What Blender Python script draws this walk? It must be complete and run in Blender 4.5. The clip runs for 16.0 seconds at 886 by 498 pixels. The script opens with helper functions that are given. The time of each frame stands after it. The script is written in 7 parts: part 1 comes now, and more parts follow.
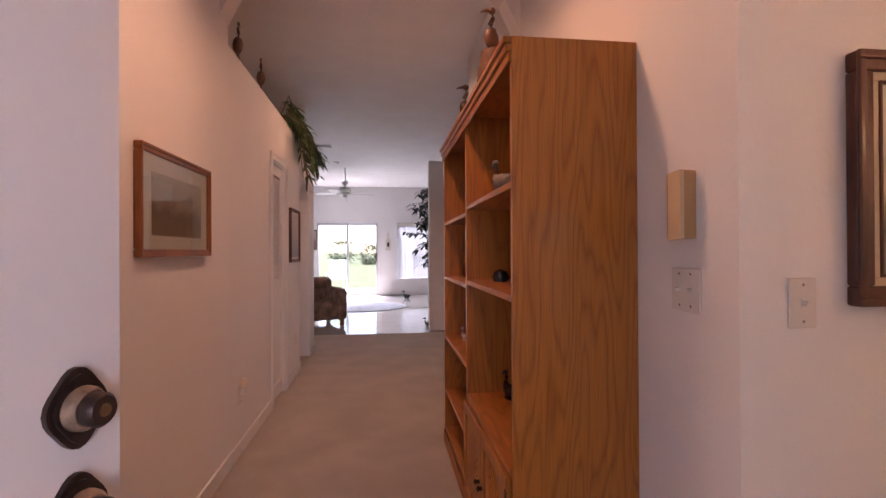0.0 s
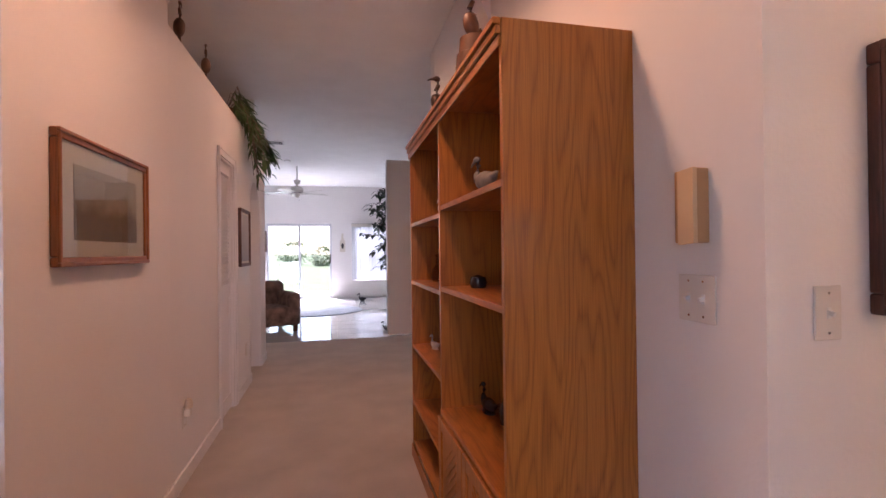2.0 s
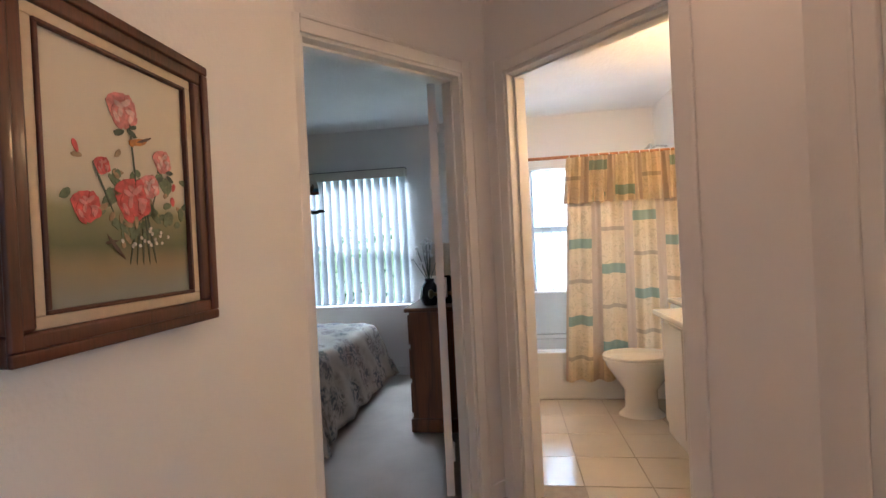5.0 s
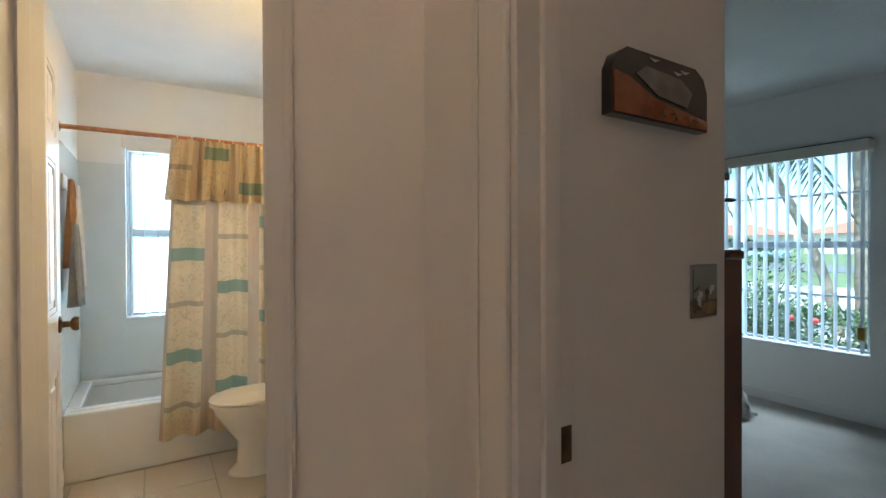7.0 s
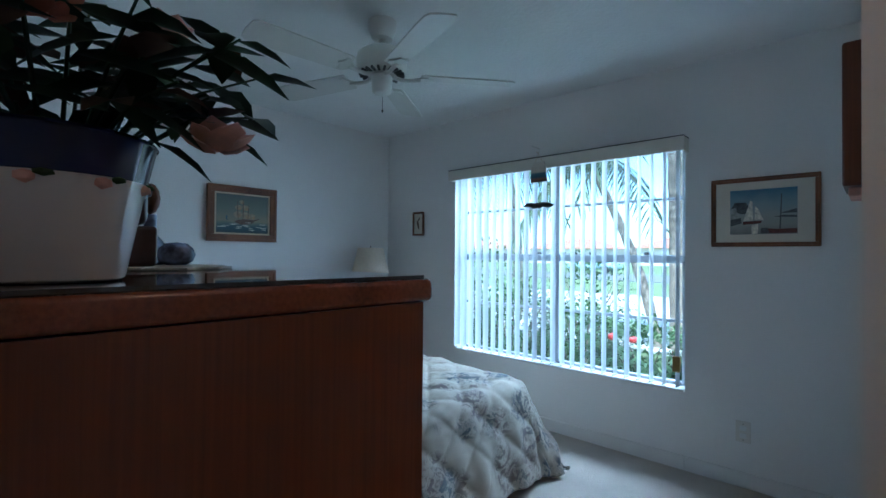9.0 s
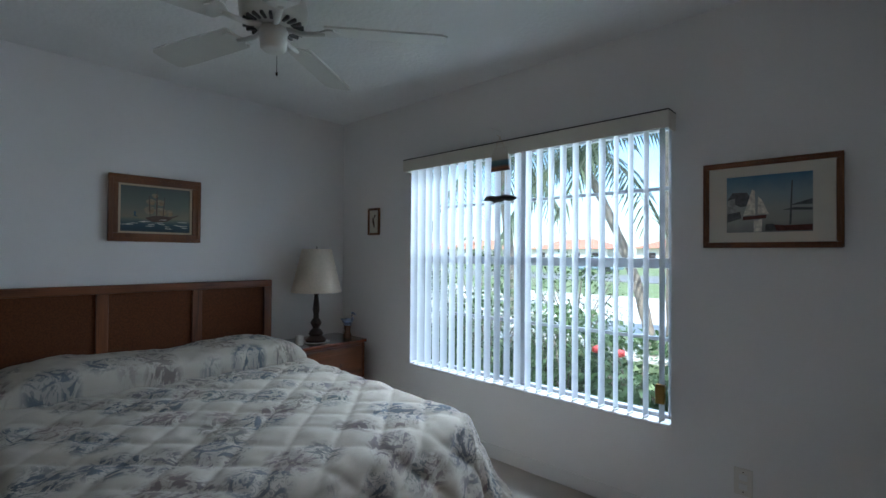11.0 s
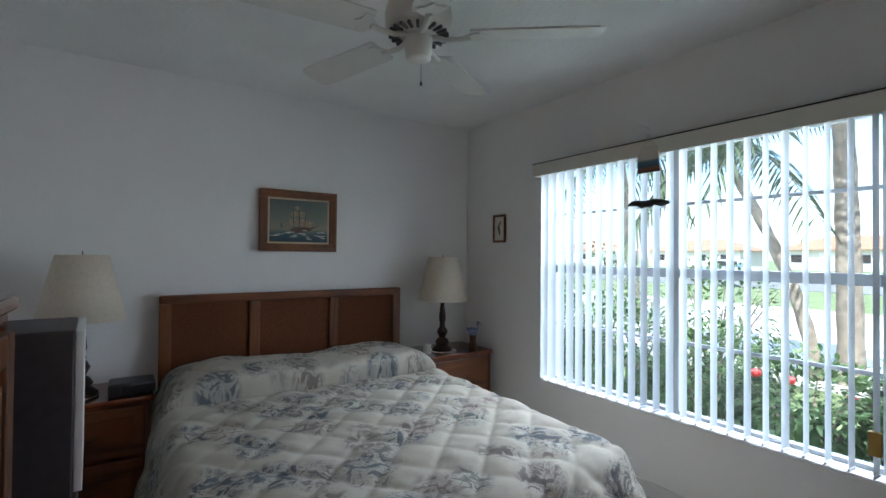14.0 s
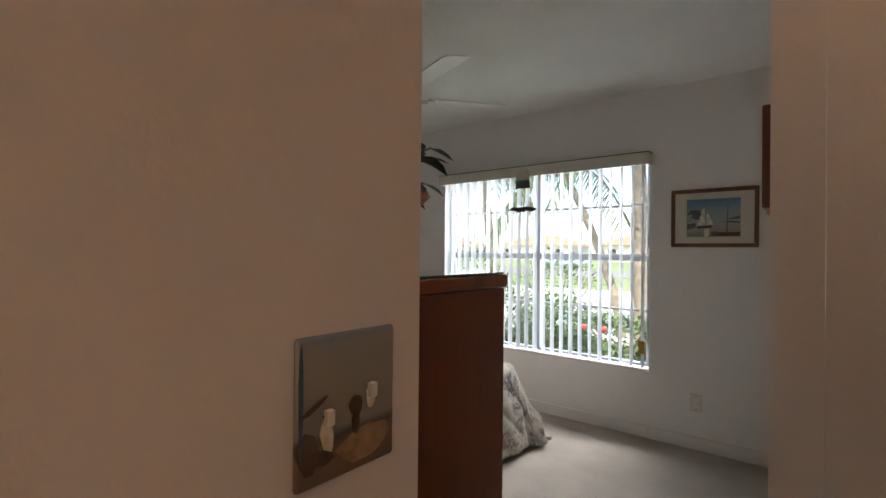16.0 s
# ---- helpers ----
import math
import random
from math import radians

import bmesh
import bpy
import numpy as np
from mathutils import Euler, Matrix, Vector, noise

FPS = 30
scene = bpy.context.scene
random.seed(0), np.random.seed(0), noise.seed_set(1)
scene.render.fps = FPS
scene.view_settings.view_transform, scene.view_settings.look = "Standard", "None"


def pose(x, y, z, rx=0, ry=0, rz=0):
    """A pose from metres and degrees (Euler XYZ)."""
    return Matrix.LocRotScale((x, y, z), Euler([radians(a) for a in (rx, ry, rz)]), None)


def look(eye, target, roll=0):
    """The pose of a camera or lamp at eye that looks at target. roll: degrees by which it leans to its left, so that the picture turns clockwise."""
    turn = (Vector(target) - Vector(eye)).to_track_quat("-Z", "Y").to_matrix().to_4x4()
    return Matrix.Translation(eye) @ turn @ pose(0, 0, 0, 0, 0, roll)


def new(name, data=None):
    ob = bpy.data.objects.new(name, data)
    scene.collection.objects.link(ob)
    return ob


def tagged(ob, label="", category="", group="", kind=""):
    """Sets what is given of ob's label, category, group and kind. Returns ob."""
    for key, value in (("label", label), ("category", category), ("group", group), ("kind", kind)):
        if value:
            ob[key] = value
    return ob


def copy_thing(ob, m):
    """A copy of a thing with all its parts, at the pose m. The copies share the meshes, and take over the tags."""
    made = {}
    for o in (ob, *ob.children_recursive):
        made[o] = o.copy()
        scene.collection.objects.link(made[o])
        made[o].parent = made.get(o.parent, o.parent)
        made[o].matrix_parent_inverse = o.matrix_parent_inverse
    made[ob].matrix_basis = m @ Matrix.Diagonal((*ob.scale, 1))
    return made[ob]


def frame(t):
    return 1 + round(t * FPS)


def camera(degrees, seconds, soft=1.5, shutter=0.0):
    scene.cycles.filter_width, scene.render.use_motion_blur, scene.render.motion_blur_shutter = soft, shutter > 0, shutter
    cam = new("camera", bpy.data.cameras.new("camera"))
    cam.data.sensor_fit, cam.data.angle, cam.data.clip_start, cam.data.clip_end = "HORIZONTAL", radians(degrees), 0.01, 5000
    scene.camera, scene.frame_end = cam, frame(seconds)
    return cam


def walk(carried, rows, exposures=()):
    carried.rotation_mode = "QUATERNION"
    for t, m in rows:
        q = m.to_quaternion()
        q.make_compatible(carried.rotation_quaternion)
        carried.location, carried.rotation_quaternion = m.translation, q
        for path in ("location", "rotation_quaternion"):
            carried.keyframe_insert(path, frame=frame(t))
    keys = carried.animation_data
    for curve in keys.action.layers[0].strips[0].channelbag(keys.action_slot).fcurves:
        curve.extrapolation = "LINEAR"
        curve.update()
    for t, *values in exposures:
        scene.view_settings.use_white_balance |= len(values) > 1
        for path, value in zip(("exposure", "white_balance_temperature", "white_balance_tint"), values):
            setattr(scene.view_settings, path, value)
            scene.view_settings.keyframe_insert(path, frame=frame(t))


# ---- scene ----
cam = camera(86.9, 16.0)
PATH = [
    (0, 1.360, 1.422, 1.223, -7.24, 0.26, 0.30),
    (0.5, 1.314, 1.423, 1.227, -6.81, 0.20, 0.30),
    (1, 1.278, 1.436, 1.234, -6.66, 0.29, 0.30),
    (1.5, 1.260, 1.485, 1.240, -7.79, 0.26, 0.40),
    (2, 1.301, 1.601, 1.240, -12.95, 0.26, 0.70),
    (2.5, 1.364, 1.696, 1.254, -23.55, 0.14, 1.10),
    (3, 1.415, 1.766, 1.254, -37.32, 0.23, 1.40),
    (3.5, 1.495, 1.756, 1.243, -52.60, 0.40, 1.90),
    (4, 1.630, 1.705, 1.238, -62.36, 0.14, 2.20),
    (4.2, 1.684, 1.691, 1.222, -66.46, 0.29, 2.70),
    (6.3, 2.256, 1.536, 1.255, -105.96, -1.23, 0.57),
    (6.5, 2.333, 1.474, 1.249, -110.08, -1.01, 0.62),
    (7, 2.477, 1.302, 1.243, -121.77, -0.50, 0.27),
    (7.5, 2.587, 1.038, 1.255, -129.69, 0.22, -0.06),
    (8, 2.745, 0.667, 1.252, -134.55, 0.44, -0.37),
    (8.5, 2.818, 0.424, 1.247, -136.13, 0.77, -0.44),
    (9, 2.830, 0.148, 1.249, -137.29, 0.68, -0.49),
    (11.5, 2.962, -0.499, 1.267, -136.50, 0.75, -0.43),
    (12, 3.006, -0.468, 1.266, -133.42, 0.79, -0.41),
    (12.5, 3.056, -0.460, 1.255, -129.88, 1.15, -0.45),
    (13, 3.099, -0.457, 1.288, -126.23, 0.88, -0.44),
    (13.5, 3.122, -0.467, 1.308, -124.53, 0.87, -0.50),
    (14, 3.125, -0.441, 1.315, -123.99, 0.80, -0.53),
    (14.5, 3.061, -0.353, 1.285, -124.86, 1.01, -0.60),
    (15, 2.940, -0.116, 1.254, -130.07, 0.57, -0.71),
    (15.5, 2.843, 0.163, 1.264, -136.30, 0.63, -0.51),
    (16, 2.740, 0.543, 1.264, -141.14, 0.27, -0.56),
]
EXPOSURES = [(0.0, 1.76, 6450, 38), (1.4, 1.82, 6550, 37), (2.0, 1.95, 6050, 34), (2.5, 2.03, 5600, 32), (2.9, 2.1, 5250, 27), (3.5, 2.02, 5600, 20), (4.2, 1.9, 5400, 14), (6.3, 1.62, 5500, 3), (7.5, 1.45, 4800, -7), (8.3, 1.55, 4500, -5),
             (9.2, 1.76, 4650, 1), (9.6, 1.74, 4700, 3), (11.3, 1.46, 5700, 9), (12.5, 1.52, 5850, 9), (14.0, 1.8, 5850, 9), (14.5, 2.12, 6050, 10), (15.0, 1.98, 6200, 12),
             (15.5, 1.9, 6450, 13), (16.0, 1.82, 7000, 15)]
walk(cam, [(t, pose(x, y, z, 90 + p, r, w)) for t, x, y, z, w, p, r in PATH], EXPOSURES)

# ---- world and light ----
world = bpy.data.worlds.new("sky")
scene.world = world
world.use_nodes = True
wn = world.node_tree.nodes
sky = wn.new("ShaderNodeTexSky")
sky.sky_type, sky.sun_disc = "NISHITA", False
sky.sun_elevation, sky.sun_rotation = radians(58), radians(0)
wn["Background"].inputs["Strength"].default_value = 0.15
world.node_tree.links.new(sky.outputs[0], wn["Background"].inputs[0])

sun = new("sun", bpy.data.lights.new("sun", "SUN"))
sun.data.energy, sun.data.angle, sun.data.color = 4.2, radians(0.5), (1, 0.95, 0.88)
sun.matrix_world = look((0, 0, 0), (0.25, -0.55, -1.0))


def bulb(name, at, watts, colour, radius=0.09):
    d = bpy.data.lights.new(name, "POINT")
    d.energy, d.color, d.shadow_soft_size = watts, colour, radius
    ob = new(name, d)
    ob.location = at
    return ob


def fill_panel(name, eye, target, sx, sy, watts):
    """An added area lamp outside a window or door, standing in for sky light."""
    d = bpy.data.lights.new(name, "AREA")
    d.shape, d.size, d.size_y, d.energy, d.color = "RECTANGLE", sx, sy, watts, (0.88, 0.95, 1.0)
    ob = new(name, d)
    ob.matrix_world = look(eye, target)
    return ob


# Added lamp panels outdoors that brighten the rooms behind each opening.
fill_panel("south_window_fill", (4.53, -4.5, 3.25), (4.5, -1.2, 0.6), 3.2, 1.2, 120)
# Unseen upright panel west of the window, added to light the bedroom walls.
fill_panel("street_side_fill", (2.55, -5.3, 1.55), (4.7, -1.3, 1.1), 2.4, 2.6, 60)
fill_panel("north_bedroom_window_fill", (7.9, 3.52, 3.2), (4.8, 3.4, 0.6), 3.0, 1.2, 330)
fill_panel("patio_fill", (0.4, 16.9, 3.3), (0.5, 12.5, 0.2), 3.4, 1.4, 520)
fill_panel("bath_window_fill", (7.5, 1.15, 2.7), (6.0, 1.15, 1.0), 1.2, 0.8, 6)
TUNGSTEN = (1.0, 0.56, 0.30)


def downlight(name, at, watts):
    d = bpy.data.lights.new(name, "SPOT")
    d.energy, d.color, d.shadow_soft_size, d.spot_size, d.spot_blend = watts, TUNGSTEN, 0.07, radians(165), 0.8
    new(name, d).location = at


downlight("foyer_lamp", (1.30, 3.14, 2.66), 12.5)
downlight("hall_lamp", (1.30, 5.9, 2.95), 17)
bulb("vestibule_lamp", (2.90, 1.36, 2.6), 3.0, TUNGSTEN, 0.05)
# Added warm fill for the passage walls; no fitting hangs here.
bulb("passage_fill", (2.42, -0.35, 2.28), 0.5, TUNGSTEN, 0.08)
bulb("bath_lamp", (4.45, 0.48, 1.95), 7.2, (1.0, 0.60, 0.26), 0.1)


# ---- materials ----
def mat(name, colour, rough=0.6, metal=0.0, var=0.08, scale=6.0, bump=0.0, bscale=200.0, coat=0.0, trans=0.0, spec=0.5):
    m = bpy.data.materials.new(name)
    m.use_nodes = True
    n, lk = m.node_tree.nodes, m.node_tree.links
    b = n["Principled BSDF"]
    b.inputs["Roughness"].default_value, b.inputs["Metallic"].default_value = rough, metal
    b.inputs["Coat Weight"].default_value = coat
    b.inputs["Specular IOR Level"].default_value = spec
    tc = n.new("ShaderNodeTexCoord")
    n1 = n.new("ShaderNodeTexNoise")
    n1.inputs["Scale"].default_value, n1.inputs["Detail"].default_value = scale, 5
    lk.new(tc.outputs["Object"], n1.inputs["Vector"])
    ramp = n.new("ShaderNodeValToRGB")
    lo, hi = [max(0, c * (1 - var)) for c in colour], [min(1, c * (1 + var)) for c in colour]
    ramp.color_ramp.elements[0].color, ramp.color_ramp.elements[1].color = (*lo, 1), (*hi, 1)
    ramp.color_ramp.elements[0].position, ramp.color_ramp.elements[1].position = 0.3, 0.7
    lk.new(n1.outputs["Fac"], ramp.inputs["Fac"])
    lk.new(ramp.outputs["Color"], b.inputs["Base Color"])
    if bump:
        n2 = n.new("ShaderNodeTexNoise")
        n2.inputs["Scale"].default_value, n2.inputs["Detail"].default_value = bscale, 3
        bp = n.new("ShaderNodeBump")
        bp.inputs["Strength"].default_value, bp.inputs["Distance"].default_value = bump, 0.01
        lk.new(tc.outputs["Object"], n2.inputs["Vector"])
        lk.new(n2.outputs["Fac"], bp.inputs["Height"])
        lk.new(bp.outputs["Normal"], b.inputs["Normal"])
    if trans:
        tr = n.new("ShaderNodeBsdfTranslucent")
        lk.new(ramp.outputs["Color"], tr.inputs["Color"])
        mx = n.new("ShaderNodeMixShader")
        mx.inputs["Fac"].default_value = trans
        lk.new(b.outputs[0], mx.inputs[1])
        lk.new(tr.outputs[0], mx.inputs[2])
        lk.new(mx.outputs[0], n["Material Output"].inputs["Surface"])
    return m


def wood(name, dark, light, stretch=(9, 9, 0.9), rings=7.0, rough=0.38, coat=0.15, fine=1.0, figure=0.72, power=3.0):
    """Long grain with cathedral figure: contour bands of a stretched noise, crossed with fine pores."""
    m = mat(name, light, rough, coat=coat)
    n, lk = m.node_tree.nodes, m.node_tree.links
    b = n["Principled BSDF"]
    tc, mp = n.new("ShaderNodeTexCoord"), n.new("ShaderNodeMapping")
    mp.inputs["Scale"].default_value = stretch
    lk.new(tc.outputs["Object"], mp.inputs["Vector"])
    ns = n.new("ShaderNodeTexNoise")
    ns.inputs["Scale"].default_value, ns.inputs["Detail"].default_value, ns.inputs["Roughness"].default_value = 0.55, 2, 0.4
    lk.new(mp.outputs[0], ns.inputs["Vector"])
    mul, fr = n.new("ShaderNodeMath"), n.new("ShaderNodeMath")
    mul.operation, fr.operation = "MULTIPLY", "PINGPONG"
    mul.inputs[1].default_value, fr.inputs[1].default_value = rings * 2, 1.0
    lk.new(ns.outputs["Fac"], mul.inputs[0])
    lk.new(mul.outputs[0], fr.inputs[0])
    pw = n.new("ShaderNodeMath")
    pw.operation = "POWER"
    pw.inputs[1].default_value = power
    lk.new(fr.outputs[0], pw.inputs[0])
    mp2 = n.new("ShaderNodeMapping")
    mp2.inputs["Scale"].default_value = [s * 14 * fine for s in stretch[:2]] + [stretch[2] * 3.0]
    if stretch[2] > stretch[0]:
        mp2.inputs["Scale"].default_value = (stretch[0] * 3, stretch[1] * 14 * fine, stretch[2] * 14 * fine)
    if stretch[1] < stretch[0] and stretch[1] < stretch[2]:
        mp2.inputs["Scale"].default_value = (stretch[0] * 14 * fine, stretch[1] * 3, stretch[2] * 14 * fine)
    lk.new(tc.outputs["Object"], mp2.inputs["Vector"])
    pores = n.new("ShaderNodeTexNoise")
    pores.inputs["Scale"].default_value, pores.inputs["Detail"].default_value = 1.6, 3
    lk.new(mp2.outputs[0], pores.inputs["Vector"])
    mix = n.new("ShaderNodeMix")
    mix.data_type = "RGBA"
    mix.inputs["A"].default_value, mix.inputs["B"].default_value = (*light, 1), (*dark, 1)
    amt = n.new("ShaderNodeMath")
    amt.operation = "MULTIPLY_ADD"
    amt.inputs[1].default_value = figure
    lk.new(pw.outputs[0], amt.inputs[0])
    sub = n.new("ShaderNodeMath")
    sub.operation = "MULTIPLY_ADD"
    sub.inputs[1].default_value, sub.inputs[2].default_value = 1.5, -0.55
    lk.new(pores.outputs["Fac"], sub.inputs[0])
    lk.new(sub.outputs[0], amt.inputs[2])
    amt.use_clamp = True
    lk.new(amt.outputs[0], mix.inputs["Factor"])
    lk.new(mix.outputs["Result"], b.inputs["Base Color"])
    bp = n.new("ShaderNodeBump")
    bp.inputs["Strength"].default_value, bp.inputs["Distance"].default_value = 0.15, 0.002
    lk.new(amt.outputs[0], bp.inputs["Height"])
    lk.new(bp.outputs["Normal"], b.inputs["Normal"])
    return m


def glass_mat(name, colour=(1, 1, 1), rough=0.0):
    m = bpy.data.materials.new(name)
    m.use_nodes = True
    n, lk = m.node_tree.nodes, m.node_tree.links
    n.remove(n["Principled BSDF"])
    tr, gl, mx = n.new("ShaderNodeBsdfTransparent"), n.new("ShaderNodeBsdfGlossy"), n.new("ShaderNodeMixShader")
    lw, pw, ml = n.new("ShaderNodeLayerWeight"), n.new("ShaderNodeMath"), n.new("ShaderNodeMath")
    tr.inputs["Color"].default_value = (*colour, 1)
    gl.inputs["Roughness"].default_value = rough
    pw.operation, ml.operation = "POWER", "MULTIPLY_ADD"
    pw.inputs[1].default_value, ml.inputs[1].default_value, ml.inputs[2].default_value = 4.0, 0.6, 0.03
    lk.new(lw.outputs["Facing"], pw.inputs[0])
    lk.new(pw.outputs[0], ml.inputs[0])
    lk.new(ml.outputs[0], mx.inputs[0])
    lk.new(tr.outputs[0], mx.inputs[1])
    lk.new(gl.outputs[0], mx.inputs[2])
    lk.new(mx.outputs[0], n["Material Output"].inputs["Surface"])
    return m


WALL = mat("wall_paint", (0.82, 0.80, 0.78), 0.55, var=0.025, scale=1.2, bump=0.10, bscale=70)
CEIL = mat("ceiling_paint", (0.83, 0.82, 0.80), 0.8, var=0.03, scale=3, bump=0.35, bscale=45)
TRIM = mat("trim_paint", (0.80, 0.78, 0.76), 0.38, var=0.02, scale=3)
DOORW = mat("door_paint", (0.78, 0.76, 0.76), 0.35, var=0.03, scale=2, bump=0.03, bscale=40)
CARPET = mat("carpet", (0.62, 0.55, 0.48), 0.95, var=0.09, scale=3.0, bump=0.9, bscale=420, spec=0.1)
OAK = wood("oak", (0.20, 0.056, 0.006), (0.49, 0.176, 0.024), (14, 14, 1.25), 17, rough=0.38, coat=0.15, fine=1.3, figure=0.44, power=2.6)
OAKH = wood("oak_across", (0.25, 0.076, 0.010), (0.45, 0.158, 0.023), (10, 1.3, 10), 18, rough=0.45, coat=0.05, figure=0.55, power=2.0)
MAHOG = wood("mahogany", (0.065, 0.016, 0.006), (0.16, 0.040, 0.012), (9, 9, 0.9), 4, 0.3, 0.3)
MAHOGH = wood("mahogany_across", (0.09, 0.023, 0.008), (0.22, 0.056, 0.018), (0.9, 9, 9), 4, 0.22, 0.5)
WALNUT = wood("walnut", (0.07, 0.022, 0.008), (0.21, 0.070, 0.022), (9, 0.9, 9), 5, 0.4, 0.15)
WALNUTV = wood("walnut_upright", (0.075, 0.024, 0.009), (0.23, 0.076, 0.024), (9, 9, 0.9), 5, 0.4, 0.15)
FRAMEW = wood("frame_wood", (0.045, 0.013, 0.007), (0.12, 0.033, 0.016), (9, 9, 3), 3, 0.42, 0.1)
FRAMEL = wood("light_frame_wood", (0.10, 0.035, 0.012), (0.22, 0.085, 0.03), (9, 9, 3), 3, 0.4, 0.1)
FRAMEO = wood("orange_frame_wood", (0.16, 0.050, 0.014), (0.33, 0.115, 0.032), (9, 9, 3), 3, 0.35, 0.2)
BRASS = mat("aged_brass", (0.20, 0.13, 0.07), 0.38, 0.85, var=0.5, scale=40, bump=0.1, bscale=120)
DARKBRASS = mat("dark_bronze", (0.05, 0.032, 0.025), 0.4, 0.6, var=0.5, scale=30)
WORNBRASS = mat("worn_brass", (0.24, 0.155, 0.10), 0.55, 0.2, var=0.6, scale=45, bump=0.15, bscale=90)
CHROME = mat("chrome", (0.6, 0.6, 0.6), 0.15, 1.0, var=0.05)
PORCELAIN = mat("porcelain", (0.80, 0.78, 0.73), 0.12, var=0.02, coat=0.4)
PLATE = mat("switch_plastic", (0.72, 0.68, 0.62), 0.35, var=0.02)
CREAM = mat("cream_plastic", (0.48, 0.28, 0.13), 0.45, var=0.06, scale=12)
VANE = mat("blind_vinyl", (0.54, 0.56, 0.58), 0.5, var=0.03, scale=5, trans=0.08)
VALANCE = mat("valance", (0.70, 0.66, 0.58), 0.5, var=0.03)
WINFRAME = mat("window_frame", (0.55, 0.57, 0.60), 0.4, var=0.03)
GLASS = glass_mat("window_glass", (0.93, 0.96, 0.96))
FROST = mat("frosted_glass", (0.85, 0.88, 0.9), 0.6, var=0.02, trans=0.9)
SHADE = mat("lamp_shade", (0.84, 0.75, 0.63), 0.8, var=0.05, scale=60, bump=0.1, bscale=300, trans=0.35)
BLACK = mat("black_plastic", (0.02, 0.02, 0.022), 0.4)
SPEAK = mat("speaker_vinyl", (0.045, 0.035, 0.04), 0.55, var=0.2, scale=30)
WHITEP = mat("white_plastic", (0.75, 0.74, 0.72), 0.4, var=0.02)
FANW = mat("fan_white", (0.68, 0.67, 0.62), 0.4, var=0.03)
LEAF = mat("leaf", (0.035, 0.075, 0.02), 0.4, var=0.5, scale=14, trans=0.25)
LEAFD = mat("leaf_dark", (0.022, 0.045, 0.018), 0.4, var=0.5, scale=20, trans=0.15)
LEAFB = mat("leaf_brown", (0.09, 0.05, 0.03), 0.6, var=0.5, scale=20)
HEDGE = mat("hedge_leaf", (0.075, 0.118, 0.040), 0.5, var=0.6, scale=3, trans=0.3)
PALM = mat("palm_leaf", (0.075, 0.10, 0.05), 0.45, var=0.4, scale=3, trans=0.3)
BARK = mat("bark", (0.22, 0.18, 0.14), 0.9, var=0.4, scale=9, bump=0.8, bscale=30)
GRASS = mat("lawn", (0.14, 0.18, 0.075), 0.9, var=0.35, scale=1.5, bump=0.6, bscale=80)
CONCRETE = mat("concrete", (0.60, 0.58, 0.54), 0.85, var=0.10, scale=1.2, bump=0.2, bscale=60)
ASPHALT = mat("asphalt", (0.16, 0.16, 0.16), 0.9, var=0.2, scale=2, bump=0.3, bscale=90)
STUCCO = mat("stucco", (0.66, 0.60, 0.52), 0.9, var=0.05, scale=2, bump=0.3, bscale=60)
ROOFT = mat("roof_tile", (0.38, 0.16, 0.10), 0.8, var=0.25, scale=6)
TILEF = mat("floor_tile", (0.60, 0.54, 0.46), 0.14, var=0.08, scale=3, coat=0.3)
GROUT = mat("grout", (0.38, 0.33, 0.28), 0.9, var=0.1, scale=20)
LAMINATE = mat("white_laminate", (0.76, 0.72, 0.66), 0.3, var=0.02)
TUBM = mat("tub_enamel", (0.80, 0.78, 0.74), 0.15, var=0.01, coat=0.3)
WALLTILE = mat("tub_surround", (0.74, 0.75, 0.73), 0.2, var=0.02)
RODM = mat("copper_rod", (0.42, 0.19, 0.08), 0.35, 0.3, var=0.2, scale=40)
TOWELW = mat("white_towel", (0.74, 0.73, 0.72), 0.95, var=0.08, scale=40, bump=0.5, bscale=300)
TOWELB = mat("tan_towel", (0.42, 0.24, 0.12), 0.95, var=0.1, scale=40, bump=0.5, bscale=300)
TOWELG = mat("grey_towel", (0.34, 0.36, 0.40), 0.95, var=0.1, scale=40, bump=0.5, bscale=300)
RUG = mat("rug_wool", (0.42, 0.44, 0.47), 0.95, var=0.2, scale=5, bump=0.5, bscale=200)
UPHOL = mat("brown_upholstery", (0.20, 0.12, 0.09), 0.9, var=0.55, scale=9, bump=0.3, bscale=100)
MATBOARD = mat("mat_board", (0.66, 0.61, 0.52), 0.9, var=0.02)
LINEN = mat("linen_liner", (0.62, 0.50, 0.34), 0.9, var=0.05, scale=80)
INK = mat("dark_ink", (0.03, 0.03, 0.035), 0.6)
DUCK = mat("carved_wood", (0.13, 0.055, 0.025), 0.45, var=0.4, scale=18)
HERON = mat("brown_carving", (0.21, 0.115, 0.065), 0.55, var=0.45, scale=14)
DUCKG = mat("grey_carving", (0.20, 0.17, 0.14), 0.6, var=0.5, scale=14)
SWANW = mat("pale_ceramic", (0.55, 0.50, 0.44), 0.35, var=0.15, scale=18)
JAR = mat("blue_white_china", (0.27, 0.34, 0.54), 0.15, var=0.75, scale=40)
DARKGLASS = mat("dark_glass", (0.03, 0.025, 0.03), 0.1, var=0.4, scale=12)
BLUEBAND = mat("blue_glaze", (0.012, 0.014, 0.06), 0.15, var=0.1)
POTW = mat("pot_glaze", (0.66, 0.62, 0.60), 0.12, var=0.03, coat=0.5)
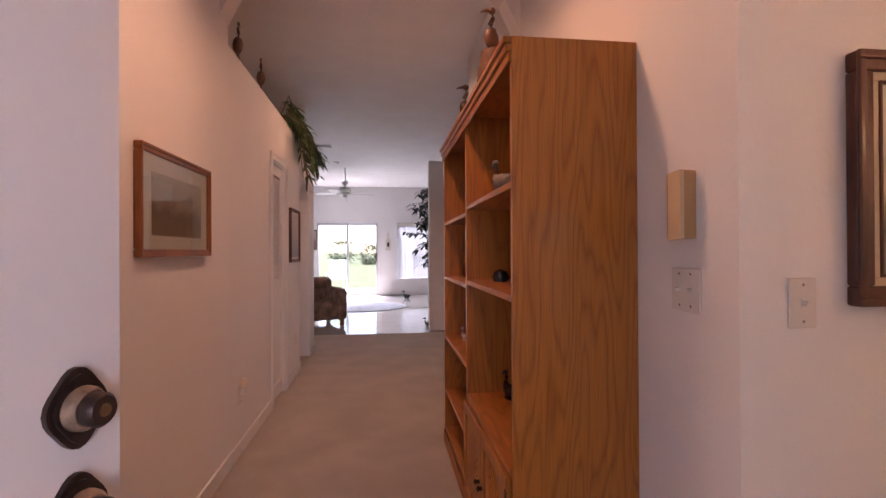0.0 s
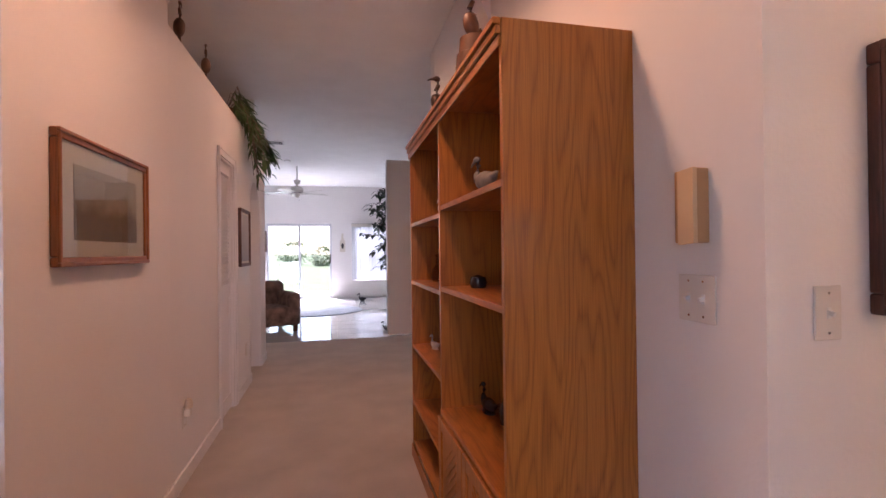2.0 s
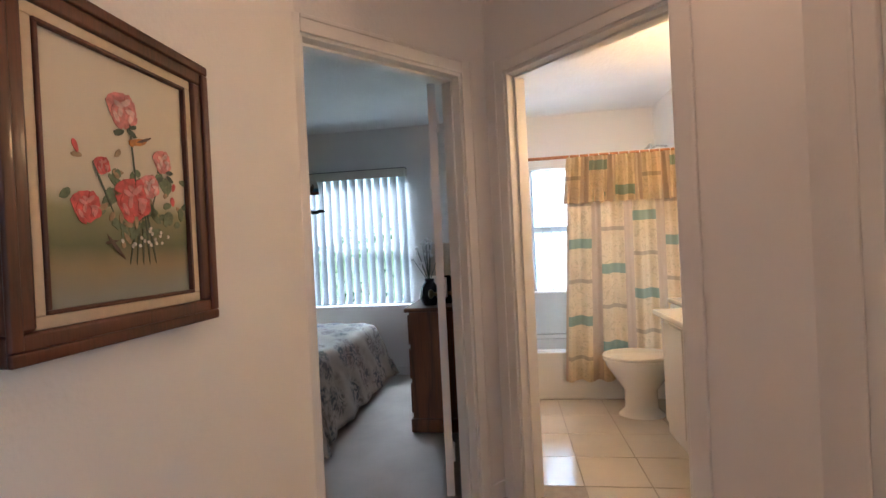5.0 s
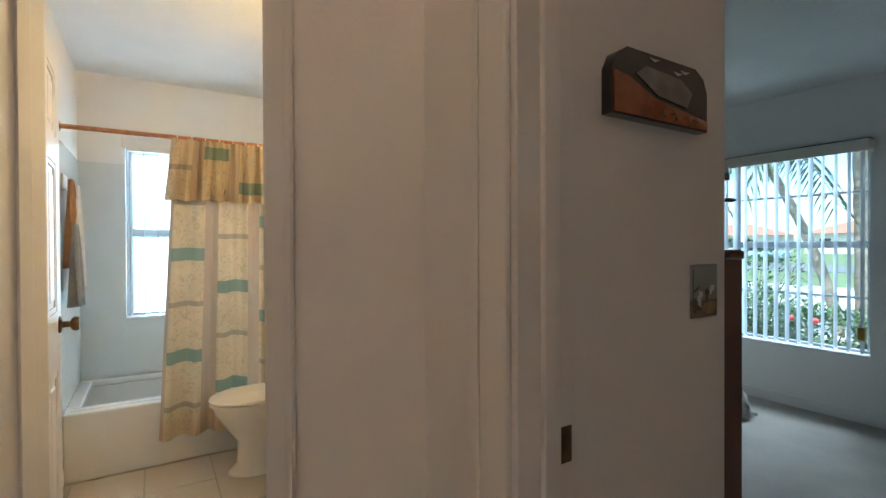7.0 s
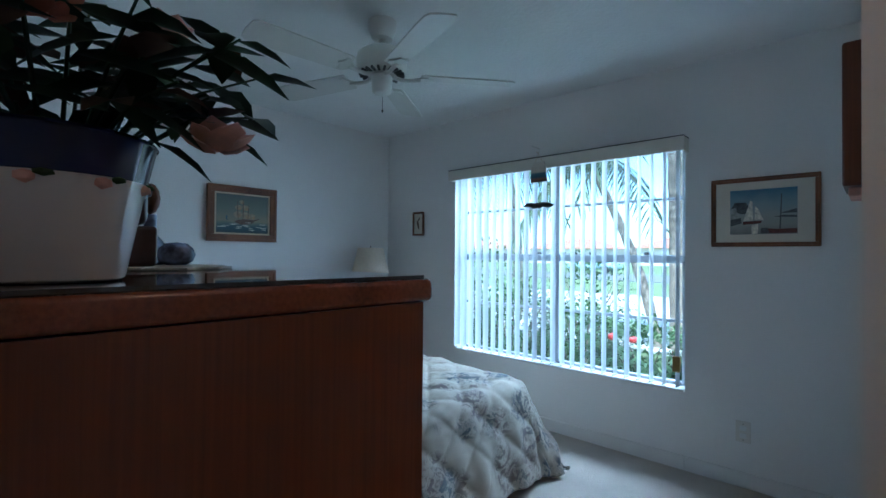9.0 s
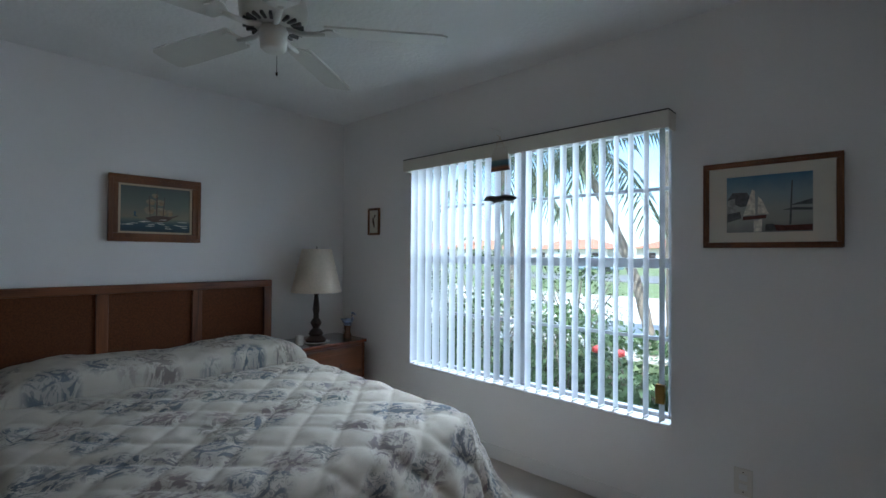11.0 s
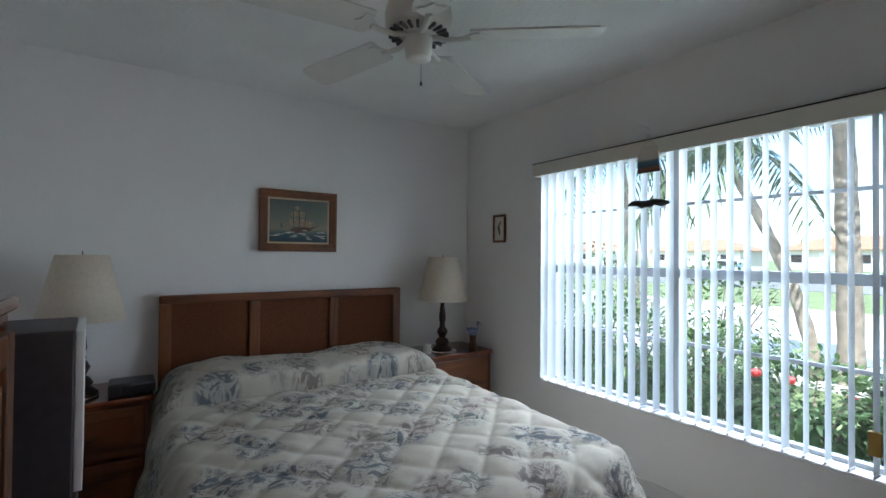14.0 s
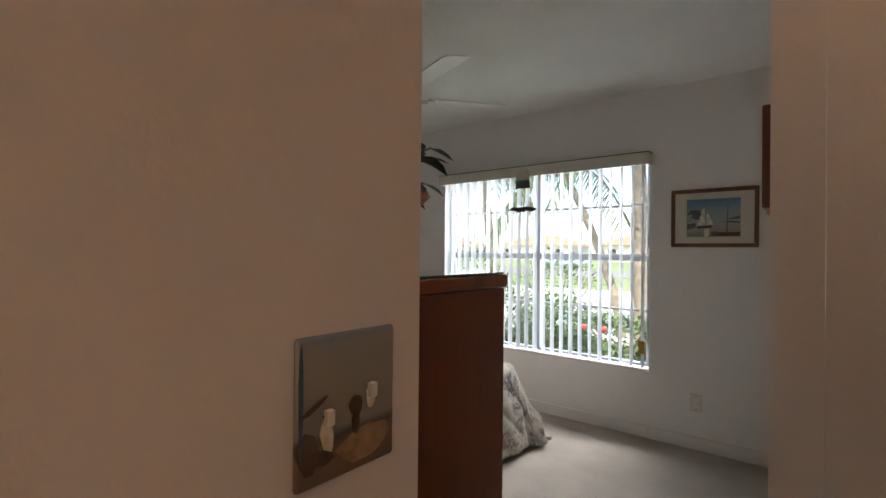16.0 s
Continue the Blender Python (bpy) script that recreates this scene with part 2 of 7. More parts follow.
ROSE = mat("rose_petal", (0.55, 0.17, 0.12), 0.6, var=0.3, scale=30, trans=0.2)
ROSEP = mat("pale_rose", (0.70, 0.40, 0.33), 0.6, var=0.2, scale=30, trans=0.2)
DOILY = mat("lace_doily", (0.70, 0.68, 0.63), 0.9, var=0.1, scale=120, bump=0.5, bscale=150)
FLOWER = mat("red_flower", (0.6, 0.05, 0.04), 0.6, var=0.3, scale=20)


def ramp_mat(name, stops, axis="Z", lo=0.0, hi=1.0, rough=0.5, wob=0.05, scale=8.0):
    """Bands of colour up an object, broken up by noise (painted canvases)."""
    m = mat(name, (0.5, 0.5, 0.5), rough)
    n, lk = m.node_tree.nodes, m.node_tree.links
    tc, sp = n.new("ShaderNodeTexCoord"), n.new("ShaderNodeSeparateXYZ")
    lk.new(tc.outputs["Object"], sp.inputs[0])
    mr = n.new("ShaderNodeMapRange")
    mr.inputs["From Min"].default_value, mr.inputs["From Max"].default_value = lo, hi
    lk.new(sp.outputs[axis], mr.inputs["Value"])
    ns = n.new("ShaderNodeTexNoise")
    ns.inputs["Scale"].default_value, ns.inputs["Detail"].default_value = scale, 6
    lk.new(tc.outputs["Object"], ns.inputs["Vector"])
    ma = n.new("ShaderNodeMath")
    ma.operation = "MULTIPLY_ADD"
    ma.inputs[1].default_value = wob * 2
    lk.new(ns.outputs["Fac"], ma.inputs[0])
    sb = n.new("ShaderNodeMath")
    sb.operation = "SUBTRACT"
    sb.inputs[1].default_value = wob
    lk.new(mr.outputs[0], sb.inputs[0])
    lk.new(sb.outputs[0], ma.inputs[2])
    rp = n.new("ShaderNodeValToRGB")
    while len(rp.color_ramp.elements) < len(stops):
        rp.color_ramp.elements.new(0.5)
    for e, (p, c) in zip(rp.color_ramp.elements, stops):
        e.position, e.color = p, (*c, 1)
    lk.new(ma.outputs[0], rp.inputs["Fac"])
    lk.new(rp.outputs["Color"], n["Principled BSDF"].inputs["Base Color"])
    return m


# ---- mesh helpers ----
def box(bm, a, b, m=None, bevel=0.0):
    """A box from corner a to corner b, in the frame m, with bevelled edges."""
    c = [(p + q) / 2 for p, q in zip(a, b)]
    s = [max(abs(q - p), 1e-4) for p, q in zip(a, b)]
    r = bmesh.ops.create_cube(bm, size=1, matrix=(m or Matrix()) @ Matrix.Translation(c) @ Matrix.Diagonal((*s, 1)))
    if bevel:
        bv = min(bevel, min(s) * 0.45)
        edges = list({e for v in r["verts"] for e in v.link_edges})
        bmesh.ops.bevel(bm, geom=edges, offset=bv, segments=2, affect="EDGES", profile=0.5)
    return bm


def lathe(bm, profile, n=24, at=(0, 0, 0), m=None, sx=1.0, sy=1.0):
    """A turned shape: profile rows are (radius, height)."""
    m = (m or Matrix()) @ Matrix.Translation(at)
    rings = []
    for r, z in profile:
        rings.append([bm.verts.new(m @ Vector((r * sx * math.cos(2 * math.pi * k / n), r * sy * math.sin(2 * math.pi * k / n), z))) for k in range(n)])
    for a, b in zip(rings, rings[1:]):
        for k in range(n):
            bm.faces.new((a[k], a[(k + 1) % n], b[(k + 1) % n], b[k]))
    if profile[0][0] > 1e-5:
        bm.faces.new(list(reversed(rings[0])))
    if profile[-1][0] > 1e-5:
        bm.faces.new(rings[-1])
    return bm


def tube(bm, pts, radii, n=8):
    """A round rod along points, with a radius at each."""
    pts = [Vector(p) for p in pts]
    radii = radii if isinstance(radii, (list, tuple)) else [radii] * len(pts)
    rings = []
    for i, p in enumerate(pts):
        d = (pts[min(i + 1, len(pts) - 1)] - pts[max(i - 1, 0)]).normalized()
        q = d.to_track_quat("Z", "Y").to_matrix()
        rings.append([bm.verts.new(p + q @ Vector((math.cos(2 * math.pi * k / n), math.sin(2 * math.pi * k / n), 0)) * radii[i]) for k in range(n)])
    for a, b in zip(rings, rings[1:]):
        for k in range(n):
            bm.faces.new((a[k], a[(k + 1) % n], b[(k + 1) % n], b[k]))
    bm.faces.new(list(reversed(rings[0])))
    bm.faces.new(rings[-1])
    return bm


def slab(bm, poly, t, m=None):
    """A flat outline (x, y) made t thick along z."""
    m = m or Matrix()
    lo = [bm.verts.new(m @ Vector((x, y, 0))) for x, y in poly]
    hi = [bm.verts.new(m @ Vector((x, y, t))) for x, y in poly]
    bm.faces.new(list(reversed(lo)))
    bm.faces.new(hi)
    for k in range(len(poly)):
        j = (k + 1) % len(poly)
        bm.faces.new((lo[k], lo[j], hi[j], hi[k]))
    return bm


def blob(bm, at, r, sub=2, rough=0.0, m=None):
    """A rounded lump with radii r."""
    mm = (m or Matrix()) @ Matrix.Translation(at) @ Matrix.Diagonal((*r, 1))
    res = bmesh.ops.create_icosphere(bm, subdivisions=sub, radius=1, matrix=mm)
    if rough:
        for v in res["verts"]:
            v.co += noise.noise_vector(v.co * 9) * rough
    return bm


def flat_faced(me):
    """Normals weighted by face area: broad faces stay flat, only the bevels round."""
    around = [[] for _ in me.vertices]
    for p in me.polygons:
        for v in p.vertices:
            around[v].append((p.normal.copy(), p.area))
    out = []
    for p in me.polygons:
        for v in p.vertices:
            acc = Vector((0, 0, 0))
            for nn, ar in around[v]:
                if nn.dot(p.normal) > 0.64:
                    acc += nn * ar
            out.append(acc.normalized() if acc.length > 1e-12 else p.normal.copy())
    me.normals_split_custom_set(out)


def finish(name, bm, material, smooth=True):
    me = bpy.data.meshes.new(name)
    bmesh.ops.recalc_face_normals(bm, faces=bm.faces)
    bm.to_mesh(me)
    bm.free()
    me.materials.append(material)
    if smooth:
        for p in me.polygons:
            p.use_smooth = True
        if len(me.polygons) > 1500:
            me.set_sharp_from_angle(angle=radians(35))
        else:
            flat_faced(me)
    return me


def part(name, bm, material, parent, label="", smooth=True):
    ob = new(name, finish(name, bm, material, smooth))
    ob.parent = parent
    if label:
        ob["label"] = label
    return ob


def thing(name, label, cat, at=(0, 0, 0), turn=0.0, group=""):
    ob = new(name)
    ob.empty_display_size = 0.05
    ob.matrix_world = pose(*at, 0, 0, turn)
    return tagged(ob, label, cat, group)


def solid(name, bm, material, label="", cat="", group="", kind="", m=None, smooth=True):
    ob = new(name, finish(name, bm, material, smooth))
    if m:
        ob.matrix_world = m
    return tagged(ob, label, cat, group, kind)


def leafs(bm, at, way, length, width, droop=0.3):
    """One leaf: a folded, pointed blade of six faces."""
    way = Vector(way).normalized()
    side = way.cross(Vector((0, 0, 1)))
    side = side.normalized() if side.length > 0.05 else Vector((1, 0, 0))
    rows = []
    for s, w in ((0, 0.08), (0.35, 1.0), (0.7, 0.75), (1.0, 0.03)):
        c = Vector(at) + way * length * s + Vector((0, 0, -droop * length * s * s))
        lift = Vector((0, 0, 0.12 * width * w))
        rows.append([bm.verts.new(c - side * width / 2 * w + lift), bm.verts.new(c), bm.verts.new(c + side * width / 2 * w + lift)])
    for a, b in zip(rows, rows[1:]):
        bm.faces.new((a[0], a[1], b[1], b[0]))
        bm.faces.new((a[1], a[2], b[2], b[1]))


S = "structure"
TOP = 3.12


def wall(name, p0, p1, holes=(), z1=TOP, t=0.12, base=True, material=None, z0=0.0):
    """A wall whose room face runs from p0 to p1 and whose thickness lies to the left. holes: (s0, s1, z0, z1)."""
    dx, dy = p1[0] - p0[0], p1[1] - p0[1]
    ln = math.hypot(dx, dy)
    m = Matrix.Translation((p0[0], p0[1], 0)) @ Matrix.Rotation(math.atan2(dy, dx), 4, "Z")
    bm, s = bmesh.new(), 0.0
    bb = bmesh.new()
    for a, b, za, zb in sorted(holes):
        if a > s:
            box(bm, (s, 0, z0), (a, t, z1))
            box(bb, (s, -0.013, 0), (a, -0.0005, 0.085), None, 0.005)
        if za > z0:
            box(bm, (a, 0, z0), (b, t, za))
            box(bb, (a, -0.013, 0), (b, -0.0005, 0.085), None, 0.005)
        if zb < z1:
            box(bm, (a, 0, zb), (b, t, z1))
        s = b
    if ln > s:
        box(bm, (s, 0, z0), (ln, t, z1))
        box(bb, (s, -0.013, 0), (ln, -0.0005, 0.085), None, 0.005)
    solid(name, bm, material or WALL, kind=S, m=m, smooth=False)
    if base:
        solid("baseboard", bb, TRIM, kind=S, m=m, smooth=False)
    else:
        bb.free()
    return m


def door_trim(m, s0, s1, h, t=0.12, w=0.058, strike=0, both=True):
    """Casing on both faces, jambs and stop round an opening of a wall's frame m."""
    bm = bmesh.new()
    j = 0.018
    box(bm, (s0, -0.002, 0), (s0 + j, t + 0.002, h), None, 0.002)
    box(bm, (s1 - j, -0.002, 0), (s1, t + 0.002, h), None, 0.002)
    box(bm, (s0 + j, -0.002, h - j), (s1 - j, t + 0.002, h), None, 0.002)
    for a, b in ((s0 + j, s0 + j + 0.011), (s1 - j - 0.011, s1 - j)):
        box(bm, (a, 0.045, 0), (b, 0.08, h - j), None, 0.002)
    box(bm, (s0 + j + 0.011, 0.045, h - j - 0.011), (s1 - j - 0.011, 0.08, h - j), None, 0.002)
    for y0, y1, y2 in ((-0.016, -0.022, -0.002), (t + 0.016, t + 0.022, t + 0.002)):
        for a, b, c in ((s0 - w, s0 + 0.006, s0 - w), (s1 - 0.006, s1 + w, s1 + w)):
            box(bm, (a, min(y0, y2), 0), (b, max(y0, y2), h + w), None, 0.004)
            e = 0.016 if c < a + 0.001 else -0.016
            box(bm, (min(c, c + e), min(y0, y1), 0), (max(c, c + e), max(y0, y1), h + w), None, 0.003)
        box(bm, (s0 + 0.006, min(y0, y2), h - 0.006), (s1 - 0.006, max(y0, y2), h + w), None, 0.004)
        box(bm, (s0 + 0.006, min(y0, y1), h + w - 0.016), (s1 - 0.006, max(y0, y1), h + w), None, 0.003)
    solid("trim", bm, TRIM, kind=S, m=m)


# ---- structure: floors, walls, ceilings ----
bm = bmesh.new()
box(bm, (-4.1, -2.96, -0.12), (6.44, 8.45, 0))
solid("floor", bm, CARPET, kind=S, smooth=False)

wall("wall_hall_west", (0.49, 1.25), (0.49, 4.2))
mw = wall("wall_hall_ledge", (0.49, 4.2), (0.49, 7.45), [(1.02, 1.50, 0, 1.96), (2.25, 2.88, 0, 1.98)], z1=2.40)
wall("wall_hall_east", (2.155, 5.6), (2.155, 2.503))
wall("wall_painting", (2.155, 2.383), (3.46, 2.383))
mA = wall("wall_bedroom_door", (3.44, 2.41), (4.17, 1.74), [(0.045, 0.83, 0, 2.03)])
mB = wall("wall_bath_door", (4.17, 1.74), (3.31, 0.83), [(0.122, 0.906, 0, 2.03)])
mF = wall("wall_front_bedroom_door", (3.31, 0.83), (2.05, 0.83), [(0.27, 1.04, 0, 2.03)])
door_trim(mA, 0.045, 0.83, 2.03)
door_trim(mB, 0.122, 0.906, 2.03)
door_trim(mF, 0.27, 1.04, 2.03, w=0.075)
wall("wall_switch", (3.04, 0.709), (3.04, 0.206))
wall("wall_bedroom_north", (3.161, 0.206), (6.32, 0.206))
WA, WB_, WS = (1.09, 2.87, 0.67, 1.98), (4.04, 4.66, 0.745, 1.93), (1.02, 2.79, 0.457, 1.93)
mE = wall("wall_east", (6.32, 5.5), (6.32, -2.84), [WA, WB_])
mS = wall("wall_south", (6.44, -2.841), (2.73, -2.841), [WS])
wall("wall_bedroom_west", (2.848, -2.84), (2.848, -1.03))
wall("wall_closet_stub", (2.727, -1.03), (2.1, -1.03))
wall("wall_passage_west", (2.1, -1.03), (2.1, 0.709))
wall("wall_corridor_west", (2.05, 0.83), (2.05, 1.25))
mD = wall("wall_front", (1.93, 1.25), (0.49, 1.25), [(0.31, 1.26, 0, 2.06)])
wall("wall_bath_north", (4.25, 1.72), (6.32, 1.72))
wall("wall_bath_south", (6.32, 0.328), (3.17, 0.328), t=0.002, base=False)
wall("wall_north_bedroom", (2.275, 5.5), (6.32, 5.5), t=0.10)
wall("wall_living_south_east", (5.2, 5.72), (2.155, 5.72), t=0.11)
wall("wall_living_east", (5.2, 14.6), (5.2, 5.72))
SL, WL = (3.54, 5.20, 0, 2.02), (5.75, 7.2, 0.46, 2.0)
mN = wall("wall_living_north", (-4.0, 14.6), (5.2, 14.6), [SL, WL])
wall("wall_living_west", (-4.0, 7.45), (-4.0, 14.6))
wall("wall_living_south_west", (0.37, 7.451), (-4.0, 7.451), t=0.1)
wall("wall_den_west", (-2.0, 4.2), (-2.0, 7.34), z1=2.36)
wall("wall_den_south", (0.37, 4.2), (-2.0, 4.2), z1=2.36)
# plant ledge over the den, with its back wall and ends
bm = bmesh.new()
box(bm, (-2.12, 4.2, 2.361), (0.37, 7.35, 2.40))
solid("ledge", bm, WALL, kind=S, smooth=False)
wall("wall_ledge_back", (-0.2, 4.2), (-0.2, 7.35), z0=2.401, base=False)
wall("wall_ledge_end", (0.49, 4.08), (-0.2, 4.08), z0=2.401, base=False, t=-0.12)
wall("wall_ledge_far_end", (-0.2, 7.351), (0.40, 7.351), z0=2.401, base=False, t=0.099)
# arched head between foyer and hall
bm = bmesh.new()
N = 18
pts = [(0.49, TOP)] + [(0.49 + 1.665 * k / N, 2.50 + 0.42 * math.sqrt(max(0.0, 1 - (2 * k / N - 1) ** 2))) for k in range(N + 1)] + [(2.155, TOP)]
slab(bm, pts, 0.14, pose(0, 4.2, 0, 90, 0, 0))
solid("arch", bm, WALL, kind=S, smooth=False)
# rounded head of the den doorway
bm = bmesh.new()
pts = [(2.25, 1.98)] + [(2.25 + 0.63 * k / 14, 1.66 + 0.31 * math.sqrt(max(0.0, 1 - (2 * k / 14 - 1) ** 2))) for k in range(15)] + [(2.88, 1.98)]
slab(bm, pts, 0.118, mw @ pose(0, 0.119, 0, 90, 0, 0))
solid("arch_den", bm, WALL, kind=S, smooth=False)
# pillar wall by the living room, free at the top
bm = bmesh.new()
box(bm, (2.06, 8.62, 0), (2.42, 8.80, 2.62), None, 0.004)
solid("wall_pillar", bm, WALL, kind=S, smooth=False)


def ceiling(name, x0, y0, x1, y1, z):
    b = bmesh.new()
    box(b, (x0, y0, z), (x1, y1, z + 0.05))
    return solid(name, b, CEIL, kind=S, smooth=False)


ceiling("ceiling_bedroom", 2.1, -2.84, 6.32, 0.206, 2.385)
ceiling("ceiling_passage", 2.1, 0.207, 3.04, 0.709, 2.385)
ceiling("ceiling_bath", 3.2, 0.33, 6.32, 1.72, 2.39)
ceiling("ceiling_north_bedroom", 2.276, 1.84, 6.32, 5.5, 2.40)
ceiling("ceiling_foyer", 0.49, 0.6, 4.1, 4.2, 2.82)
ceiling("ceiling_living", -4.0, 4.2, 5.2, 14.6, 3.02)
# Unseen flat slab over all rooms, added to keep sunlight out of the gaps.
bm = bmesh.new()
box(bm, (-4.6, -3.15, TOP + 0.001), (6.6, 15.3, TOP + 0.16))
solid("roof", bm, ROOFT, kind=S, smooth=False)

# ---- outside ----
bm = bmesh.new()
bmesh.ops.create_grid(bm, x_segments=40, y_segments=40, size=400)
solid("ground", bm, GRASS, kind=S, m=pose(0, 0, -0.16))
bm = bmesh.new()
box(bm, (-60, -35, -0.16), (90, -26, -0.13))
solid("road", bm, ASPHALT, kind=S, smooth=False)
bm = bmesh.new()
box(bm, (-4.2, -13.5, -0.158), (2.4, -4.0, -0.12))
box(bm, (0.3, -4.0, -0.158), (2.3, 1.24, -0.12))
box(bm, (2.4, -16.5, -0.158), (40, -6.9, -0.12))
solid("driveway", bm, CONCRETE, kind=S, smooth=False)
bm = bmesh.new()
box(bm, (-4.0, 14.72, -0.15), (5.2, 17.4, -0.02))
solid("patio", bm, CONCRETE, kind=S, smooth=False)

# ---- windows and blinds ----
def window(name, m, hole, mullions=(), rail=None, bars=(), t=0.12, glass=None, label="white aluminium window"):
    """Frame, sashes and panes set at the outer side of an opening of the wall frame m."""
    s0, s1, z0, z1 = hole
    w = tagged(new(name), label, "window", "", S)
    w.matrix_world = m
    b, y0, y1 = bmesh.new(), 0.07, 0.11
    for a, c in (((s0, y0, z0), (s0 + 0.035, y1, z1)), ((s1 - 0.035, y0, z0), (s1, y1, z1)),
                 ((s0 + 0.035, y0, z0), (s1 - 0.035, y1, z0 + 0.035)), ((s0 + 0.035, y0, z1 - 0.035), (s1 - 0.035, y1, z1))):
        box(b, a, c, None, 0.003)
    part("window_frame", b, WINFRAME, w)
    for x in mullions:
        b = bmesh.new()
        box(b, (x - 0.03, y0 - 0.005, z0 + 0.035), (x + 0.03, y1 - 0.002, z1 - 0.035), None, 0.003)
        part("mullion", b, WINFRAME, w)
    if rail:
        b = bmesh.new()
        box(b, (s0 + 0.035, y0 - 0.004, rail - 0.025), (s1 - 0.035, y1 - 0.004, rail + 0.025), None, 0.003)
        part("meeting_rail", b, WINFRAME, w)
    for zb in bars:
        b = bmesh.new()
        box(b, (s0 + 0.035, 0.085, zb - 0.009), (s1 - 0.035, 0.099, zb + 0.009))
        part("glazing_bar", b, WINFRAME, w)
    edges = [s0 + 0.03, *mullions, s1 - 0.03]
    for a, c in zip(edges, edges[1:]):
        b = bmesh.new()
        box(b, (a, 0.09, z0 + 0.03), (c, 0.094, z1 - 0.03))
        p = part("pane", b, glass or GLASS, w, smooth=False)
        p.visible_shadow = False
    b = bmesh.new()
    box(b, (s0 + 0.001, -0.02, z0 - 0.002), (s1 - 0.001, 0.07, z0 + 0.016), None, 0.005)
    part("window_sill", b, TRIM, w)
    return w


window("window_1", mS, WS, ((WS[0] + WS[1]) / 2,), 1.232, (0.855, 1.605))
window("window_2", mE, WA, ((WA[0] + WA[1]) / 2,), 1.27, ())
window("window_3", mE, WB_, (), 1.34, (), glass=FROST)


def blinds(name, m, hole, pitch, angle, label, top=0.0, valance=True, y=-0.035, drop=0.03, half=0.0445):
    """Vertical blinds: head valance, vanes hung a little apart, weights and bottom chain."""
    s0, s1, z0, z1 = hole
    th = thing(name, label, "blinds")
    th.matrix_world = m
    if valance:
        b = bmesh.new()
        box(b, (s0 - 0.02, -0.105, z1 - 0.07), (s1 + 0.02, -0.093, z1 + 0.012), None, 0.003)
        box(b, (s0 - 0.02, -0.093, z1 - 0.07), (s0 - 0.008, -0.001, z1 + 0.012), None, 0.003)
        box(b, (s1 + 0.008, -0.093, z1 - 0.07), (s1 + 0.02, -0.001, z1 + 0.012), None, 0.003)
        part("valance", b, VALANCE, th, "cream valance with a dark top edge")
        b = bmesh.new()
        box(b, (s0 - 0.02, -0.107, z1 + 0.0125), (s1 + 0.02, -0.001, z1 + 0.017))
        part("edge_strip", b, INK, th)
    b = bmesh.new()
    box(b, (s0 + 0.01, y - 0.02, z1 - 0.045), (s1 - 0.01, y + 0.02, z1 - 0.012), None, 0.004)
    part("head_rail", b, WHITEP, th)
    n = int((s1 - s0 - 0.06) / pitch)
    vm = bmesh.new()
    h = z1 - 0.05 - z0 - drop
    prof = [(-half, 0.0), (-half / 2, 0.005), (0.0, 0.0065), (half / 2, 0.005), (half, 0.0)]
    rows = [[vm.verts.new((px, py, z)) for px, py in prof] for z in (0, h)]
    for k in range(4):
        vm.faces.new((rows[0][k], rows[0][k + 1], rows[1][k + 1], rows[1][k]))
    vane = finish("vane", vm, VANE)
    wm = bmesh.new()
    box(wm, (-half * 0.9, -0.004, 0.0), (half * 0.9, 0.004, 0.012), None, 0.002)
    weight = finish("weight", wm, WHITEP)
    rnd = random.Random(3)
    for k in range(n + 1):
        x = s0 + 0.03 + (s1 - s0 - 0.06) * k / n
        for nm, me in (("vane", vane), ("weight", weight)):
            o = new(nm, me)
            o.parent = th
            o.matrix_local = pose(x, y, z0 + drop, 0, 0, angle + rnd.uniform(-5, 5))
    b = bmesh.new()
    pts = []
    for k in range(n):
        xa, xb = s0 + 0.03 + (s1 - s0 - 0.06) * k / n, s0 + 0.03 + (s1 - s0 - 0.06) * (k + 1) / n
        pts += [(xa + (xb - xa) * f, y - 0.02, z0 + drop + 0.004 - 0.014 * 4 * f * (1 - f)) for f in (0, 0.25, 0.5, 0.75)]
    tube(b, pts, 0.0018, 4)
    part("bead_chain", b, WHITEP, th)
    return th


blinds("vertical_blinds", mS, WS, 0.074, 86, "white vinyl vertical blinds turned open across the window", half=0.031)
blinds("vertical_blinds", mE, WA, 0.079, 150, "white vertical blinds turned half closed over the window")
blinds("vertical_blinds", mE, WB_, 0.079, 75, "white vertical blinds over the frosted bath window", valance=False, half=0.008)
b = bmesh.new()
box(b, (WB_[0] - 0.02, -0.03, WB_[3] - 0.02), (WB_[1] + 0.02, -0.001, WB_[3] + 0.055), None, 0.006)
solid("trim", b, TRIM, kind=S, m=mE)

# sliding door and far window of the living room
w = tagged(new("door_slider"), "aluminium sliding glass door to the patio", "door", "", S)
w.matrix_world = mN
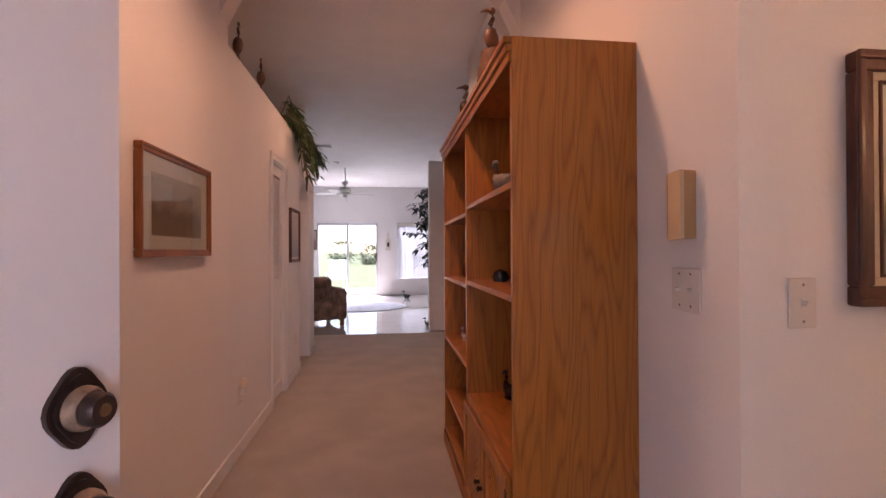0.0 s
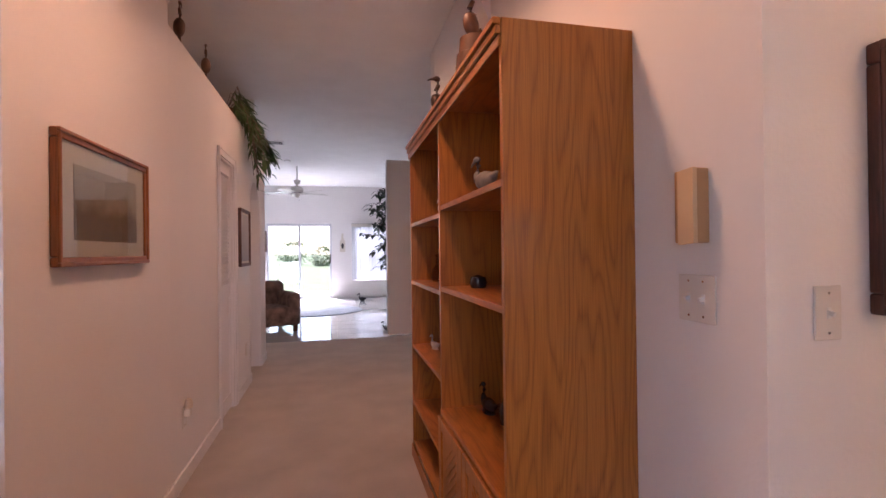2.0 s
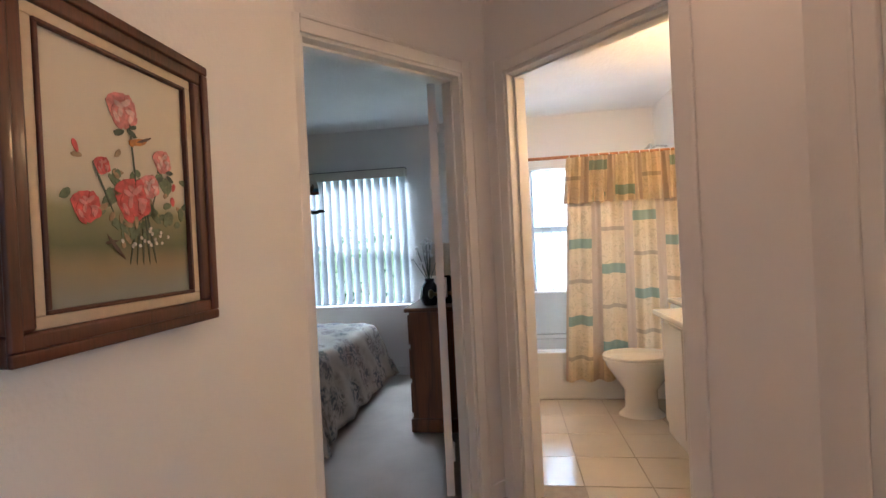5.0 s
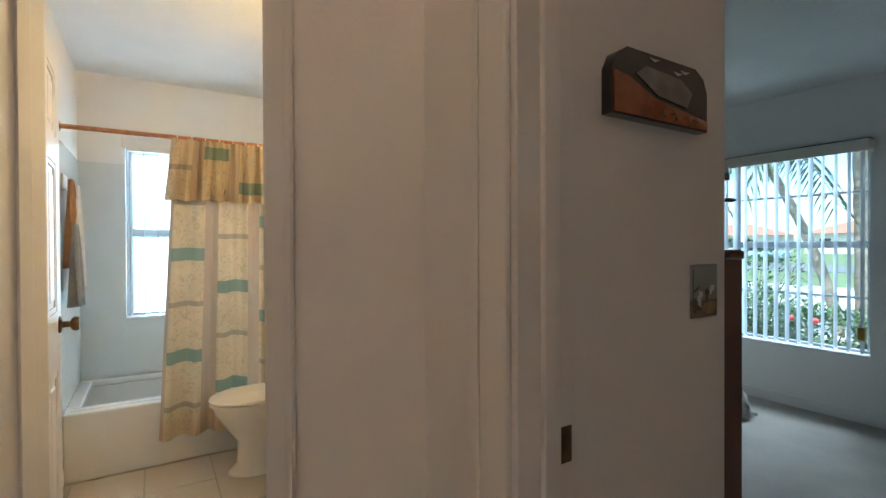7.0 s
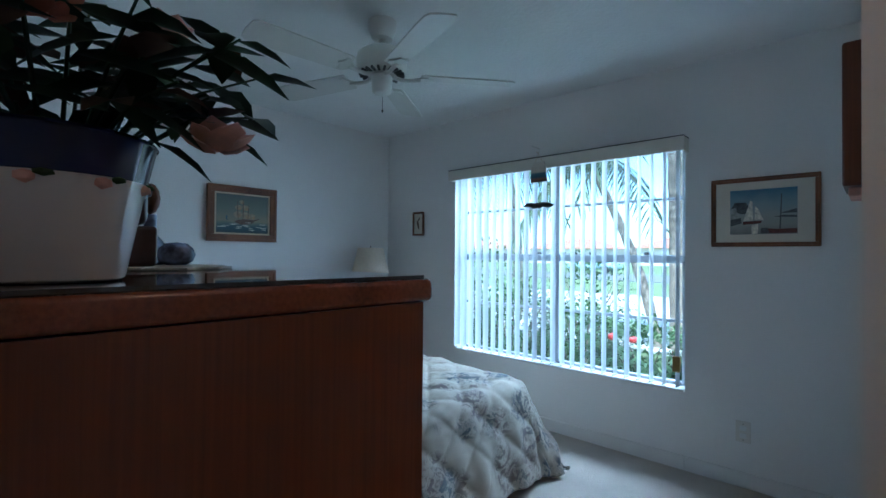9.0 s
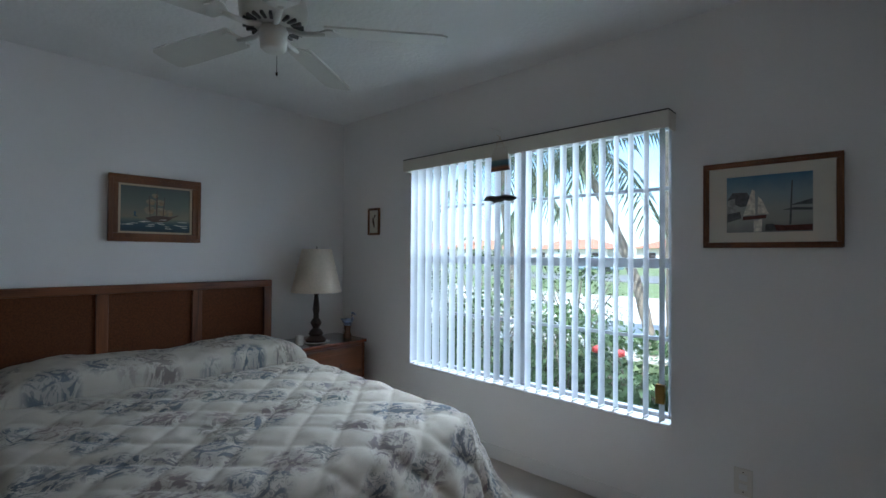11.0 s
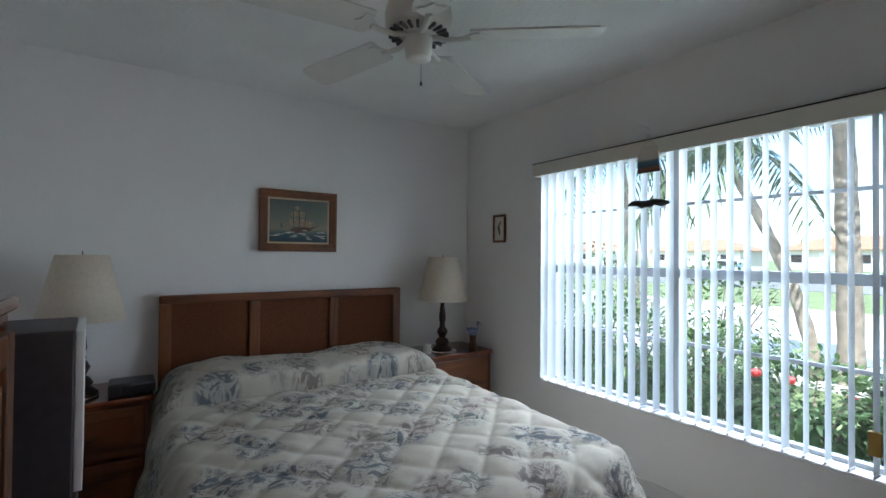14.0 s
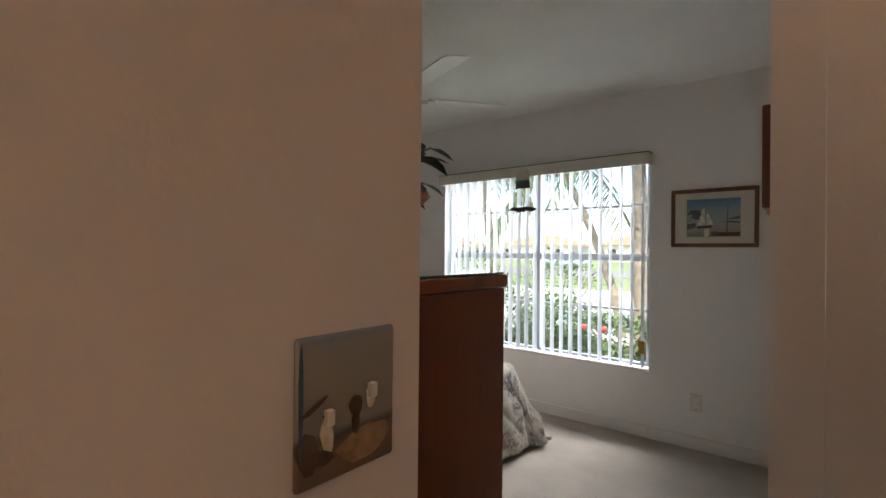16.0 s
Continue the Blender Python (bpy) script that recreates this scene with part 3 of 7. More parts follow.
for a, c in ((SL[0], (SL[0] + SL[1]) / 2 + 0.03), ((SL[0] + SL[1]) / 2 - 0.03, SL[1])):
    yy = 0.02 if a == SL[0] else 0.065
    b = bmesh.new()
    for p, q in (((a, yy, 0), (a + 0.05, yy + 0.035, 2.02)), ((c - 0.05, yy, 0), (c, yy + 0.035, 2.02)), ((a + 0.05, yy, 0), (c - 0.05, yy + 0.035, 0.07)), ((a + 0.05, yy, 1.95), (c - 0.05, yy + 0.035, 2.02))):
        box(b, p, q, None, 0.003)
    part("sash", b, WINFRAME, w)
    b = bmesh.new()
    box(b, (a + 0.045, yy + 0.015, 0.06), (c - 0.045, yy + 0.019, 1.96))
    part("pane", b, GLASS, w, smooth=False).visible_shadow = False
b = bmesh.new()
box(b, (SL[1] - 0.05, -0.02, 0.95), (SL[1] - 0.02, 0.02, 1.2), None, 0.006)
part("handle", b, DARKBRASS, w)
window("window_4", mN, WL, (), 1.2, ())
blinds("vertical_blinds", mN, WL, 0.079, 165, "white vertical blinds closed over the living room window")


# ---- doors ----
def panel_door(name, m, width, height, material, label, knob_z=0.92, knob_side=1, rows=((0.2, 0.75), (0.98, 1.55), (1.65, 1.9)), t=0.038, sunk=0.008, st=0.115):
    """A moulded panel door leaf. Local x runs from hinge to free edge, y is its thickness."""
    d = tagged(new(name), label, "door", "", S)
    d.matrix_world = m
    b = bmesh.new()
    mid = width / 2
    cols = ((st, mid - 0.05), (mid + 0.05, width - st))
    zs = [0.0]
    for za, zb in rows:
        zs += [za, zb]
    zs.append(height)
    for k in range(0, len(zs), 2):
        box(b, (0, 0, zs[k]), (width, t, zs[k + 1]))
    for za, zb in rows:
        for xa, xb in ((0, st), (mid - 0.05, mid + 0.05), (width - st, width)):
            box(b, (xa, 0, za), (xb, t, zb))
        for xa, xb in cols:
            box(b, (xa, sunk, za), (xb, t - sunk, zb))
            for y0, sg in ((0.0, 1), (t, -1)):
                ya, yb = sorted((y0 + sg * 0.0015, y0 + sg * (sunk + 0.001)))
                e = 0.02
                for p, q in (((xa, za), (xa + e, zb)), ((xb - e, za), (xb, zb)), ((xa + e, za), (xb - e, za + e)), ((xa + e, zb - e), (xb - e, zb))):
                    box(b, (p[0], ya, p[1]), (q[0], yb, q[1]), None, 0.004)
    part("leaf", b, material, d, smooth=False)
    for za, zb in rows:
        for xa, xb in cols:
            b = bmesh.new()
            box(b, (xa + 0.045, 0.002, za + 0.045), (xb - 0.045, t - 0.002, zb - 0.045), None, 0.006)
            part("panel", b, material, d)
    return d


def knob(parent, x, z, y, sign, material, r=0.03, rose=0.034):
    b = bmesh.new()
    lathe(b, [(rose, 0), (rose, 0.004), (rose * 0.8, 0.009), (0.013, 0.012), (0.012, 0.035), (r * 0.8, 0.04), (r, 0.052), (r * 0.85, 0.064), (0, 0.068)], 20, m=Matrix.Translation((x, y, z)) @ Matrix.Rotation(radians(-90 * sign), 4, "X"))
    part("door_knob", b, material, parent, "round metal door knob")


def hinges(parent, zs, material):
    for z in zs:
        b = bmesh.new()
        box(b, (-0.014, -0.004, z - 0.045), (0.03, 0.0005, z + 0.045), None, 0.001)
        lathe(b, [(0.007, z - 0.047), (0.007, z + 0.047)], 10, (-0.004, -0.005, 0))
        part("hinge", b, material, parent)


# front door, standing partly open into the foyer
TH = 19.0
fd = panel_door("door_front", pose(0.700, 1.262, 0.01, 0, 0, 90 - TH), 0.91, 2.03, DOORW, "white moulded panel front door standing ajar inward", rows=((0.16, 0.76), (1.075, 1.51), (1.63, 1.90)), sunk=0.012, st=0.150)
for z, r in ((1.02, 0.026), (0.888, 0.028)):
    b = bmesh.new()
    mm = Matrix.Translation((0.845, 0, z)) @ Matrix.Rotation(radians(90), 4, "X")
    n = 28
    ring = [((0.037 + 0.003 * math.cos(4 * a)) * math.cos(a), (0.048 + 0.003 * math.cos(4 * a)) * math.sin(a)) for a in [2 * math.pi * k / n for k in range(n)]]
    slab(b, ring, 0.008, mm)
    slab(b, [(x * 0.82, y * 0.84) for x, y in ring], 0.013, mm)
    part("escutcheon", b, DARKBRASS, fd, "ornate dark bronze lock plate")
    b = bmesh.new()
    lathe(b, [(r * 1.08, 0.012), (r * 1.06, 0.020), (r * 0.86, 0.028), (0, 0.028)], 24, m=mm)
    part("lock_collar", b, WORNBRASS, fd, "worn tan collar")
    b = bmesh.new()
    lathe(b, [(r * 0.80, 0.0282), (r * 0.82, 0.042), (r * 0.66, 0.047), (0, 0.047)], 24, m=mm)
    part("lock_cylinder", b, DARKBRASS, fd, "dark red-brown lock cylinder")
    b = bmesh.new()
    box(b, (-0.002, -0.006, 0.0472), (0.002, 0.006, 0.049), mm)
    lathe(b, [(0.008, 0.0471), (0.008, 0.0485), (0, 0.0485)], 14, m=mm)
    part("keyway", b, BRASS, fd)
door_trim(mD, 0.31, 1.26, 2.06)

# bedroom leaf swung into the north bedroom, bath leaf swung into the bath
da = panel_door("door_north_bedroom", pose(4.13, 1.985, 0.012, 0, 0, 8), 0.74, 2.01, DOORW, "white panel bedroom door standing wide open")
hinges(da, (0.22, 1.02, 1.82), TRIM)
knob(da, 0.68, 0.92, 0.038, 1, BRASS)
knob(da, 0.68, 0.92, 0.0, -1, BRASS)
db = panel_door("door_bath", pose(4.185, 1.60, 0.012, 0, 0, 2), 0.74, 2.01, DOORW, "white panel bathroom door standing wide open")
hinges(db, (0.22, 1.02, 1.82), TRIM)
knob(db, 0.68, 0.92, 0.0, -1, BRASS)
# front bedroom leaf folded back against the passage wall
dc = panel_door("door_front_bedroom", pose(2.285, 0.70, 0.012, 0, 0, -100), 0.74, 2.01, DOORW, "white panel bedroom door folded back to the wall")
knob(dc, 0.68, 0.92, 0.038, 1, BRASS)
# strike plate on the jamb
b = bmesh.new()
box(b, (0.2882, 0.083, 0.885), (0.2898, 0.113, 0.945), None, 0.0005)
box(b, (0.2883, 0.092, 0.902), (0.2903, 0.104, 0.928))
sp = solid("strike_plate", b, BRASS, "brass strike plate let into the white door jamb", "strike plate", m=mF)

# louvred closet door in the hall
ld = tagged(new("door_louvred"), "white louvred bifold closet door", "door", "", S)
ld.matrix_world = mw
b = bmesh.new()
for xa, xb in ((1.025, 1.065), (1.455, 1.495)):
    box(b, (xa, 0.02, 0.01), (xb, 0.05, 1.94), None, 0.003)
for za, zb in ((0.01, 0.12), (0.9, 1.0), (1.86, 1.94)):
    box(b, (1.065, 0.02, za), (1.455, 0.05, zb), None, 0.003)
box(b, (1.065, 0.028, 0.12), (1.455, 0.042, 0.9), None, 0.003)
part("leaf_frame", b, TRIM, ld)
sm = bmesh.new()
box(sm, (0, -0.004, -0.016), (0.39, 0.004, 0.016), pose(0, 0, 0, 32))
slat = finish("slat", sm, TRIM, False)
for k in range(27):
    o = new("slat", slat)
    o.parent = ld
    o.matrix_local = pose(1.065, 0.035, 1.02 + 0.031 * k)
door_trim(mw, 1.02, 1.50, 1.96, w=0.05)


# ---- wall plates ----
def plate(name, m, label, toggles=(0.0,), w=0.07, outlet=False):
    """A cover plate with toggles; local x across, z up, faces -y."""
    p = thing(name, label, "outlet" if outlet else "light switch")
    p.matrix_world = m
    b = bmesh.new()
    box(b, (-w / 2, -0.006, -0.0575), (w / 2, 0, 0.0575), None, 0.004)
    part("cover_plate", b, PLATE, p)
    for x in toggles:
        b = bmesh.new()
        if outlet:
            for z in (-0.02, 0.02):
                box(b, (x - 0.016, -0.0085, z - 0.013), (x + 0.016, -0.0055, z + 0.013), None, 0.002)
        else:
            box(b, (x - 0.005, -0.0075, -0.012), (x + 0.005, -0.006, 0.012))
            box(b, (x - 0.004, -0.018, -0.002), (x + 0.004, -0.006, 0.008), pose(0, 0, 0, 15), 0.001)
        part("receptacle" if outlet else "toggle", b, WHITEP, p)
        for z in (-0.042, 0.042):
            b = bmesh.new()
            lathe(b, [(0.003, 0), (0.003, 0.001)], 10, m=Matrix.Translation((x, -0.006, z)) @ Matrix.Rotation(radians(90), 4, "X"))
            part("screw", b, CHROME, p)
    return p


plate("light_switch", pose(2.155, 2.567, 1.118, 0, 0, -90), "almond double light switch plate beside the bookcase", (-0.023, 0.023), 0.116)
plate("light_switch", pose(2.309, 2.383, 1.10), "almond single light switch plate below the framed painting")
plate("wall_outlet", pose(0.49, 4.39, 0.36, 0, 0, 90), "white wall outlet low on the hall wall", outlet=True)
plate("wall_outlet", pose(0.49, 6.2, 0.36, 0, 0, 90), "white wall outlet near the arched doorway", outlet=True)
plate("wall_outlet", pose(3.357, -2.841, 0.30, 0, 0, 180), "white wall outlet below the harbour print", outlet=True)

nl = thing("night_light", "small cream night light plugged in low on the hall wall", "night light", (0.498, 4.39, 0.385), 90)
b = bmesh.new()
box(b, (-0.02, -0.03, -0.022), (0.02, 0, 0.022), None, 0.006)
part("plug_body", b, PLATE, nl)
b = bmesh.new()
lathe(b, [(0.019, 0.022), (0.021, 0.045), (0.015, 0.07), (0, 0.074)], 18, (0, -0.018, 0))
part("shade", b, SHADE, nl, "cream rounded shade")

# door chime box on the hall wall
dcm = thing("door_chime", "cream and tan door chime box on the wall", "door chime", (2.155, 2.562, 1.34), -90)
b = bmesh.new()
box(b, (-0.038, -0.036, -0.088), (0.036, 0, 0.088), None, 0.004)
part("housing", b, CREAM, dcm)
b = bmesh.new()
slab(b, [(-0.012, -0.092), (0.038, -0.088), (0.038, 0.088), (-0.012, 0.084)], 0.012, pose(0, -0.036, 0, 90))
part("front_cover", b, mat("pale_cream", (0.68, 0.49, 0.29), 0.5, var=0.05, scale=10), dcm, "paler cream front cover")


# ---- framed pictures ----
def picture(name, m, w, h, prof, frame_mat, label, canvas, liner=0.0, liner_mat=None, depth=0.03, inner=0.0):
    """A framed picture; local x across, z up, hangs on the plane y = 0 and faces -y."""
    p = thing(name, label, "picture")
    p.matrix_world = m
    e = prof
    for k, (a, c, rot) in enumerate((((-w / 2, h / 2 - e), (w / 2, h / 2), 0), ((-w / 2, -h / 2), (w / 2, -h / 2 + e), 0), ((-w / 2, -h / 2 + e), (-w / 2 + e, h / 2 - e), 1), ((w / 2 - e, -h / 2 + e), (w / 2, h / 2 - e), 1))):
        b = bmesh.new()
        box(b, (a[0], -depth, a[1]), (c[0], 0, c[1]), None, 0.006)
        if rot:
            xo = a[0] if a[0] < 0 else c[0] - e * 0.45
            box(b, (xo, -depth - 0.007, a[1] - e * 0.55), (xo + e * 0.45, -depth + 0.003, c[1] + e * 0.55), None, 0.004)
        else:
            zo = c[1] - e * 0.45 if a[1] > 0 else a[1]
            box(b, (a[0], -depth - 0.0072, zo), (c[0], -depth + 0.003, zo + e * 0.45), None, 0.004)
        part("frame_rail", b, frame_mat, p)
    w2, h2 = w / 2 - e, h / 2 - e
    if liner:
        for a, c in (((-w2, h2 - liner), (w2, h2)), ((-w2, -h2), (w2, -h2 + liner)), ((-w2, -h2 + liner), (-w2 + liner, h2 - liner)), ((w2 - liner, -h2 + liner), (w2, h2 - liner))):
            b = bmesh.new()
            box(b, (a[0], -depth + 0.008, a[1]), (c[0], -0.004, c[1]), None, 0.002)
            part("liner", b, liner_mat, p)
        w2, h2 = w2 - liner, h2 - liner
    if inner:
        b = bmesh.new()
        for a, c in (((-w2, h2 - inner), (w2, h2)), ((-w2, -h2), (w2, -h2 + inner)), ((-w2, -h2 + inner), (-w2 + inner, h2 - inner)), ((w2 - inner, -h2 + inner), (w2, h2 - inner))):
            box(b, (a[0], -depth + 0.004, a[1]), (c[0], -0.005, c[1]), None, 0.002)
        part("inner_moulding", b, frame_mat, p)
        w2, h2 = w2 - inner, h2 - inner
    b = bmesh.new()
    box(b, (-w2, -0.016, -h2), (w2, -0.004, h2))
    part("canvas", b, canvas, p, smooth=False)
    return p


def dab(parent, name, spots, material, y=-0.0165, n=9):
    """Flat brush marks lying on a canvas: rows of x, z, half width, half height, turn."""
    b = bmesh.new()
    for k, (x, z, rx, rz, a) in enumerate(spots):
        ca, sa = math.cos(radians(a)), math.sin(radians(a))
        ring = []
        for i in range(n):
            q = 2 * math.pi * i / n
            u, v = rx * math.cos(q) * (1 + 0.15 * math.sin(3 * q + k)), rz * math.sin(q)
            ring.append((x + ca * u - sa * v, z + sa * u + ca * v))
        slab(b, ring, 0.0006, Matrix.Translation((0, y - 0.0002 * (k % 7), 0)) @ pose(0, 0, 0, 90))
    part(name, b, material, parent, smooth=False)


def paint(name, c):
    return mat(name, c, 0.55, var=0.35, scale=60, bump=0.1, bscale=200)


P_ROSE, P_PINK, P_PALE = paint("paint_rose", (0.62, 0.10, 0.09)), paint("paint_pink", (0.66, 0.24, 0.22)), paint("paint_pale_pink", (0.70, 0.42, 0.38))
P_GREEN, P_DGREEN, P_WHITE = paint("paint_green", (0.13, 0.17, 0.09)), paint("paint_dark_green", (0.06, 0.08, 0.05)), paint("paint_white", (0.72, 0.68, 0.58))
P_BROWN, P_ORANGE, P_TAN = paint("paint_brown", (0.10, 0.06, 0.04)), paint("paint_orange", (0.5, 0.2, 0.04)), paint("paint_tan", (0.36, 0.25, 0.14))
P_BLUE = paint("paint_blue", (0.05, 0.12, 0.17))

# rose painting: outer x 2.425 to 2.93, z 1.10 to 1.68
FL_CANVAS = ramp_mat("rose_canvas", [(0.0, (0.25, 0.27, 0.23)), (0.12, (0.30, 0.24, 0.13)), (0.22, (0.14, 0.15, 0.07)), (0.36, (0.26, 0.26, 0.13)), (0.44, (0.60, 0.53, 0.40)), (1.0, (0.70, 0.62, 0.48))], "Z", -0.21, 0.21, wob=0.05, scale=7)
fp = picture("framed_painting", pose(2.659, 2.383, 1.384), 0.466, 0.585, 0.046, FRAMEW, "dark wood framed painting of pink roses over a meadow", FL_CANVAS, 0.020, LINEN, 0.030, 0.007)
rnd = random.Random(5)


def bloom(x, z, r):
    out = [(x, z, r, r, 0)]
    for k in range(9):
        a = k * 2.4
        q = r * (0.75 if k % 2 else 0.45)
        out.append((x + q * math.cos(a), z + q * math.sin(a), r * 0.42, r * 0.28, math.degrees(a) + 60))
    return out


dab(fp, "foliage", [(rnd.gauss(0.035, 0.05), rnd.uniform(-0.10, 0.02), rnd.uniform(0.008, 0.018), 0.007, rnd.uniform(0, 180)) for k in range(60)], P_GREEN, -0.0163)
dab(fp, "pale_foliage", [(rnd.gauss(0.03, 0.06), rnd.uniform(-0.12, 0.05), rnd.uniform(0.006, 0.014), 0.005, rnd.uniform(0, 180)) for k in range(30)], P_TAN, -0.0166)
dab(fp, "rose_leaves", [(0.0 + 0.02 * math.cos(k * 2.1), 0.105 + 0.02 * math.sin(k * 1.3), 0.013, 0.006, 50 * k) for k in range(7)] + [(0.095 + 0.02 * math.cos(k * 2.1), 0.03 + 0.02 * math.sin(k * 1.3), 0.011, 0.005, 50 * k) for k in range(6)], P_DGREEN, -0.0167)
dab(fp, "stem_paint", [(0.035 + 0.01 * k - 0.02, -0.10, 0.0024, 0.06, 6 * k - 14) for k in range(5)] + [(0.02, 0.045, 0.002, 0.10, 4), (-0.05, -0.02, 0.002, 0.05, 24), (0.08, 0.0, 0.002, 0.05, -20)], P_DGREEN, -0.0168)
for x, z, r in ((0.015, -0.035, 0.042), (-0.085, -0.055, 0.028), (-0.05, 0.02, 0.016)):
    dab(fp, "red_rose", bloom(x, z, r), P_ROSE, -0.0175)
    dab(fp, "rose_light", [(x + 0.5 * r * math.cos(k), z + 0.5 * r * math.sin(k * 1.7), r * 0.3, r * 0.13, 40 * k) for k in range(9)], P_PINK, -0.0193)
for x, z, r in ((0.0, 0.13, 0.034), (0.095, 0.05, 0.024), (0.058, -0.005, 0.024)):
    dab(fp, "pink_rose", bloom(x, z, r), P_PINK, -0.0177)
    dab(fp, "pale_petals", [(x + 0.5 * r * math.cos(k), z + 0.5 * r * math.sin(k * 1.7), r * 0.32, r * 0.16, 40 * k) for k in range(7)], P_PALE, -0.0195)
for spot in ((0.12, -0.03, 0.006, 0.010, 10), (-0.10, 0.045, 0.005, 0.012, 20), (0.125, 0.0, 0.005, 0.009, -20)):
    dab(fp, "bud", [spot], P_ROSE, -0.0172)
dab(fp, "daisy", [(rnd.gauss(0.055, 0.032), rnd.gauss(-0.112, 0.014), 0.0042, 0.0034, 30 * k) for k in range(17)], P_WHITE, -0.0175)
dab(fp, "bird", [(0.035, 0.078, 0.022, 0.007, 14), (0.018, 0.073, 0.008, 0.007, 0)], P_ORANGE, -0.018)
dab(fp, "bird_wing", [(0.05, 0.085, 0.02, 0.003, 24)], P_BROWN, -0.0186)
dab(fp, "bare_branch", [(-0.03, -0.125, 0.028, 0.004, -50), (-0.04, -0.115, 0.014, 0.003, 10)], P_BROWN, -0.0186)

# hall print on the west wall: y 3.18 to 3.85, z 1.205 to 1.62
HP = ramp_mat("hall_print", [(0.0, (0.22, 0.16, 0.11)), (0.35, (0.16, 0.11, 0.07)), (0.55, (0.36, 0.30, 0.22)), (1.0, (0.42, 0.36, 0.28))], "Z", -0.13, 0.13, wob=0.28, scale=14)
hp = picture("framed_print", pose(0.49, 3.515, 1.413, 0, 0, 90), 0.67, 0.415, 0.030, FRAMEO, "orange-brown wood framed hall print with a cream mat", MATBOARD, 0.0, None, 0.024)
b = bmesh.new()
box(b, (-0.235, -0.0175, -0.125), (0.235, -0.0162, 0.115))
part("print", b, HP, hp, smooth=False)
b = bmesh.new()
box(b, (-0.305, -0.0215, -0.178), (0.305, -0.0205, 0.178))
part("pane", b, GLASS, hp, smooth=False)
picture("framed_print", pose(0.49, 6.12, 1.38, 0, 0, 90), 0.46, 0.51, 0.028, FRAMEW, "dark framed print beside the arched doorway", ramp_mat("grey_print", [(0, (0.30, 0.30, 0.31)), (1, (0.48, 0.47, 0.46))], "Z", -0.2, 0.2, wob=0.3), 0.02, MATBOARD, 0.02)
picture("framed_print", pose(-0.6, 14.598, 1.55), 0.3, 0.55, 0.025, FRAMEW, "small dark framed print beside the sliding door", HP, 0.0, None, 0.02)

# ---- bookcase ----
bc = thing("bookcase", "tall oak bookcase with open shelves and lower doors", "bookcase", (1.745, 2.806, 0))
W, L, H = 0.41, 1.624, 1.88
for y0 in (0.0, L / 2 - 0.01, L - 0.022):
    b = bmesh.new()
    box(b, (0.004, y0, 0.0), (W, y0 + 0.022, H - 0.0005), None, 0.002)
    part("side_panel" if y0 != L / 2 - 0.01 else "divider", b, OAK, bc)
b = bmesh.new()
box(b, (W - 0.008, 0.022, 0.07), (W - 0.001, L - 0.022, H - 0.02))
part("back_panel", b, OAK, bc)
b = bmesh.new()
box(b, (0.004, 0.022, H - 0.022), (W - 0.009, L - 0.022, H - 0.001))
part("top_panel", b, OAKH, bc)
for k, (z0, z1, x0) in enumerate(((1.80, 1.832, -0.006), (1.834, 1.858, -0.014), (1.860, 1.8795, -0.022))):
    b = bmesh.new()
    box(b, (x0, 0.001, z0), (0.0035, L - 0.001, z1), None, 0.004)
    part("cornice", b, OAKH, bc)
b = bmesh.new()
box(b, (-0.004, 0.002, 0.0), (0.0035, L - 0.002, 0.075), None, 0.003)
part("plinth", b, OAKH, bc)
halves = ((0.0225, L / 2 - 0.0105), (L / 2 + 0.0125, L - 0.0225))
for h, (y0, y1) in enumerate(halves):
    for z in ((0.55, 1.085, 1.44) if h == 0 else (0.10, 0.34, 0.68, 1.065, 1.41)):
        b = bmesh.new()
        box(b, (0.006 if z != 0.55 else -0.003, y0, z - 0.022), (W - 0.009, y1, z), None, 0.003)
        part("shelf", b, OAKH, bc)
yh0, yh1 = halves[0]
for k, (ya, yb) in enumerate(((yh0, (yh0 + yh1) / 2 - 0.002), ((yh0 + yh1) / 2 + 0.002, yh1))):
    dr = new("cabinet_door")
    dr.parent = bc
    fw = 0.05
    b = bmesh.new()
    box(b, (-0.014, ya, 0.085), (0.004, ya + fw, 0.522), None, 0.003)
    box(b, (-0.014, yb - fw, 0.085), (0.004, yb, 0.522), None, 0.003)
    box(b, (-0.014, ya + fw, 0.085), (0.004, yb - fw, 0.135), None, 0.003)
    box(b, (-0.014, ya + fw, 0.472), (0.004, yb - fw, 0.522), None, 0.003)
    part("door_frame", b, OAK, dr)
    b = bmesh.new()
    box(b, (-0.006, ya + fw, 0.135), (0.003, yb - fw, 0.472))
    part("door_panel", b, OAK, dr)
    sg = 1 if k == 0 else -1
    for j in range(9):
        b = bmesh.new()
        zc = 0.15 + 0.036 * j
        mm = Matrix.Translation((-0.0065, (ya + yb) / 2, zc)) @ Matrix.Rotation(radians(38 * sg), 4, "X")
        box(b, (-0.003, -0.11, -0.0045), (0.001, 0.11, 0.0045), mm, 0.002)
        part("slat", b, OAK, dr)
    b = bmesh.new()
    lathe(b, [(0.010, 0), (0.006, 0.008), (0.013, 0.018), (0.0, 0.024)], 14, m=Matrix.Translation((-0.014, (yb - 0.025) if k == 0 else (ya + 0.025), 0.31)) @ Matrix.Rotation(radians(-90), 4, "Y"))
    part("knob", b, DARKBRASS, dr)
b = bmesh.new()
box(b, (-0.016, yh0 + 0.001, 0.43), (-0.0135, yh0 + 0.02, 0.48))
part("hinge", b, DARKBRASS, bc)


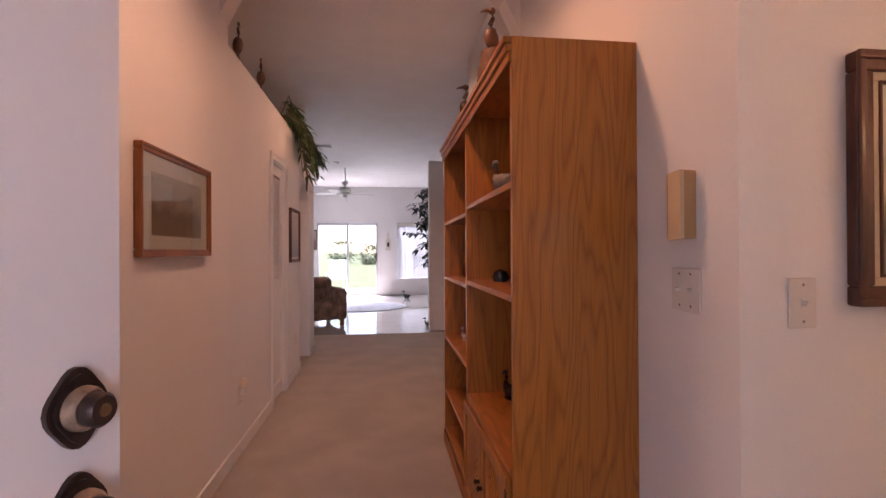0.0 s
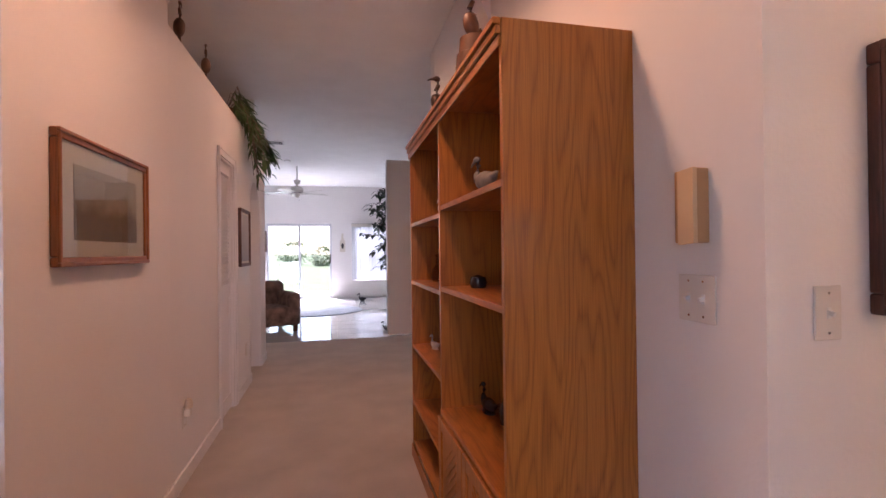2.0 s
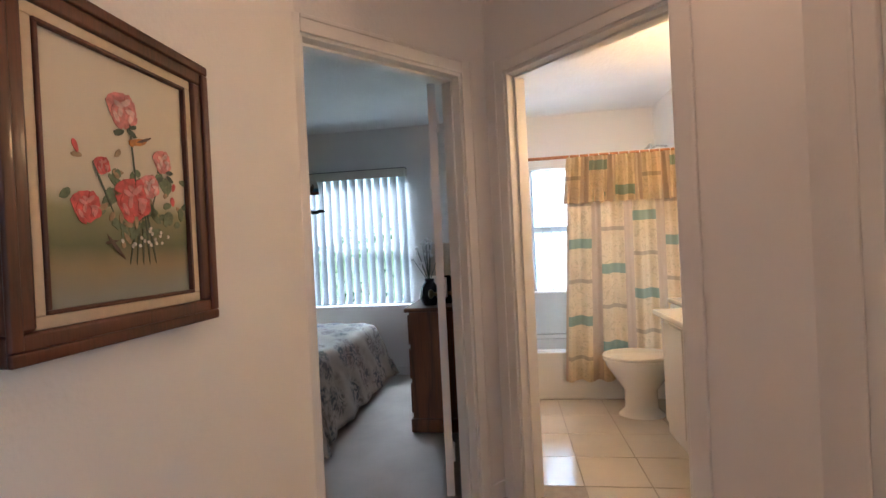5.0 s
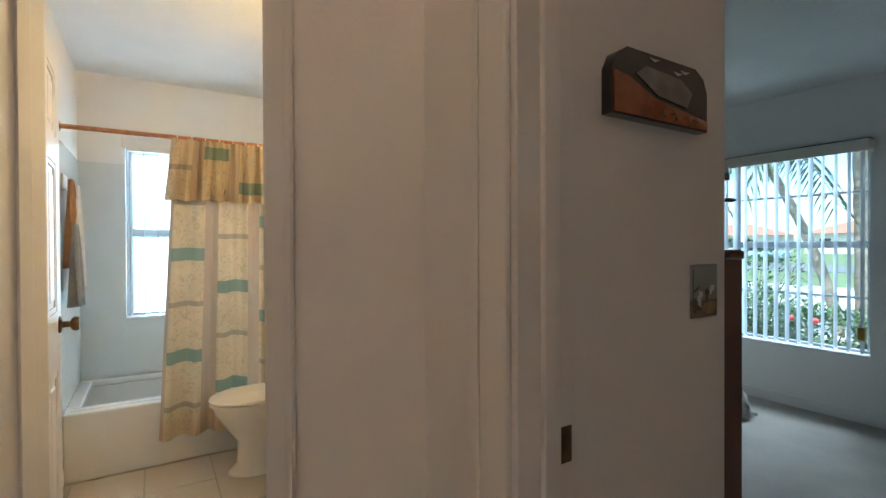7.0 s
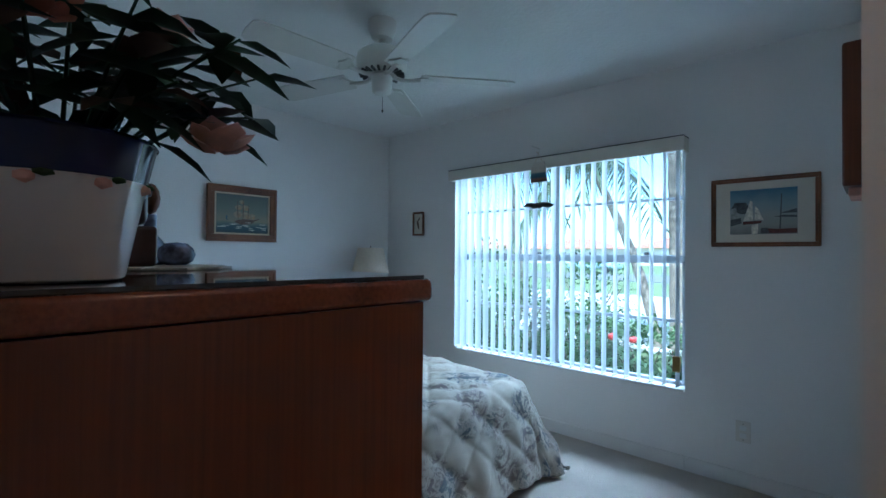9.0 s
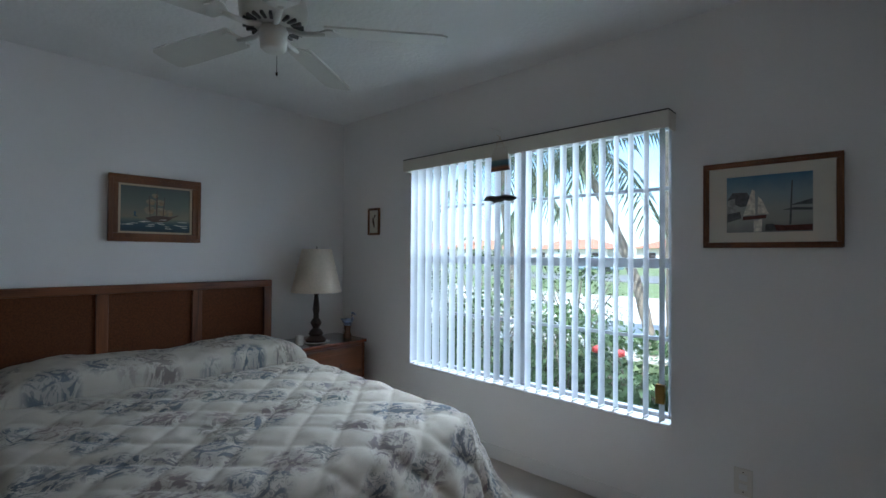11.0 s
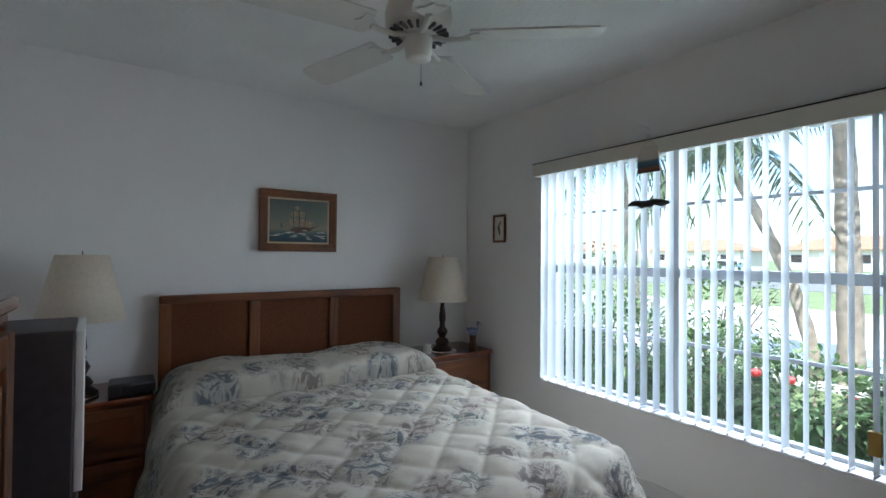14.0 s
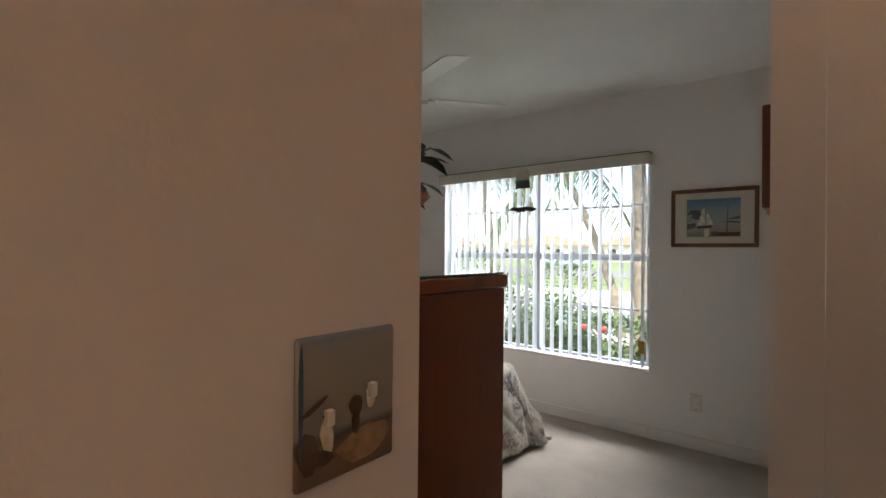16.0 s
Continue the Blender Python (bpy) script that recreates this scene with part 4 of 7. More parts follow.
# ---- carved birds and shelf pieces ----
def bird(name, at, turn, h, label, material, upright=False, legs=False):
    b = bmesh.new()
    m = pose(*at, 0, 0, turn) @ Matrix.Scale(h, 4)
    if upright:
        lathe(b, [(0.20, 0), (0.19, 0.05), (0.10, 0.08)], 14, m=m)
        blob(b, (-0.02, 0, 0.30), (0.17, 0.15, 0.25), 2, 0, m @ pose(0, 0, 0, 0, 18))
        tube(b, [m @ Vector(p) for p in ((-0.08, 0, 0.2), (-0.2, 0, 0.08), (-0.26, 0, 0.02))], [h * 0.09, h * 0.05, h * 0.01], 8)
        tube(b, [m @ Vector(p) for p in ((0.05, 0, 0.46), (0.10, 0, 0.62), (0.03, 0, 0.76), (0.05, 0, 0.90))], [h * 0.10, h * 0.06, h * 0.05, h * 0.07], 10)
        blob(b, (0.07, 0, 0.92), (0.10, 0.07, 0.075), 2, 0, m)
        tube(b, [m @ Vector(p) for p in ((0.12, 0, 0.92), (0.27, 0, 0.88), (0.36, 0, 0.83))], [h * 0.045, h * 0.025, h * 0.006], 6)
    elif legs:
        for x in (-0.03, 0.05):
            tube(b, [m @ Vector((x, 0.02, 0)), m @ Vector((x + 0.02, 0.0, 0.22)), m @ Vector((x - 0.02, 0, 0.42))], h * 0.018, 6)
        blob(b, (0, 0, 0.53), (0.15, 0.10, 0.17), 2, 0, m)
        tube(b, [m @ Vector(p) for p in ((0.02, 0, 0.62), (0.06, 0, 0.74), (0.01, 0, 0.86), (0.05, 0, 0.95))], [h * 0.05, h * 0.03, h * 0.025, h * 0.03], 8)
        tube(b, [m @ Vector(p) for p in ((0.05, 0, 0.95), (0.13, 0, 0.90), (0.17, 0, 0.80))], [h * 0.03, h * 0.014, h * 0.004], 6)
    else:
        blob(b, (0, 0, 0.28), (0.42, 0.22, 0.26), 2, 0, m)
        tube(b, [m @ Vector(p) for p in ((-0.36, 0, 0.34), (-0.52, 0, 0.42), (-0.60, 0, 0.44))], [h * 0.14, h * 0.06, h * 0.01], 8)
        tube(b, [m @ Vector(p) for p in ((0.30, 0, 0.34), (0.42, 0, 0.52), (0.34, 0, 0.74), (0.40, 0, 0.90))], [h * 0.16, h * 0.09, h * 0.075, h * 0.10], 10)
        blob(b, (0.42, 0, 0.91), (0.13, 0.09, 0.09), 2, 0, m)
        tube(b, [m @ Vector(p) for p in ((0.5, 0, 0.90), (0.66, 0, 0.80), (0.74, 0, 0.72))], [h * 0.06, h * 0.035, h * 0.008], 6)
        lathe(b, [(0.30, 0), (0.30, 0.05), (0.20, 0.08)], 14, m=m, sx=1.1, sy=0.7)
    return solid(name, b, material, label, "bird figurine")


bird("bird_carving", (1.790, 3.19, 1.99), 195, 0.175, "carved brown wooden bird on a stump atop the bookcase", DUCK, True)
b = bmesh.new()
lathe(b, [(0.075, 0), (0.07, 0.05), (0.062, 0.055), (0.058, 0.11), (0.0, 0.111)], 14)
solid("stump_base", b, DUCK, "carved wooden stump stand atop the bookcase", "stand", m=pose(1.795, 3.19, 1.8805))
bird("bird_carving", (1.785, 3.74, 1.8805), 195, 0.18, "small dark carved wooden bird atop the bookcase", DARKBRASS, True)
bird("heron_carving", (0.42, 4.62, 2.401), -60, 0.33, "tall brown carved wading bird on the plant ledge", HERON, legs=True)
bird("heron_carving", (0.42, 5.2, 2.401), -75, 0.33, "tall brown carved wading bird on the plant ledge", HERON, legs=True)
bird("swan_figurine", (1.795, 3.10, 1.4405), 105, 0.125, "grey ceramic goose figurine on the bookcase shelf", DUCKG)
bird("duck_figurine", (1.80, 3.76, 1.4105), 105, 0.085, "pale ceramic duck figurine on the bookcase shelf", SWANW)
bird("duck_figurine", (1.93, 3.50, 0.5505), 100, 0.12, "dark glass duck figurine in the bookcase", DARKGLASS)
bird("duck_figurine", (1.85, 4.22, 0.6805), 110, 0.08, "small pale duck figurine in the bookcase", SWANW)
bird("duck_figurine", (1.88, 3.75, 0.3405), 200, 0.09, "small pale bird figurine low in the bookcase", SWANW)


def vessel(name, at, profile, material, label, cat):
    b = bmesh.new()
    lathe(b, profile, 18)
    return solid(name, b, material, label, cat, m=pose(*at))


vessel("glass_paperweight", (1.88, 3.47, 1.0855), [(0.03, 0), (0.038, 0.02), (0.03, 0.045), (0, 0.055)], DARKGLASS, "small dark glass paperweight on the shelf", "paperweight")
vessel("shell_figurine", (1.95, 2.93, 1.0855), [(0.02, 0), (0.045, 0.03), (0.05, 0.06), (0.03, 0.095), (0, 0.1)], SWANW, "pale shell ornament on the bookcase shelf", "ornament")
vessel("glass_decanter", (1.88, 4.24, 1.0655), [(0.035, 0), (0.045, 0.03), (0.035, 0.07), (0.012, 0.10), (0.012, 0.14), (0.02, 0.15), (0, 0.16)], glass_mat("clear_glass", (0.8, 0.75, 0.72)), "clear glass decanter on the bookcase shelf", "decanter")
vessel("dark_bottle", (1.96, 3.36, 0.5505), [(0.03, 0), (0.034, 0.05), (0.02, 0.09), (0.014, 0.12), (0, 0.125)], DARKGLASS, "dark glass bottle in the bookcase", "bottle")
vessel("ceramic_bowl", (1.86, 3.78, 0.1005), [(0.05, 0), (0.085, 0.03), (0.09, 0.12), (0.085, 0.125), (0.08, 0.04), (0, 0.03)], PORCELAIN, "white ceramic crock low in the bookcase", "bowl")

# ---- front bedroom: bed ----
bed = thing("bed", "made queen bed with a quilted floral bedspread", "bed", (6.235, -1.375, 0))
# local x runs from the head to the foot along -x of the room
HBY, HBZ = 0.78, 1.07


def upright(bm_, a, c, bev=0.004):
    return box(bm_, a, c, None, bev)


b = bmesh.new()
upright(b, (0.0, -HBY, 1.02), (0.05, HBY, HBZ), 0.008)
part("headboard_rail", b, WALNUT, bed)
b = bmesh.new()
upright(b, (0.012, -HBY + 0.06, 0.30), (0.04, HBY - 0.06, 0.36))
part("headboard_rail", b, WALNUT, bed)
for y in (-HBY, HBY - 0.06):
    b = bmesh.new()
    upright(b, (0.004, y, 0.0), (0.046, y + 0.06, 1.0195))
    part("headboard_post", b, WALNUTV, bed)
for y in (-0.29, 0.23):
    b = bmesh.new()
    upright(b, (0.004, y, 0.361), (0.044, y + 0.06, 1.0195))
    part("headboard_stile", b, WALNUTV, bed)
b = bmesh.new()
upright(b, (0.022, -HBY + 0.061, 0.361), (0.034, HBY - 0.061, 1.019), 0)
part("headboard_panel", b, mat("woven_cane", (0.115, 0.038, 0.012), 0.75, var=0.3, scale=120, bump=0.25, bscale=160, spec=0.25), bed, "brown woven headboard panel")
b = bmesh.new()
box(b, (-1.84, -0.74, 0.06), (-0.02, 0.74, 0.33), None, 0.03)
part("box_spring", b, TOWELW, bed)
b = bmesh.new()
box(b, (-1.84, -0.74, 0.331), (-0.02, 0.74, 0.52), None, 0.05)
part("mattress", b, TOWELW, bed)


def bedspread_mat():
    m = mat("floral_bedspread", (0.45, 0.405, 0.335), 0.9, var=0.06, scale=8, bump=0.25, bscale=500)
    n, lk = m.node_tree.nodes, m.node_tree.links
    bs = n["Principled BSDF"]
    base = bs.inputs["Base Color"].links[0].from_socket
    tc = n.new("ShaderNodeTexCoord")
    uvs = tc.outputs["UV"]

    def noise_fac(scale, detail, dist=0.0):
        k = n.new("ShaderNodeTexNoise")
        k.inputs["Scale"].default_value, k.inputs["Detail"].default_value, k.inputs["Distortion"].default_value = scale, detail, dist
        lk.new(uvs, k.inputs["Vector"])
        return k.outputs["Fac"]

    def thr(sock, lo, hi):
        r = n.new("ShaderNodeMapRange")
        r.inputs["From Min"].default_value, r.inputs["From Max"].default_value = lo, hi
        r.clamp = True
        lk.new(sock, r.inputs["Value"])
        return r.outputs[0]

    def mul(a, c):
        k = n.new("ShaderNodeMath")
        k.operation = "MULTIPLY"
        lk.new(a, k.inputs[0])
        if isinstance(c, float):
            k.inputs[1].default_value = c
        else:
            lk.new(c, k.inputs[1])
        return k.outputs[0]

    vor = n.new("ShaderNodeTexVoronoi")
    vor.inputs["Scale"].default_value = 5.6
    lk.new(uvs, vor.inputs["Vector"])
    motif = thr(vor.outputs["Distance"], 0.66, 0.46)
    sketch = thr(noise_fac(10, 5, 3.0), 0.50, 0.56)
    wash = thr(noise_fac(7, 3, 0.8), 0.42, 0.62)
    hue = n.new("ShaderNodeSeparateColor")
    lk.new(vor.outputs["Color"], hue.inputs[0])
    tint = n.new("ShaderNodeValToRGB")
    cols = ((0.0, (0.085, 0.10, 0.12)), (0.3, (0.115, 0.13, 0.145)), (0.55, (0.20, 0.155, 0.145)), (0.8, (0.19, 0.165, 0.14)), (1.0, (0.12, 0.135, 0.135)))
    while len(tint.color_ramp.elements) < len(cols):
        tint.color_ramp.elements.new(0.5)
    for e, (p, c) in zip(tint.color_ramp.elements, cols):
        e.position, e.color = p, (*c, 1)
    lk.new(hue.outputs[0], tint.inputs["Fac"])
    cur = base
    for fac, amt in ((mul(motif, wash), 0.34), (mul(motif, sketch), 0.95), (mul(thr(noise_fac(26, 5, 3.0), 0.54, 0.60), motif), 0.6)):
        mx = n.new("ShaderNodeMix")
        mx.data_type = "RGBA"
        lk.new(mul(fac, amt), mx.inputs["Factor"])
        lk.new(cur, mx.inputs["A"])
        lk.new(tint.outputs["Color"], mx.inputs["B"])
        cur = mx.outputs["Result"]
    lk.new(cur, bs.inputs["Base Color"])
    return m


BEDSPREAD = bedspread_mat()


def spread(parent, material, half, length, drop, pillow=True, nu=210, nv=230, seed=0.0):
    """A quilted cover laid over a bed: flat top, rounded edges, hanging sides and foot, a roll over the pillows."""
    bm_ = bmesh.new()
    uvl = bm_.loops.layers.uv.new("UVMap")
    tot_u, tot_v = half + drop, length + drop
    grid, co = [], []
    for j in range(nv + 1):
        v = 0.03 + (tot_v - 0.03) * j / nv
        row = []
        for i in range(nu + 1):
            u = -tot_u + 2 * tot_u * i / nu
            au, sg = abs(u), (1 if u >= 0 else -1)
            # arc lengths past the edges
            r = 0.07
            du, dv = max(0.0, au - (half - r)), max(0.0, v - (length - r))
            d = math.hypot(du, dv)
            if d > 0.585:
                k_ = (0.585 + (d - 0.585) * 0.02) / d
                du, dv, d = du * k_, dv * k_, d * k_
            fall = 0.0
            if d > 0:
                q = r * math.pi / 2
                if d < q:
                    out, fall = r * math.sin(d / r), r * (1 - math.cos(d / r))
                else:
                    fold = 1 + 0.16 * math.sin((v if du > dv else u) * 17 + seed) + 0.07 * math.sin((v if du > dv else u) * 41)
                    out, fall = r + (d - q) * (0.21 + 0.22 * min(du, dv) / (max(du, dv) + 1e-6)) * fold, r + (d - q) * 0.975
                ox, oy = out * dv / d, out * du / d * sg
            else:
                ox = oy = 0.0
            y = (u if du <= 0 else sg * (half - r)) + oy
            x = (v if dv <= 0 else (length - r)) + ox
            z = 0.56 - fall
            if pillow:
                e = max(0.0, 1 - (au / (half - 0.02)) ** 6) if au < half else 0.0
                if abs(v - 0.25) < 0.265:
                    k = 1 - abs((v - 0.25) / 0.265) ** 4
                    z += 0.155 * max(0, k) ** 0.5 * (0.72 + 0.28 * abs(math.sin((u + 0.02) * 2.05))) * (e ** 0.5 if e > 0 else 0)
                z -= 0.04 * math.exp(-((v - 0.515) / 0.022) ** 2) * (1 if e > 0 else 0)
            if pillow and 0.36 < v < 0.52:
                x += 0.045 * math.sin(math.pi * (v - 0.36) / 0.16)
            if v > 0.6:
                z -= 0.03 * (v - 0.6) / 1.3 * max(0, 1 - fall * 4)
            a1, b1 = (u + v) / 0.24, (u - v) / 0.24
            puff = (abs(math.sin(math.pi * a1)) * abs(math.sin(math.pi * b1))) ** 0.32
            wr = noise.noise(Vector((u * 5 + seed, v * 5, 0))) * 0.010 + noise.noise(Vector((u * 15, v * 15, 3 + seed))) * 0.005
            nrm_out = min(1.0, fall / 0.1)
            lift = (0.012 if pillow and v < 0.53 else 0.021) * puff + wr
            z += lift * (1 - nrm_out)
            if d > 0:
                y += lift * nrm_out * (du / d) * sg
                x += lift * nrm_out * (dv / d)
            z = max(z, 0.006 + 0.004 * math.sin(u * 30 + v * 20))
            row.append(bm_.verts.new((-x, y, z)))
            co.append((u, v))
        grid.append(row)
    for j in range(nv):
        for i in range(nu):
            f = bm_.faces.new((grid[j][i], grid[j][i + 1], grid[j + 1][i + 1], grid[j + 1][i]))
            for lp, (jj, ii) in zip(f.loops, ((j, i), (j, i + 1), (j + 1, i + 1), (j + 1, i))):
                u, v = co[jj * (nu + 1) + ii]
                lp[uvl].uv = (u + 2, v)
    ob = part("bedspread", bm_, material, parent, "cream quilted bedspread with blue-grey shells and flowers")
    so = ob.modifiers.new("thickness", "SOLIDIFY")
    so.thickness, so.offset = 0.012, -1
    return ob


spread(bed, BEDSPREAD, 0.80, 1.95, 0.50)


# ---- night stands and lamps ----
def nightstand(at, label):
    t = thing("nightstand", label, "nightstand", at, 0, "nightstands by the bed")
    w, d, h = 0.56, 0.40, 0.60
    b = bmesh.new()
    box(b, (-d - 0.012, -w / 2 - 0.012, h - 0.024), (0, w / 2 + 0.012, h), None, 0.006)
    part("top", b, MAHOGH, t)
    for y in (-w / 2, w / 2 - 0.02):
        b = bmesh.new()
        box(b, (-d, y, 0.0), (-0.004, y + 0.02, h - 0.0245), None, 0.003)
        part("side_panel", b, MAHOG, t)
    b = bmesh.new()
    box(b, (-d + 0.01, -w / 2 + 0.0205, 0.03), (-0.005, w / 2 - 0.0205, h - 0.026))
    part("body", b, MAHOG, t)
    for z0, z1 in ((0.06, 0.30), (0.32, 0.555)):
        dr = new("drawer")
        dr.parent = t
        b = bmesh.new()
        box(b, (-d - 0.010, -w / 2 + 0.03, z0), (-d + 0.009, w / 2 - 0.03, z1), None, 0.006)
        box(b, (-d - 0.0125, -w / 2 + 0.07, z0 + 0.04), (-d - 0.0095, w / 2 - 0.07, z1 - 0.04), None, 0.002)
        part("drawer_front", b, WALNUT, dr)
        b = bmesh.new()
        zc = (z0 + z1) / 2
        tube(b, [(-d - 0.012, -0.05, zc), (-d - 0.028, -0.045, zc - 0.012), (-d - 0.032, 0, zc - 0.02), (-d - 0.028, 0.045, zc - 0.012), (-d - 0.012, 0.05, zc)], 0.004, 8)
        part("handle", b, DARKBRASS, dr)
    return t


nightstand((6.30, -2.48, 0), "dark wood nightstand between bed and window wall")
nightstand((6.30, -0.27, 0), "dark wood nightstand beside the tall speaker")


def table_lamp(at, label):
    t = thing("table_lamp", label, "lamp", at, 0, "lamps by the bed")
    b = bmesh.new()
    lathe(b, [(0.075, 0), (0.078, 0.015), (0.06, 0.03), (0.045, 0.045), (0.055, 0.06), (0.04, 0.085), (0.022, 0.10), (0.03, 0.115), (0.042, 0.14), (0.03, 0.165), (0.018, 0.18), (0.024, 0.19), (0.018, 0.20), (0.026, 0.24), (0.020, 0.30), (0.014, 0.345), (0.02, 0.355), (0.012, 0.37), (0.006, 0.375), (0.006, 0.43), (0, 0.43)], 24)
    part("base", b, DARKBRASS, t, "turned dark bronze lamp base")
    b = bmesh.new()
    n = 48
    for r0, r1, z0, z1 in ((0.185, 0.108, 0.375, 0.70),):
        lo = [b.verts.new(((r0 + 0.0025 * (k % 2)) * math.cos(2 * math.pi * k / n), (r0 + 0.0025 * (k % 2)) * math.sin(2 * math.pi * k / n), z0)) for k in range(n)]
        hi = [b.verts.new(((r1 + 0.0015 * (k % 2)) * math.cos(2 * math.pi * k / n), (r1 + 0.0015 * (k % 2)) * math.sin(2 * math.pi * k / n), z1)) for k in range(n)]
        for k in range(n):
            b.faces.new((lo[k], lo[(k + 1) % n], hi[(k + 1) % n], hi[k]))
    o = part("shade", b, SHADE, t, "cream pleated fabric shade")
    so = o.modifiers.new("thickness", "SOLIDIFY")
    so.thickness = 0.003
    b = bmesh.new()
    tube(b, [(-0.108, 0, 0.695), (0.108, 0, 0.695)], 0.002, 6)
    tube(b, [(0, -0.108, 0.695), (0, 0.108, 0.695)], 0.002, 6)
    tube(b, [(0, 0, 0.43), (0, 0, 0.72)], 0.003, 6)
    part("harp", b, BRASS, t)
    return t


table_lamp((6.06, -2.42, 0.602), "bronze table lamp with cream shade near the window wall")
table_lamp((6.06, -0.255, 0.602), "bronze table lamp with cream shade behind the speaker")
for y in (-2.42, -0.22):
    b = bmesh.new()
    n = 40
    slab(b, [((0.105 + 0.006 * math.cos(10 * 2 * math.pi * k / n)) * math.cos(2 * math.pi * k / n), (0.105 + 0.006 * math.cos(10 * 2 * math.pi * k / n)) * math.sin(2 * math.pi * k / n)) for k in range(n)], 0.0015)
    solid("doily", b, DOILY, "white scalloped lace doily under the lamp", "doily", m=pose(6.06, y, 0.6003))
bird("bluebird_figurine", (6.02, -2.68, 0.70), 200, 0.11, "small blue-grey bird figurine on a stump", JAR)
vessel("figurine_stump", (6.02, -2.68, 0.6005), [(0.03, 0), (0.035, 0.01), (0.022, 0.05), (0.028, 0.10), (0, 0.1)], DUCK, "brown ceramic stump under the bird", "stand")
vessel("candle_cup", (6.02, -2.26, 0.6005), [(0.03, 0), (0.032, 0.07), (0.028, 0.07), (0.026, 0.02), (0, 0.02)], PORCELAIN, "small white china cup on the nightstand", "cup")
# clock radio
cr = thing("clock_radio", "black clock radio on the nightstand", "clock radio", (6.02, -0.45, 0.6005))
b = bmesh.new()
box(b, (-0.09, -0.12, 0.004), (0.07, 0.08, 0.065), None, 0.012)
part("housing", b, BLACK, cr)
b = bmesh.new()
box(b, (-0.0925, -0.10, 0.018), (-0.0895, 0.02, 0.052), None, 0.002)
part("display", b, DARKGLASS, cr)

# ---- tall speaker by the bed ----
spk = thing("floor_speaker", "dark vinyl speaker cabinet with a white front on a stand", "speaker", (4.80, -0.215, 0), 3)
b = bmesh.new()
box(b, (-0.16, -0.11, 0.68), (0.16, 0.11, 1.115), None, 0.006)
part("cabinet", b, SPEAK, spk)
b = bmesh.new()
box(b, (-0.158, -0.130, 0.70), (0.158, -0.1102, 1.113), None, 0.003)
part("grille", b, WHITEP, spk, "white front panel")
b = bmesh.new()
box(b, (-0.17, -0.13, 0.0), (0.17, 0.13, 0.03), None, 0.006)
box(b, (-0.06, -0.05, 0.03), (0.06, 0.05, 0.65), None, 0.006)
box(b, (-0.15, -0.12, 0.65), (0.15, 0.11, 0.6795), None, 0.006)
part("stand", b, SPEAK, spk)

# ---- dresser ----
ds = thing("dresser", "tall mahogany dresser with panelled doors and glass top", "dresser", (3.215, 0.20, 0))
DW, DD, DH = 1.22, 0.436, 1.225
for x in (0.0, DW - 0.025):
    b = bmesh.new()
    box(b, (x, -DD, 0.0), (x + 0.025, -0.002, DH - 0.0312))
    part("side_panel", b, MAHOG, ds)
b = bmesh.new()
box(b, (0.0255, -DD + 0.02, 0.09), (DW - 0.0255, -0.002, DH - 0.032))
part("carcass", b, MAHOG, ds)
b = bmesh.new()
box(b, (-0.0015, -DD - 0.016, DH - 0.031), (DW + 0.018, 0.0, DH - 0.0042), None, 0.006)
part("top", b, MAHOGH, ds, "rounded overhanging top")
b = bmesh.new()
box(b, (0.0253, -DD - 0.006, DH - 0.062), (DW - 0.0253, -DD + 0.0195, DH - 0.0315), None, 0.008)
part("moulding", b, MAHOGH, ds)
b = bmesh.new()
box(b, (0.006, -DD - 0.007, DH - 0.004), (DW + 0.010, -0.004, DH - 0.0005))
part("glass_top", b, mat("smoked_glass", (0.02, 0.022, 0.025), 0.03, var=0.02, coat=1.0), ds, "dark reflective glass sheet", smooth=False)
b = bmesh.new()
box(b, (0.0255, -DD - 0.004, 0.0), (DW - 0.0255, -DD + 0.019, 0.0895), None, 0.004)
part("plinth", b, MAHOG, ds)
n = 3
for k in range(n):
    xa, xb = 0.03 + (DW - 0.06) * k / n + 0.002, 0.03 + (DW - 0.06) * (k + 1) / n - 0.002
    dr = new("cabinet_door")
    dr.parent = ds
    b = bmesh.new()
    za, zb = 0.10, DH - 0.07
    f = 0.06
    for p, q in (((xa, za), (xa + f, zb)), ((xb - f, za), (xb, zb)), ((xa + f, za), (xb - f, za + f)), ((xa + f, zb - f), (xb - f, zb))):
        box(b, (p[0], -DD - 0.018, p[1]), (q[0], -DD + 0.0195, q[1]), None, 0.005)
    part("door_frame", b, WALNUTV, dr)
    b = bmesh.new()
    box(b, (xa + f - 0.002, -DD - 0.006, za + f - 0.002), (xb - f + 0.002, -DD + 0.012, zb - f + 0.002))
    box(b, (xa + f + 0.03, -DD - 0.015, za + f + 0.03), (xb - f - 0.03, -DD - 0.004, zb - f - 0.03), None, 0.008)
    part("door_panel", b, WALNUTV, dr)
    b = bmesh.new()
    lathe(b, [(0.012, 0), (0.007, 0.01), (0.015, 0.022), (0, 0.03)], 14, m=Matrix.Translation((xb - 0.03, -DD - 0.018, 0.62)) @ Matrix.Rotation(radians(90), 4, "X"))
    part("knob", b, DARKBRASS, dr)

